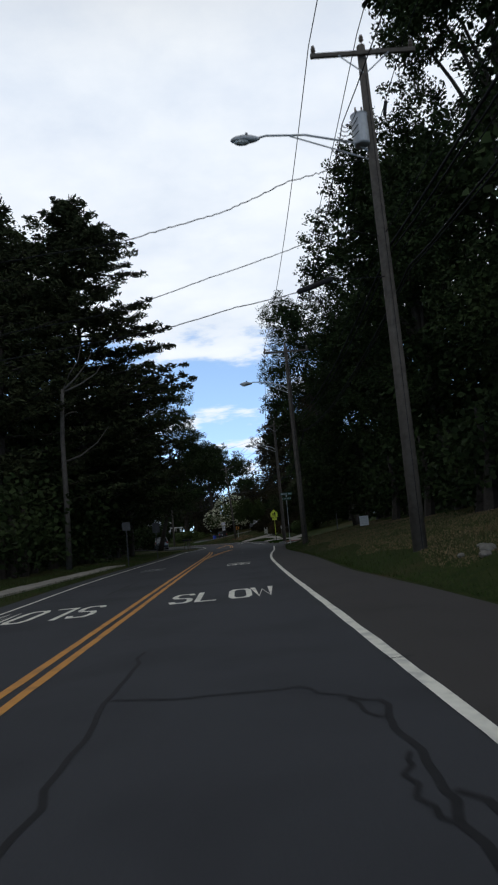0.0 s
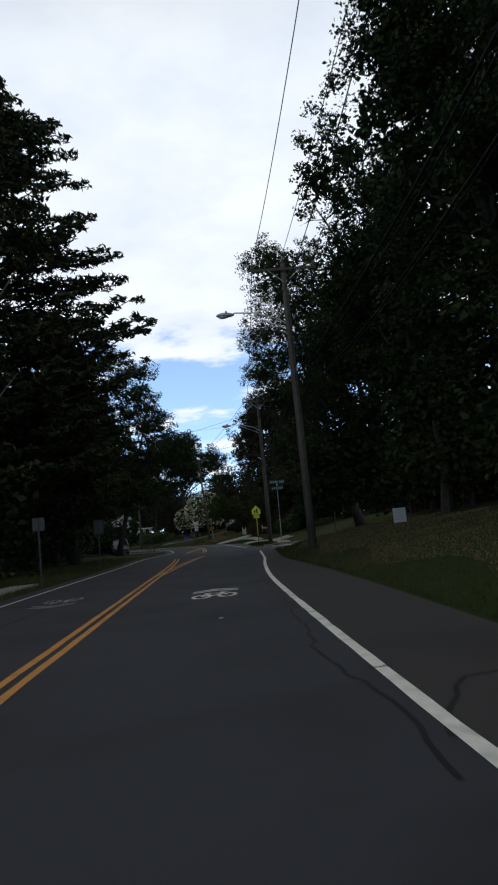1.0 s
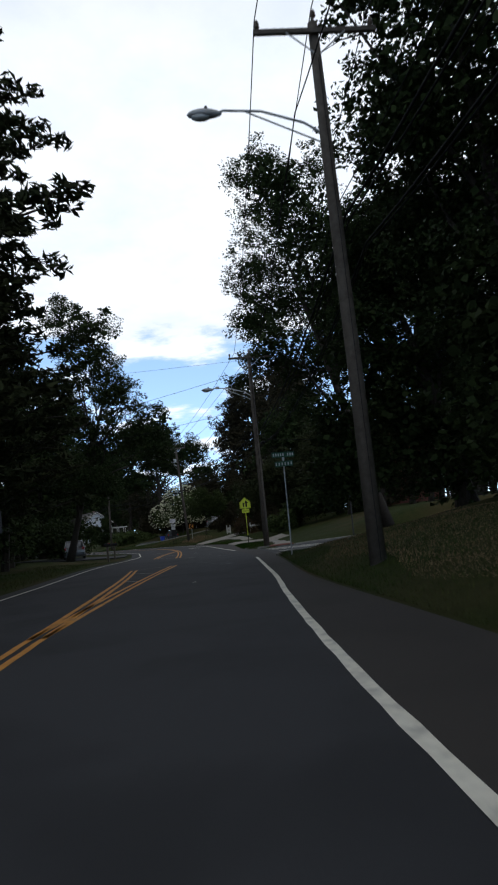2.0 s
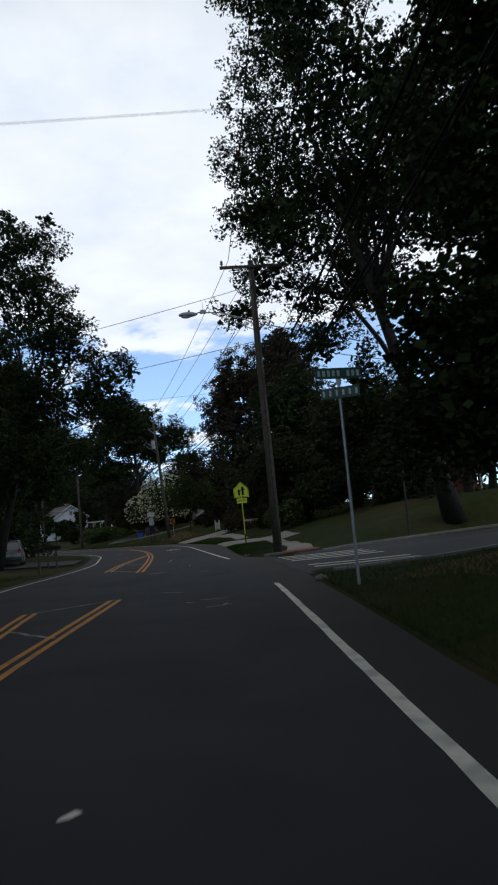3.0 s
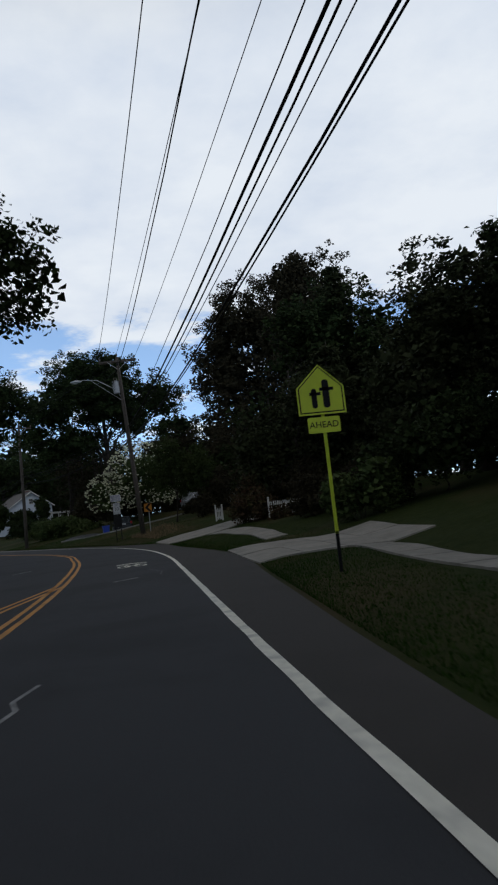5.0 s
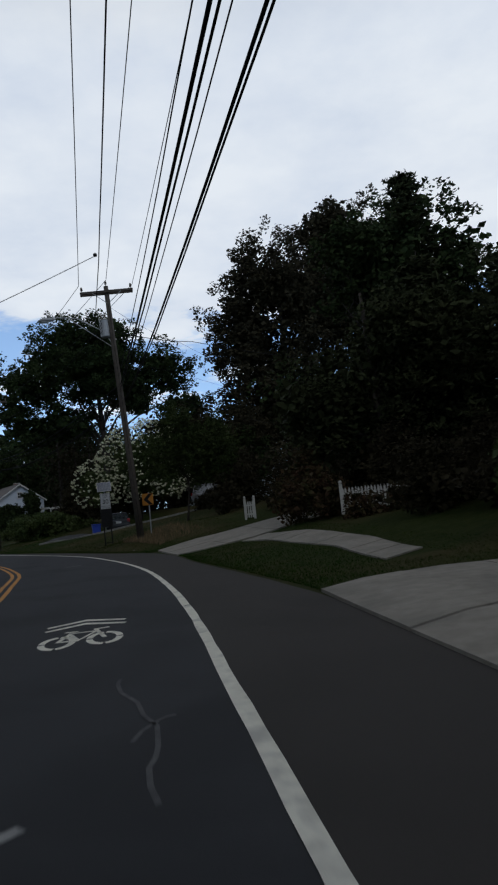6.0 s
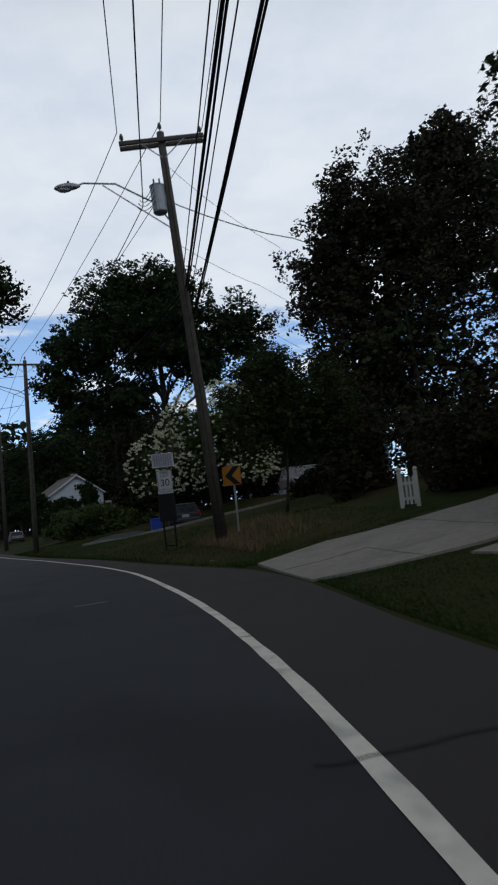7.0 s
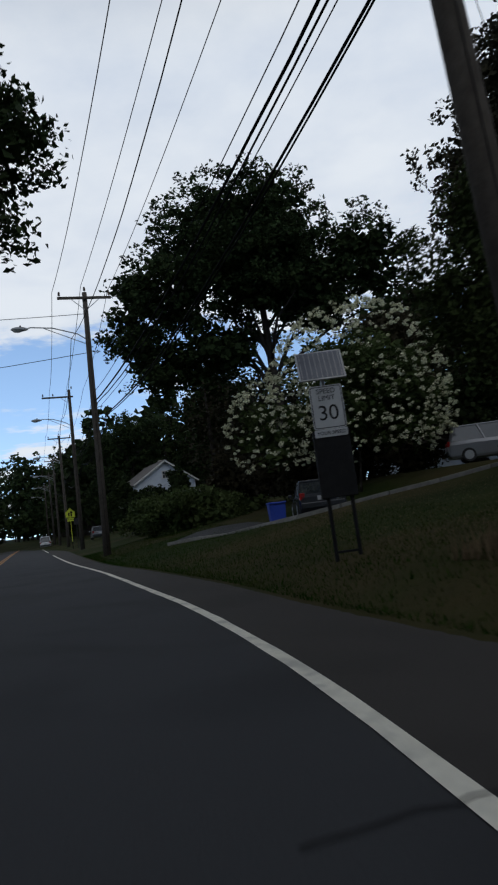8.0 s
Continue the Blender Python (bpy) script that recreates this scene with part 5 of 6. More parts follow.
cable("power_line", over(-1.42, 0.02), 0.014, "thin overhead power line on the crossarms", 0.8)
cable("power_line", over(0.0, 0.3), 0.014, "thin overhead power line on the pole tops", 0.45)
cable("power_line", over(1.3, 0.02), 0.014, "thin overhead power line on the far crossarm ends", 0.5)
NEUTRAL = over(-0.7, -2.4)
NEUTRAL[3], NEUTRAL[4] = (4.0, 76.4, 10.2), (-2.1, 127.3, 11.2)
cable("neutral_line", NEUTRAL, 0.016, "thin wavy overhead cable below the crossarms", 1.15, 0.008, 3)
for dx, z, r, s in ((0.24, 8.25, 0.033, 0.6), (0.29, 8.12, 0.022, 0.7), (0.64, 7.55, 0.027, 0.8), (0.68, 7.49, 0.019, 0.83), (0.47, 8.0, 0.012, 0.6), (0.12, 8.6, 0.013, 0.55)):
    cable("telecom_cable", [(p[0], p[1], p[2] + (0.5 if p[1] < 30 else 0.1 if p[1] < 60 else -0.55 if p[1] < 100 else 0.25 if p[1] < 140 else -0.5)) for p in over(dx, z, False)], r, "thick black telephone cable strung between the poles", s, 0.006, int(z * 10))
for sx, sy, sz, ln in ((4.70, 78.2, 7.66, 0.5), (4.27, 82.0, 7.55, 0.35), (5.2, 76.9, 6.98, 0.75)):
    d = (Vector((-1.0, 126.6, 8.2)) - Vector((4.65, 76.5, 7.4))).normalized()
    a = Vector((sx, sy, sz))
    tagged(part("splice_case", tube([a, a + d * 0.06, a + d * (ln - 0.06), a + d * ln], [0.04, 0.1, 0.1, 0.04], 10), M["black"]), "black cable splice case hanging on the telephone cable", "splice case")
# lines across the road
cable("service_line", [(4.1, 19.1, 11.3), (3.0, 17.9, 10.45), (1.66, 17.4, 9.89), (0.04, 17.4, 9.26), (-1.5, 17.4, 8.92), (-2.8, 17.4, 8.65), (-8, 17.4, 8.2), (-15, 17.4, 8.1)], 0.013, "service line drooping across the road", 0.02, 0.01, 5)
cable("service_line", [(4.2, 19.1, 9.0), (3.0, 17.6, 8.62), (1.8, 17.4, 8.2), (-0.66, 17.4, 7.52), (-3.06, 17.4, 6.87), (-14.5, 17.4, 5.6)], 0.011, "service line crossing the road", 0.02, 0.004, 6)
cable("service_line", [(4.2, 19.0, 7.8), (2.5, 17.4, 7.27), (1.59, 17.4, 7.0), (0.06, 17.4, 6.76), (-1.8, 17.4, 6.36), (-14.5, 17.4, 5.0)], 0.012, "service line crossing the road", 0.02, 0.004, 7)
tagged(part("splice_case", tube([(1.59, 17.4, 7.0), (1.64, 17.4, 7.015), (2.45, 17.4, 7.255), (2.5, 17.4, 7.27)], [0.03, 0.07, 0.07, 0.03], 10), M["black"]), "black splice case on the crossing service line", "splice case")
cable("service_line", [(9, 56.5, 7.7), (1.7, 56.5, 7.6), (-13, 56.5, 7.3)], 0.005, "service line crossing above the road", 0.06, 0.0, 8)
cable("service_line", [(4.6, 76.4, 11.8), (-14, 75.6, 8.0)], 0.012, "service line crossing above the road", 0.2, 0.0, 15)
cable("service_line", [(4.6, 76.4, 9.3), (-14, 76.4, 6.7)], 0.012, "service line crossing above the road", 0.15, 0.0, 16)
cable("service_line", [(4.6, 76.4, 7.35), (2.9, 76.6, 7.2), (-14, 78, 7.2)], 0.005, "service line crossing above the road", 0.03, 0.0, 9)
cable("service_line", [(-0.6, 113.7, 9.95), (-14, 113.4, 4.6)], 0.012, "service line crossing above the road", 0.2, 0.0, 10)
tagged(part("line_clamp", tube([(-0.55, 113.5, 9.93), (-0.58, 113.65, 9.97), (-0.62, 113.8, 10.01)], [0.03, 0.07, 0.03], 8), M["black"]), "dark clamp joining a service drop to the overhead line", "line clamp")
cable("service_line", [(-1.2, 127.4, 11.3), (3.0, 132.0, 11.6), (16, 146, 12.5)], 0.018, "twisted service line leading to a house", 0.15, 0.006, 11)
cable("service_line", [(-1.1, 127.4, 9.9), (1.6, 133, 10.2), (14, 158, 11.0)], 0.008, "thin service line leading to a house", 0.1, 0.0, 12)
cable("service_line", [(-1.05, 127.4, 8.6), (1.25, 133, 8.7), (13, 161, 9.4)], 0.008, "thin service line leading to a house", 0.1, 0.0, 17)
cable("service_line", [(-1.3, 127.4, 12.6), (2.4, 133, 11.8), (13, 149, 10.0)], 0.008, "thin service line leading to a house", 0.2, 0.0, 18)
cable("service_line", [(-14.0, 153.4, 12.2), (-40, 132, 9.5)], 0.016, "service line crossing above the road", 0.5, 0.0, 13)
cable("service_line", [(-14.0, 153.4, 10.2), (-42, 140, 7.5)], 0.016, "service line crossing above the road", 0.5, 0.0, 14)
for dz, ex in ((10.2, 9.0), (9.3, 8.6), (7.2, 7.6)):
    cable("side_line", [(4.7, 76.6, dz), (32, 90, ex)], 0.018, "overhead line along the side street", 0.4, 0.0, int(dz * 3))


# ---- signs ----
def words(text, size, m, material, parent, name="lettering", squeeze=1.0):
    """Raised letters in the built-in font, as a mesh."""
    cu = bpy.data.curves.new("words", "FONT")
    cu.body, cu.size, cu.align_x, cu.align_y, cu.extrude = text, size, "CENTER", "CENTER", 0.002
    tmp = bpy.data.objects.new("words", cu)
    scene.collection.objects.link(tmp)
    bpy.context.view_layer.update()
    me = bpy.data.meshes.new_from_object(tmp.evaluated_get(bpy.context.evaluated_depsgraph_get()))
    bpy.data.objects.remove(tmp)
    bpy.data.curves.remove(cu)
    me.materials.clear()
    me.materials.append(material)
    for v in me.vertices:
        v.co.x *= squeeze
    ob = new(name, me)
    ob.parent = parent
    ob.matrix_basis = m
    return ob


def plate(outline, thick=0.006):
    """An upright plate over an outline of x and z, facing -y."""
    bm = slab(outline, 0, thick)
    bmesh.ops.transform(bm, matrix=pose(0, 0, 0, 90), verts=bm.verts)
    return bm


def rounded(w, h, r=0.03, cx=0.0, cz=0.0):
    out = []
    for sx, sz, a in ((1, 1, 0), (-1, 1, 90), (-1, -1, 180), (1, -1, 270)):
        for k in range(4):
            t = radians(a + 30 * k)
            out.append((cx + sx * (w / 2 - r) + r * math.cos(t), cz + sz * (h / 2 - r) + r * math.sin(t)))
    return out


FACE = pose(0, 0, 0, 90)


def channel_post(bm, x, z0, z1, y=0.0, w=0.06):
    """A U-shaped steel post with bolt holes left out."""
    add_box(bm, (x, y, (z0 + z1) / 2), (w * 0.6, 0.006, z1 - z0))
    for s in (-1, 1):
        add_box(bm, (x + s * w * 0.4, y - 0.012, (z0 + z1) / 2), (0.012, 0.03, z1 - z0))


def school_sign(x, y, rot, scale=1.0, label="", post_top=3.9):
    z0 = gz(x, y)
    ob = thing("school_crossing_sign", pose(x, y, z0, 0, 0, rot), label, "road sign", "school crossing signs")
    bm = bmesh.new()
    channel_post(bm, 0, -0.3, 0.75)
    part("post_stub", bm, M["black"], ob, "dark steel stub")
    bm = bmesh.new()
    channel_post(bm, 0, 0.7, post_top)
    part("post", bm, M["sign_yellow"], ob, "yellow-green post sleeve")
    b = post_top - 0.55
    shape = lambda k: [(0.46 * k, b + 0.46 - 0.46 * k), (0.46 * k, b + 0.46 + 0.06 * k), (0.0, b + 0.46 + 0.5 * k), (-0.46 * k, b + 0.46 + 0.06 * k), (-0.46 * k, b + 0.46 - 0.46 * k)]
    pan = part("panel", plate(shape(1.0)), M["sign_yellow"], ob, "fluorescent yellow-green five-sided panel")
    pan.location.y = -0.03
    bm = bmesh.new()
    ring_o, ring_i = shape(0.93), shape(0.88)
    vo, vi = [bm.verts.new((p[0], 0, p[1])) for p in ring_o], [bm.verts.new((p[0], 0, p[1])) for p in ring_i]
    for i in range(5):
        bm.faces.new((vo[i], vo[(i + 1) % 5], vi[(i + 1) % 5], vi[i]))
    part("border", bm, M["black"], pan).location.y = -0.0085
    for cx, hh, s in ((-0.13, 0.38, 0.8), (0.1, 0.54, 1.0)):
        bm = plate(rounded(0.13 * s, hh, 0.05, cx, b + 0.12 + hh / 2), 0.003)
        add_box(bm, (cx + 0.02, -0.0015, b + 0.2 + hh * 0.52), (0.27 * s, 0.003, 0.06), 0, None)
        part("symbol", bm, M["black"], pan, "plain dark symbol").location.y = -0.0075
    pl = part("plaque", plate(rounded(0.62, 0.3, 0.03, 0, b - 0.2)), M["sign_yellow"], ob, "yellow-green plaque with dark letters")
    pl.location.y = -0.03
    words("AHEAD", 0.17, pose(0, -0.010, b - 0.2) @ FACE, M["black"], pl)
    return ob


school_sign(4.5, 89.3, 0, label="fluorescent yellow school crossing sign on a yellow post", post_top=3.5)
school_sign(-28.6, 186.5, 22, label="far yellow school crossing sign beside the road", post_top=3.6)


def speed_sign(x, y, rot):
    z0 = gz(x, y)
    ob = thing("speed_display_sign", pose(x, y, z0, 0, -1.0, rot), "solar-powered speed limit display on black posts", "road sign")
    for s in (-0.2, 0.2):
        part("post", tube([(s, 0, -0.3), (s, 0, 1.3)], 0.035, 8), M["black"], ob)
    part("crossbar", box((0, 0, 0.12), (0.4, 0.04, 0.04), 0.005), M["black"], ob)
    part("pole", tube([(0, 0.12, 1.0), (0, 0.12, 3.1)], 0.04, 10), M["steel"], ob)
    part("display_box", box((0, 0, 1.6), (0.62, 0.16, 1.15), 0.02), M["black"], ob, "black unlit display box")
    sg = part("limit_panel", plate(rounded(0.56, 0.74, 0.04, 0, 2.55)), M["sign_white"], ob, "white speed limit panel")
    sg.location.y = -0.09
    bm = bmesh.new()
    o, i = rounded(0.53, 0.71, 0.04, 0, 2.55), rounded(0.505, 0.685, 0.03, 0, 2.55)
    vo, vi = [bm.verts.new((p[0], 0, p[1])) for p in o], [bm.verts.new((p[0], 0, p[1])) for p in i]
    for k in range(len(vo)):
        bm.faces.new((vo[k], vo[(k + 1) % len(vo)], vi[(k + 1) % len(vo)], vi[k]))
    part("border", bm, M["black"], sg).location.y = -0.0085
    words("SPEED", 0.12, pose(0, -0.010, 2.82) @ FACE, M["black"], sg, squeeze=1.0)
    words("LIMIT", 0.12, pose(0, -0.010, 2.70) @ FACE, M["black"], sg)
    words("30", 0.36, pose(0, -0.010, 2.44) @ FACE, M["black"], sg)
    lo = part("lower_plate", plate(rounded(0.56, 0.13, 0.02, 0, 2.11)), M["sign_white"], ob)
    lo.location.y = -0.092
    words("YOUR SPEED", 0.085, pose(0, -0.010, 2.11) @ FACE, M["black"], lo)
    sp = part("solar_panel", box((0, 0, 0), (0.80, 0.04, 0.60), 0.008), M["steel"], ob, "tilted solar panel in a metal frame")
    sp.matrix_basis = pose(0, 0.08, 3.30, -26)
    part("cell_sheet", box((0, -0.023, 0), (0.75, 0.004, 0.55)), M["panel"], sp, "dark solar cells")
    for k in range(9):
        part("cell_line", box((-0.34 + 0.085 * k, -0.0265, 0), (0.006, 0.002, 0.55)), M["steel"], sp)
    return ob


speed_sign(-2.68, 132.2, 8)


def chevron_sign(x, y, rot):
    z0 = gz(x, y)
    ob = thing("chevron_sign", pose(x, y, z0, 0, 0, rot), "orange-yellow bend warning sign with a black chevron", "road sign")
    bm = bmesh.new()
    channel_post(bm, 0.05, -0.3, 2.1)
    part("post", bm, M["steel"], ob, "galvanised steel post")
    p = part("panel", plate(rounded(0.6, 0.6, 0.04, 0, 1.75)), M["sign_orange"], ob)
    p.location.y = -0.03
    bm = plate([(0.28, 1.47), (0.06, 1.47), (-0.22, 1.75), (0.06, 2.03), (0.28, 2.03), (0.0, 1.75)], 0.003)
    part("chevron", bm, M["black"], p).location.y = -0.0075
    return ob


chevron_sign(-0.15, 128.0, -18)


def street_sign(x, y):
    z0 = gz(x, y)
    ob = thing("street_name_sign", pose(x, y, z0, 0, 0.8, 0), "green street name blades on a steel post", "street sign")
    part("post", tube([(0, 0, -0.3), (0, 0, 4.1)], 0.032, 10), M["steel"], ob)
    part("bracket", box((0, 0, 4.2), (0.1, 0.06, 0.3), 0.01), M["steel"], ob)
    for z, rot, w in ((4.28, 6, 1.0), (3.88, -24, 0.8)):
        b = part("blade", box((0, 0, 0), (w, 0.012, 0.23), 0.004), M["sign_green"], ob, "green blade with pale lettering")
        b.matrix_basis = pose(0.0, -0.045, z, 0, 0, rot)
        n = 9 if w > 0.9 else 6
        for k in range(n):
            if n == 9 and k == 5:
                continue
            part("bar", box((-w * 0.42 + k * w * 0.84 / (n - 1), -0.0075, 0), (w * 0.055, 0.003, 0.12)), M["sign_white"], b)
    return ob


street_sign(4.05, 60.7)


def back_sign(x, y, w, h, z, rot, label):
    z0 = gz(x, y)
    ob = thing("road_sign", pose(x, y, z0, 0, 0, rot), label, "road sign")
    bm = bmesh.new()
    channel_post(bm, 0, -0.3, z + h)
    part("post", bm, M["dull_metal"], ob)
    part("panel", plate(rounded(w, h, 0.04, 0, z + h / 2)), M["dull_metal"], ob, "bare metal back of a sign").location.y = 0.03
    return ob


back_sign(-6.95, 43.0, 0.46, 0.5, 2.1, 5, "grey metal back of a road sign on a post")
back_sign(-6.5, 54.5, 0.55, 0.75, 2.0, -8, "pale metal back of a road sign on a post")
back_sign(-26.9, 183.5, 0.45, 0.6, 2.2, 22, "grey sign on a thin post beside the road")

yard = thing("yard_sign", pose(7.8, 45.8, gz(7.8, 45.8) - 0.06, 0, 0, 4), "white yard sign with dark lines of writing on the bank", "yard sign")
part("panel", box((0, 0, 0.42), (0.58, 0.012, 0.62), 0.004), M["sign_white"], yard)
for s in (-0.24, 0.24):
    part("stake", tube([(s, 0.01, -0.2), (s, 0.01, 0.5)], 0.008, 6), M["steel"], yard)
for k in range(5):
    part("bar", box((0, -0.008, 0.64 - 0.1 * k), (0.42 - 0.06 * (k % 2), 0.003, 0.03)), M["lamp_grey"], yard)

# ---- bin, mailbox, fences ----
bin_ = thing("wheeled_bin", pose(-5.0, 146.6, gz(-5.0, 146.6) + 0.05, 0, 0, 14), "blue plastic wheeled bin standing on the drive", "bin")
bm = bmesh.new()
got = add_box(bm, (0, 0, 0.52), (0.62, 0.66, 0.92), 0.03)
for v in bm.verts:
    k = 0.82 + 0.18 * (v.co.z - 0.06) / 0.92
    v.co.x *= k
    v.co.y *= k
part("body", bm, M["bin_blue"], bin_)
bm = bmesh.new()
add_box(bm, (0, -0.02, 1.02), (0.68, 0.74, 0.07), 0.03)
part("lid", bm, M["bin_blue"], bin_)
part("handle", tube([(-0.25, 0.4, 0.95), (0.25, 0.4, 0.95)], 0.018, 8), M["bin_blue"], bin_)
for s in (-0.27, 0.27):
    part("wheel", tube([(s - 0.025, 0.28, 0.12), (s + 0.025, 0.28, 0.12)], 0.12, 14), M["rubber"], bin_)


def mailbox(x, y, rot):
    ob = thing("mailbox", pose(x, y, gz(x, y), 0, 0, rot), "dark metal mailbox on a wooden post by the road", "mailbox")
    part("post", box((0, 0, 0.5), (0.1, 0.1, 1.1), 0.008), M["pole_wood"], ob)
    bm = bmesh.new()
    prof = [(-0.09, 0)] + [(0.09 * -math.cos(radians(a)), 0.12 + 0.09 * math.sin(radians(a))) for a in range(0, 181, 20)] + [(0.09, 0)]
    rings = [[bm.verts.new((px, yy, 1.05 + pz)) for px, pz in prof] for yy in (-0.25, 0.25)]
    for i in range(len(prof)):
        k = (i + 1) % len(prof)
        bm.faces.new((rings[0][i], rings[0][k], rings[1][k], rings[1][i]))
    bm.faces.new(rings[0][::-1])
    bm.faces.new(rings[1])
    bmesh.ops.recalc_face_normals(bm, faces=bm.faces)
    part("box", bm, M["black"], ob)
    part("flag", box((0.1, -0.1, 1.22), (0.01, 0.04, 0.16)), M["tail_red"], ob)
    return ob


mailbox(-6.0, 80.5, 80)
mailbox(-6.15, 86.0, 80)
mailbox(-6.9, 87.6, 95)


def picket_fence(name, a, b, label, lift=0.0):
    """White pickets on two rails between posts with ball caps."""
    a, b = Vector((*a, 0)), Vector((*b, 0))
    ln = (b - a).length
    z0 = gz((a.x + b.x) / 2, (a.y + b.y) / 2) + lift
    ob = thing(name, pose(a.x, a.y, z0, 0, 0, math.degrees(math.atan2(b.y - a.y, b.x - a.x))), label, "fence")
    n = int(ln / 0.11)
    me = None
    for i in range(n):
        if me is None:
            bm = slab([(-0.035, 0.08), (0.035, 0.08), (0.035, 0.82), (0.0, 0.9), (-0.035, 0.82)], 0, 0.018)
            bmesh.ops.transform(bm, matrix=pose(0, 0, 0, 90), verts=bm.verts)
            p = part("picket", bm, M["white_wood"], ob)
            me = p.data
        else:
            p = new("picket", me)
            p.parent = ob
        p.matrix_basis = pose(0.05 + i * 0.11, 0, random.uniform(-0.01, 0.01), 0, random.uniform(-1, 1), 0)
    for z in (0.25, 0.68):
        part("rail", box((ln / 2, 0.03, z), (ln, 0.04, 0.08), 0.004), M["white_wood"], ob)
    for x in np.linspace(0, ln, max(2, int(ln / 2.2) + 1)):
        po = part("post", box((x, 0.03, 0.5), (0.11, 0.11, 1.05), 0.01), M["white_wood"], ob)
        bm = bmesh.new()
        got = bmesh.ops.create_uvsphere(bm, u_segments=10, v_segments=7, radius=0.065)["verts"]
        bmesh.ops.translate(bm, vec=(x, 0.03, 1.08), verts=got)
        part("cap", bm, M["white_wood"], po, smooth=True)
    return ob


picket_fence("picket_fence", (6.9, 115.2), (13.4, 114.2), "white wooden picket fence half hidden by shrubs", -0.42)
picket_fence("picket_gate", (4.6, 126.0), (5.05, 125.92), "white picket gate panel beside the driveway", 0.0)

arbor = thing("garden_arbor", pose(-17.6, 200.5, gz(-17.6, 200.5), 0, 0, 22), "white garden arbor with slatted top", "arbor")
for sx in (-1.6, 0, 1.6):
    for sy in (-0.7, 0.7):
        part("post", box((sx, sy, 1.2), (0.14, 0.14, 2.6), 0.01), M["white_wood"], arbor)
for sy in (-0.7, 0.7):
    part("beam", box((0, sy, 2.52), (4.2, 0.08, 0.18), 0.01), M["white_wood"], arbor)
for k in range(9):
    part("slat", box((-1.9 + k * 0.475, 0, 2.66), (0.06, 2.0, 0.1), 0.005), M["white_wood"], arbor)


# ---- houses ----
def house(x, y, rot, w, d, eave, ridge, wall_mat, roof_mat, label, windows, chimney=None, porch=False):
    """A gabled house, its gable to the front (-y): walls with window openings set in frames, roof with eaves."""
    z0 = gz(x, y) - 0.3
    ob = thing("house", pose(x, y, z0, 0, 0, rot), label, "house")
    bm = bmesh.new()
    sec = [(-w / 2, 0), (w / 2, 0), (w / 2, eave), (0, ridge), (-w / 2, eave)]
    r = [[bm.verts.new((px, py, pz)) for px, pz in sec] for py in (-d / 2, d / 2)]
    for i in range(5):
        bm.faces.new((r[0][i], r[0][(i + 1) % 5], r[1][(i + 1) % 5], r[1][i]))
    bm.faces.new(r[0][::-1])
    bm.faces.new(r[1])
    bmesh.ops.recalc_face_normals(bm, faces=bm.faces)
    part("wall", bm, wall_mat, ob)
    sl = math.hypot(w / 2, ridge - eave)
    ang = math.degrees(math.atan2(ridge - eave, w / 2))
    for s in (-1, 1):
        rf = part("roof_side", box((0, 0, 0), (sl + 0.55, d + 0.9, 0.14), 0.01), roof_mat, ob)
        rf.matrix_basis = pose(s * (w / 4 + 0.14 * math.cos(radians(ang))), 0, (eave + ridge) / 2 - 0.08 + 0.08, 0, s * ang, 0)
        part("barge_board", box((0, -d / 2 - 0.46, 0), (sl + 0.5, 0.04, 0.2), 0.004), M["white_wood"], rf)
    for wx, wz, ww, wh, face in windows:
        m = pose(wx, -d / 2, wz) if face == "front" else pose(-w / 2, wx, wz, 0, 0, -90)
        wi = part("window", box((0, -0.02, 0), (ww, 0.05, wh)), M["window_glass"], ob, "dark window in a white frame")
        wi.matrix_basis = m
        for fx, fz, fw, fh in ((0, wh / 2, ww + 0.16, 0.1), (0, -wh / 2, ww + 0.24, 0.12), (-ww / 2, 0, 0.1, wh), (ww / 2, 0, 0.1, wh), (0, 0, ww, 0.06), (0, 0, 0.04, wh)):
            part("window_frame", box((fx, -0.06, fz), (fw, 0.06, fh), 0.004), M["white_wood"], wi)
    if chimney:
        cx, cy, ct = chimney
        ch = part("chimney", box((cx, cy, (eave + ct) / 2), (0.7, 0.7, ct - eave), 0.01), M["brick_red"], ob)
        part("chimney_cap", box((cx, cy, ct + 0.06), (0.86, 0.86, 0.14), 0.01), M["concrete"], ch)
    if porch:
        po = part("porch_roof", box((w * 0.32, -d / 2 - 0.8, 2.95), (w * 0.5, 1.8, 0.16), 0.01), roof_mat, ob)
        part("fascia", box((w * 0.32, -d / 2 - 1.72, 2.9), (w * 0.5, 0.05, 0.24), 0.005), M["white_wood"], po)
        for px in (w * 0.1, w * 0.54):
            part("porch_post", box((px, -d / 2 - 1.6, 1.4), (0.14, 0.14, 2.9), 0.01), M["white_wood"], po)
    return ob


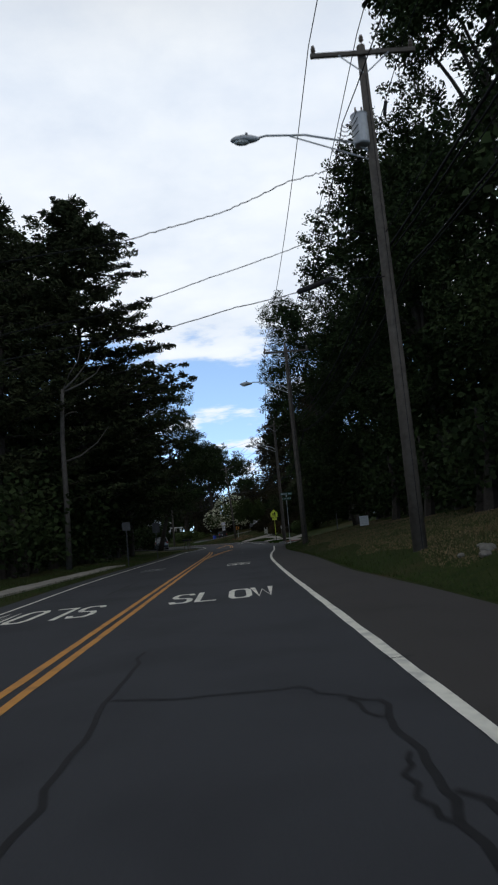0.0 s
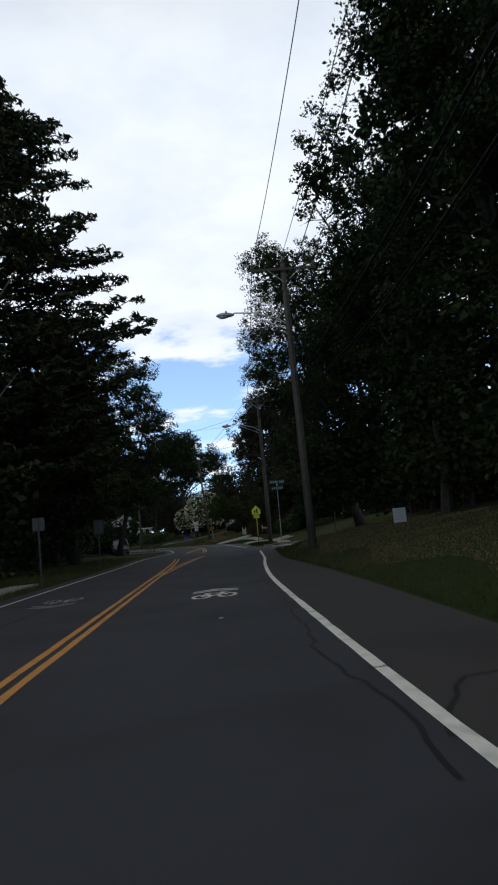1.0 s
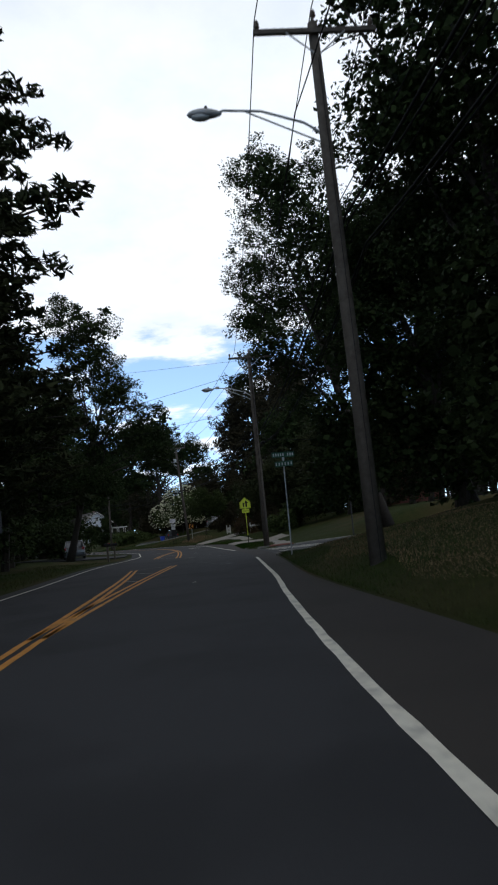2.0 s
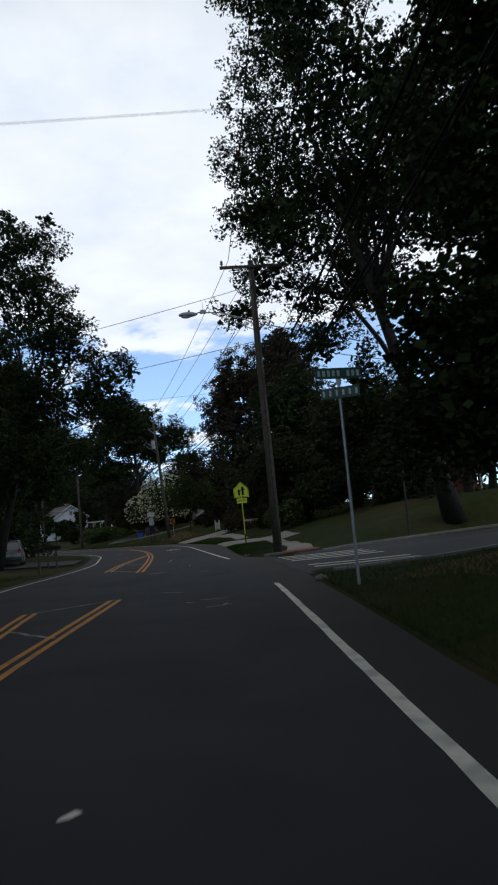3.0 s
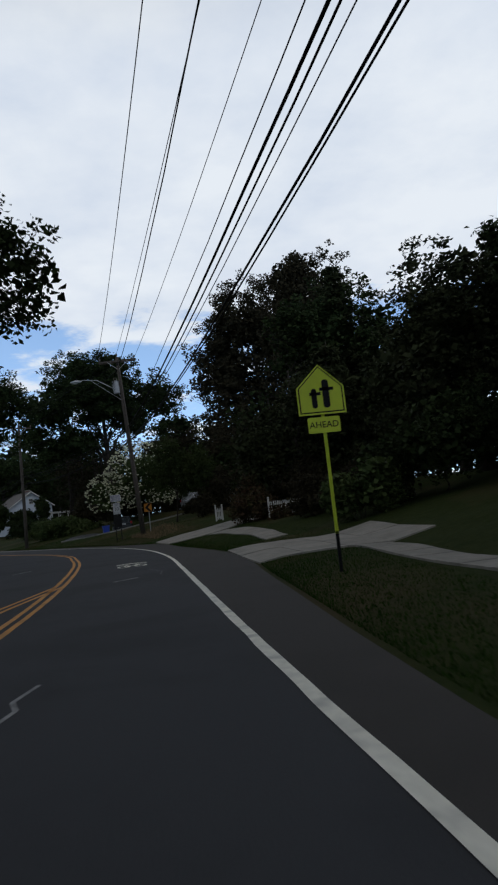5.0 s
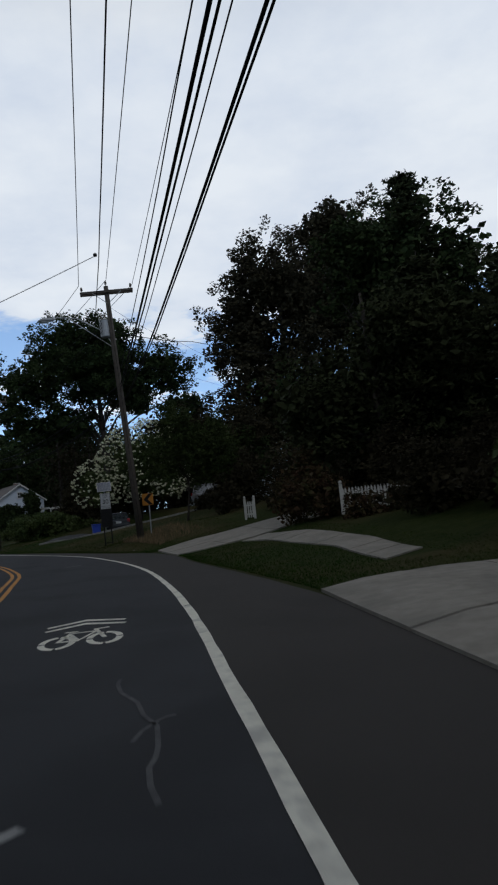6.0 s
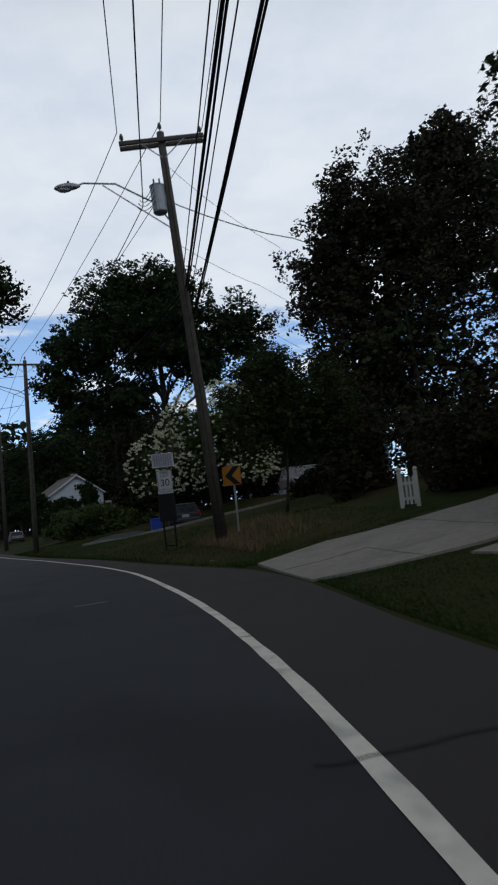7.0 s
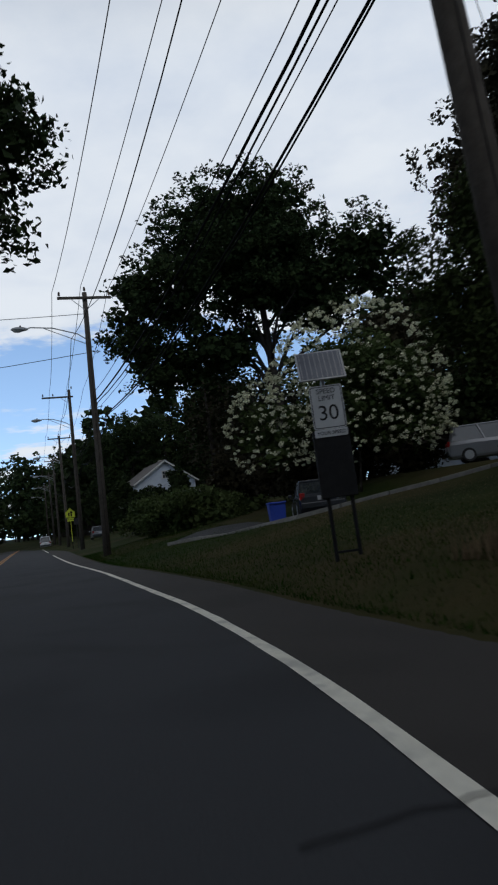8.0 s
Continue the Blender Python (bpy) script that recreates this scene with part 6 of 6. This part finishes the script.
house(27.8, 117.0, -24, 7.4, 10, 6.6, 10.0, M["brick_red"], M["roof"], "red brick house with a steep gable among trees", [(0.2, 7.6, 0.85, 1.15, "front"), (-1.9, 4.6, 1.0, 1.4, "front"), (1.9, 4.6, 1.0, 1.4, "front"), (0, 4.4, 1.0, 1.4, "side")], (-0.6, 2.2, 10.9), True)
house(-25.0, 207, 30, 7.5, 9, 4.7, 7.2, M["siding"], M["roof"], "white clapboard house partly hidden by hedges", [(-1.8, 3.6, 0.9, 1.3, "front"), (1.8, 3.6, 0.9, 1.3, "front"), (0, 5.6, 0.7, 0.9, "front"), (-2, 2.9, 0.9, 1.3, "side"), (0, 2.9, 0.9, 1.3, "side"), (2, 2.9, 0.9, 1.3, "side")], (1.4, 1.0, 7.8))
house(7.5, 176, 4, 13, 9, 5.0, 8.0, M["siding"], M["roof_pale"], "pale house with a light grey roof behind the shrubs", [(0, 3.0, 1.0, 1.3, "front"), (-2.5, 3.0, 1.0, 1.3, "side"), (2.5, 3.0, 1.0, 1.3, "side")])


# ---- cars ----
def car(name, x, y, rot, paint, label, long=4.7, wide=1.82, tall=1.7, van=True, lift=0.0):
    """A parked car: shaped body, glasshouse, wheels with rims, lights."""
    ob = thing(name, pose(x, y, gz(x, y) + lift, 0, 0, rot), label, "car")
    L, W, H = long / 2, wide / 2, tall
    belt = 0.98 if van else 0.9
    rear = -L + 0.15 if van else -L + 0.8
    stations = [(-L, 0.42, 0.80, 0.90), (-L + 0.12, 0.24, belt, 0.96), (-L * 0.5, 0.20, belt + 0.02, 1.0), (0.1, 0.20, belt, 1.0), (L * 0.45, 0.20, belt - 0.06, 0.99), (L - 0.35, 0.24, 0.76, 0.94), (L, 0.38, 0.62, 0.80)]
    bm = bmesh.new()
    rings = []
    for sx, lo, hi, k in stations:
        prof = [(-1, lo + 0.12), (-0.96, lo), (0.96, lo), (1, lo + 0.12), (1.0, hi - 0.15), (0.93, hi), (-0.93, hi), (-1.0, hi - 0.15)]
        rings.append([bm.verts.new((sx, py * W * k, pz)) for py, pz in prof])
    for r0, r1 in zip(rings, rings[1:]):
        for i in range(8):
            bm.faces.new((r0[i], r0[(i + 1) % 8], r1[(i + 1) % 8], r1[i]))
    bm.faces.new(rings[0][::-1])
    bm.faces.new(rings[-1])
    bmesh.ops.recalc_face_normals(bm, faces=bm.faces)
    body = part("body", bm, paint, ob, smooth=False)
    bv = body.modifiers.new("soft edges", "BEVEL")
    bv.width, bv.segments, bv.limit_method = 0.05, 3, "ANGLE"
    # glasshouse: dark panes under a painted roof with pillars
    base = [(rear, W * 0.90), (L * 0.52, W * 0.88)]
    topx = (rear + (0.22 if van else 0.75), L * 0.52 - (0.95 if van else 0.9))
    bm = bmesh.new()
    v = [bm.verts.new(q) for q in ((base[0][0], -base[0][1], belt), (base[1][0], -base[1][1], belt - 0.04), (base[1][0], base[1][1], belt - 0.04), (base[0][0], base[0][1], belt),
                                   (topx[0], -W * 0.74, H - 0.05), (topx[1], -W * 0.74, H - 0.05), (topx[1], W * 0.74, H - 0.05), (topx[0], W * 0.74, H - 0.05))]
    for f in ((0, 1, 5, 4), (1, 2, 6, 5), (2, 3, 7, 6), (3, 0, 4, 7), (4, 5, 6, 7)):
        bm.faces.new([v[i] for i in f])
    bmesh.ops.recalc_face_normals(bm, faces=bm.faces)
    part("glass", bm, M["window_glass"], ob, "dark tinted windows")
    part("roof", box(((topx[0] + topx[1]) / 2, 0, H - 0.03), (topx[1] - topx[0] + 0.12, W * 1.52, 0.08), 0.03), paint, ob)
    for s in (-1, 1):
        for bx, tx in ((base[0][0], topx[0]), (base[1][0], topx[1]), ((base[0][0] + base[1][0]) / 2 - 0.2, (topx[0] + topx[1]) / 2 - 0.1)):
            part("pillar", tube([(bx, s * W * 0.9, belt - 0.03), (tx, s * W * 0.745, H - 0.04)], 0.045, 6), paint, ob)
        for wx in (-L * 0.62, L * 0.62):
            wh = part("wheel", tube([(wx, s * (W - 0.2), 0.33), (wx, s * (W - 0.16), 0.33), (wx, s * (W - 0.02), 0.33), (wx, s * (W + 0.01), 0.33)], [0.30, 0.33, 0.33, 0.30], 20), M["rubber"], ob)
            part("rim", tube([(wx, s * (W - 0.05), 0.33), (wx, s * (W + 0.018), 0.33)], [0.2, 0.21], 14), M["steel"], wh)
        part("tail_light", box((-L + 0.06, s * W * 0.82, belt - 0.08), (0.12, 0.2, 0.26), 0.02), M["tail_red"], ob)
        part("headlight", box((L - 0.2, s * W * 0.7, 0.66), (0.3, 0.34, 0.14), 0.03), M["lens"], ob)
        part("mirror", box((L * 0.42, s * (W + 0.08), belt + 0.05), (0.12, 0.16, 0.12), 0.03), paint, ob)
    part("bumper", box((-L + 0.02, 0, 0.48), (0.14, W * 1.8, 0.22), 0.04), M["car_dark"], ob)
    part("number_plate", box((-L - 0.055, 0, 0.72), (0.02, 0.4, 0.16)), M["sign_white"], ob)
    return ob


car("minivan", 5.0, 153.5, -6, M["car_silver"], "silver minivan parked on the sloping drive", lift=0.06)
car("dark_car", -3.5, 148.2, 97, M["car_dark"], "dark car parked on the drive behind the shrub", van=False, tall=1.45, lift=0.06)
car("white_car", -10.6, 94.5, 100, M["car_silver"], "pale silver car parked in a driveway among trees", van=True, tall=1.6, lift=0.03)
car("parked_car", -29.5, 197, 112, M["car_silver"], "pale car parked beside the far road", van=False, tall=1.45)
car("white_van", -51, 232, 112, M["car_white"], "white car far down the road", van=True, tall=1.9)
drape("driveway", [(-5.6, 88), (-9, 89.6), (-15, 91)], [(-6.0, 95), (-9, 97.5), (-15, 99)], M["asphalt_side"], "dark asphalt driveway under the trees", "driveway", 0.03)

# ---- shrubs ----
bush("hedge_shrub", -22.5, 199, [(-19.9, 198, 5.8, 1.3, 1.6, 3.2), (-22.0, 197.5, 4.2, 2.0, 1.8, 2.3), (-24.4, 197.5, 4.2, 2.0, 1.8, 2.3), (-26.8, 198, 5.2, 1.7, 1.6, 3.0)], "dark hedge in front of the white house", "leaf", 420, 34, 0.28, 46)
bush("shrub", -12, 96, [(-12, 93, 1.8, 2.0, 2.0, 1.8), (-11.5, 97, 2.0, 2.0, 2.4, 2.0), (-13.5, 102, 2.4, 2.6, 2.4, 2.2)], "dark shrubs under the tree beside the bend", "leaf", 260, 32, 0.2, 47)
bush("shrub", 11, 127, [(10.5, 126, 3.2, 2.4, 2.2, 2.4), (9.4, 131, 3.0, 2.4, 2.6, 2.2), (13.5, 124, 3.6, 2.4, 2.2, 2.4)], "dense dark shrubs behind the fence", "leaf_dark", 320, 32, 0.2, 48)
bush("shrub", 6.2, 117, [(5.7, 117.3, 1.5, 1.0, 0.9, 1.0), (6.7, 116.3, 1.6, 1.1, 0.9, 1.1), (6.3, 118.6, 2.2, 1.1, 1.0, 1.4)], "reddish-green flowering shrub beside the path", "leaf_red", 260, 36, 0.11, 31, 0.34)
bush("shrub", 8.2, 113.6, [(7.5, 114.1, 1.1, 0.9, 0.7, 0.65), (8.8, 113.5, 1.3, 1.1, 0.8, 0.75), (10.6, 113.0, 1.6, 1.2, 0.8, 0.8)], "low straggling shrub in front of the fence", "leaf_red", 200, 34, 0.11, 68, 0.32)
bush("shrub", 12.5, 116.4, [(12.5, 116.6, 2.6, 1.8, 1.2, 1.6), (9.4, 117.0, 2.6, 1.6, 1.2, 1.6), (15.4, 116, 2.8, 1.6, 1.3, 1.6)], "low dark shrub beside the fence", "leaf_dark", 160, 34, 0.16, 32)
bush("shrub", 7.0, 127, [(7.2, 127.5, 2.2, 1.6, 1.8, 1.7), (8.5, 125.0, 2.2, 1.2, 1.4, 1.4)], "dark shrub beside the driveway", "leaf_dark", 180, 34, 0.17, 33)
bush("shrub", 4.0, 134.5, [(4.2, 133.5, 2.2, 1.3, 1.6, 1.5), (5.6, 136, 3.0, 1.8, 2.0, 2.6), (5.8, 140, 4.0, 1.7, 1.8, 2.6)], "dense dark shrub beyond the driveway", "leaf_dark", 240, 34, 0.18, 34)
bush("shrub", 4.9, 157, [(5.2, 156.6, 5.4, 2.2, 1.4, 3.0), (8.5, 156.5, 6.0, 2.6, 1.6, 4.0)], "green shrub beside the flowering shrub", "leaf", 240, 34, 0.22, 35)
bush("shrub", 3.6, 142, [(3.5, 142.0, 2.1, 1.1, 1.0, 1.2), (4.6, 142.6, 2.6, 1.0, 1.0, 1.5)], "dark shrub in front of the parked van", "leaf_dark", 160, 34, 0.17, 42)
bush("hedge_shrub", -2, 158, [(-5.6, 157.4, 3.4, 2.3, 1.6, 2.2), (-2.2, 157.8, 3.6, 2.3, 1.6, 2.4), (1.4, 158.2, 3.8, 2.3, 1.6, 2.6), (-8.4, 159.5, 3.2, 2.0, 1.6, 2.0)], "tall dark hedge behind the flowering shrub", "leaf_dark", 420, 30, 0.22, 43)
bush("hedge_shrub", -10.5, 158, [(-10.5, 158, 2.0, 2.6, 2.4, 1.8), (-13.0, 160, 1.8, 2.4, 2.4, 1.6), (-8, 157, 1.6, 1.8, 2, 1.3)], "rounded green hedge shrubs beyond the verge", "leaf_light", 320, 34, 0.2, 36)
bush("hedge_shrub", -18.5, 172, [(-17.5, 172, 2.2, 2.8, 2.6, 1.9), (-13.5, 168, 2.0, 3, 2.6, 1.8)], "rounded dark hedge in front of the far house", "leaf", 260, 30, 0.24, 37)
bush("shrub", 9, 110, [(8.3, 110.6, 1.6, 1.4, 1.1, 1.4), (10.4, 111, 2.0, 1.6, 1.2, 1.6), (9.6, 108.4, 1.5, 1.3, 1.0, 1.2), (11.2, 106.2, 1.9, 1.4, 1.2, 1.5)], "dark shrubs along the back of the driveway", "leaf_dark", 340, 34, 0.14, 38)
bush("shrub", 9.0, 100.0, [(12.5, 103.5, 3.4, 2.2, 2.4, 2.2), (11.0, 106.5, 2.6, 1.6, 2, 1.6), (15.5, 104.5, 3.8, 2.4, 2.2, 2.6)], "mass of dark shrubs above the lawn", "leaf", 300, 34, 0.2, 39)
bush("shrub", 18.5, 105, [(18.5, 105, 3.8, 2.6, 2.2, 2.4), (21.5, 106, 3.8, 2.2, 2.2, 2.0)], "dark foundation shrubs in front of the brick house", "leaf", 260, 34, 0.2, 40)
bush("shrub", 7.2, 103, [(8.6, 104.9, 1.7, 1.1, 0.9, 1.3), (9.9, 104.4, 1.9, 1.1, 0.9, 1.4)], "leafy shrub beside the driveway", "leaf_light", 160, 34, 0.17, 41)

# the flower heads of the large shrub
rs_f = np.random.RandomState(5)
heads = []
for bx, by, bz, rx, ry, rz, n in [(0.47, 0, 6.0, 3.8, 3.35, 3.8, 720), (-3.03, 0, 4.7, 2.4, 2.4, 2.3, 300), (2.57, 0, 5.2, 1.9, 2.15, 2.35, 180)]:
    for _ in range(n):
        v = rs_f.normal(0, 1, 3)
        v[1] = -abs(v[1]) if rs_f.rand() < 0.7 else v[1]
        v /= np.linalg.norm(v)
        if v[2] < -0.75:
            continue
        heads.append(np.array([bx, by, bz]) + v * np.array([rx, ry, rz]) * rs_f.uniform(0.95, 1.06))
petals = leaf_quads(rs_f, np.array(heads), rs_f.uniform(0.035, 0.085, len(heads)), 20, 0.085, flat=0.75, slim=0.85)
fl = fast_mesh("blossom", petals, 4, M["flower"], hyd, "clusters of small white flowers")
fl.location.z = -hyd.location.z

# ---- weeds, grass, stones ----
rs_g = np.random.RandomState(9)


def blades(name, px, py, hgt, wid, material, label, lean=0.5):
    n = len(px)
    z = height(px, py)
    a = rs_g.uniform(0, 2 * math.pi, n)
    h = hgt * rs_g.uniform(0.5, 1.3, n)
    d = np.stack([np.cos(a), np.sin(a), np.zeros(n)], 1)
    b = np.stack([px, py, z - 0.01], 1)
    tip = b + np.stack([np.cos(a + 1.3) * lean * h, np.sin(a + 1.3) * lean * h, h], 1)
    w = (wid * rs_g.uniform(0.6, 1.4, n))[:, None]
    tagged(fast_mesh(name, np.stack([b - d * w, b + d * w, tip], 1), 3, material), label, "grass", kind="stuff")


def beside_road(n, y0, y1, far):
    """Random places on the right verge, thicker near the pavement's edge."""
    line = resample(RIGHT_S[(RIGHT_S[:, 1] > y0) & (RIGHT_S[:, 1] < y1)], 2000)
    t = np.gradient(line, axis=0)
    t /= np.linalg.norm(t, axis=1)[:, None]
    i = rs_g.randint(0, 2000, n)
    d = rs_g.uniform(0, 1, n) ** 1.7 * far + 0.04
    return line[i, 0] + t[i, 1] * d, line[i, 1] - t[i, 0] * d


def paved(x, y):
    """True where pavement, driveways or the side street lie."""
    a = (y > 64.6) & (y < 77.2) & (x > 3.4)
    b = (x > 3.2) & (y > 94.7 + (x - 3.4) * 0.17) & (y < 102.9)
    c = (y > np.maximum(117.4, 118.4 - (x - 1.1) * 0.35)) & (y < 122.9 + np.clip(x - 0.3, 0, 1.9) * 0.4) & (x > 0)
    d = (x > 4.9 + (y - 76) * 0.085) & (x < 7.5) & (y > 76) & (y < 97)
    e = (y > 104.5) & (y < 117.3) & (x > 5.25 - np.clip(y - 109, 0, 9) * 0.2) & (x < 6.4 - np.clip(y - 109, 0, 9) * 0.2)
    return a | b | c | d | e


for y0, y1, n, far, tall, kind_ in ((6, 66, 36000, 5.5, 0.10, "blade"), (77, 104, 36000, 4.0, 0.055, "lawn_blade"), (103, 124, 36000, 4.5, 0.05, "lawn_blade"), (122, 160, 38000, 5.5, 0.075, "lawn_blade")):
    px, py = beside_road(n, y0, y1, far)
    k = ~paved(px, py)
    blades("verge_grass", px[k], py[k], tall, 0.007, M[kind_], "short tufted grass on the verge")
px, py = beside_road(2600, 124.0, 128.0, 2.6)
blades("dry_weeds", px + 1.0, py + 0.5, 0.26, 0.007, M["dry"], "tall dry weeds round the pole's foot", 0.35)
px, py = beside_road(60000, 14, 60, 7.0)
k = dist(px, py, R_PLAN, 1) > 1.1 + 0.35 * np.sin(py * 0.7)
blades("dry_bank_grass", px[k], py[k], 0.055, 0.0105, M["dry"], "short dry brown grass on the bank", 0.6)
px, py = beside_road(16000, 127.0, 144.0, 9.0)
k = (dist(px, py, R_PLAN, 1) > 2.6) & (px > -3.5)
blades("dry_bank_grass", px[k], py[k], 0.05, 0.006, M["dry"], "short dry brown grass in front of the drive", 0.6)
px = rs_g.uniform(-10.5, -6.6, 16000)
py = rs_g.uniform(8, 80, 16000)
k = dist(px, py, L_PLAN, -1) > 0.05
k &= ~((px > -8.9) & (px < -7.4) & (py < 45))
blades("verge_grass", px[k], py[k], 0.14, 0.010, M["blade"], "rough grass on the opposite verge")

for sx, sy, r in ((4.35, 14.6, 0.13), (4.6, 15.1, 0.18), (4.2, 15.6, 0.09), (5.0, 14.9, 0.12), (4.8, 16.0, 0.1), (3.8, 63.25, 0.16), (3.45, 78.6, 0.1), (3.6, 78.5, 0.07), (-0.9, 125.4, 0.06), (5.3, 15.7, 0.15)):
    bm = bmesh.new()
    got = bmesh.ops.create_icosphere(bm, subdivisions=2, radius=r)["verts"]
    for v in got:
        v.co *= 1 + 0.22 * math.sin(v.co.x * 31 + sx * 7) * math.cos(v.co.y * 27 + sy)
        v.co.z *= 0.6
    ob = part("stone", bm, M["field_stone"])
    ob.location = (sx, sy, gz(sx, sy) + r * 0.25)
    tagged(ob, "grey rounded stone lying in the verge grass", "stone", "stones on the verge")

# a thin bare post on the lawn behind the side street
tagged(part("post", tube([(10.45, 76.6, gz(10.45, 76.6) - 0.3), (10.5, 76.6, 2.4), (10.55, 76.6, 4.0)], [0.05, 0.045, 0.04], 8), M["dull_metal"]), "thin grey metal post on the lawn's edge", "post")
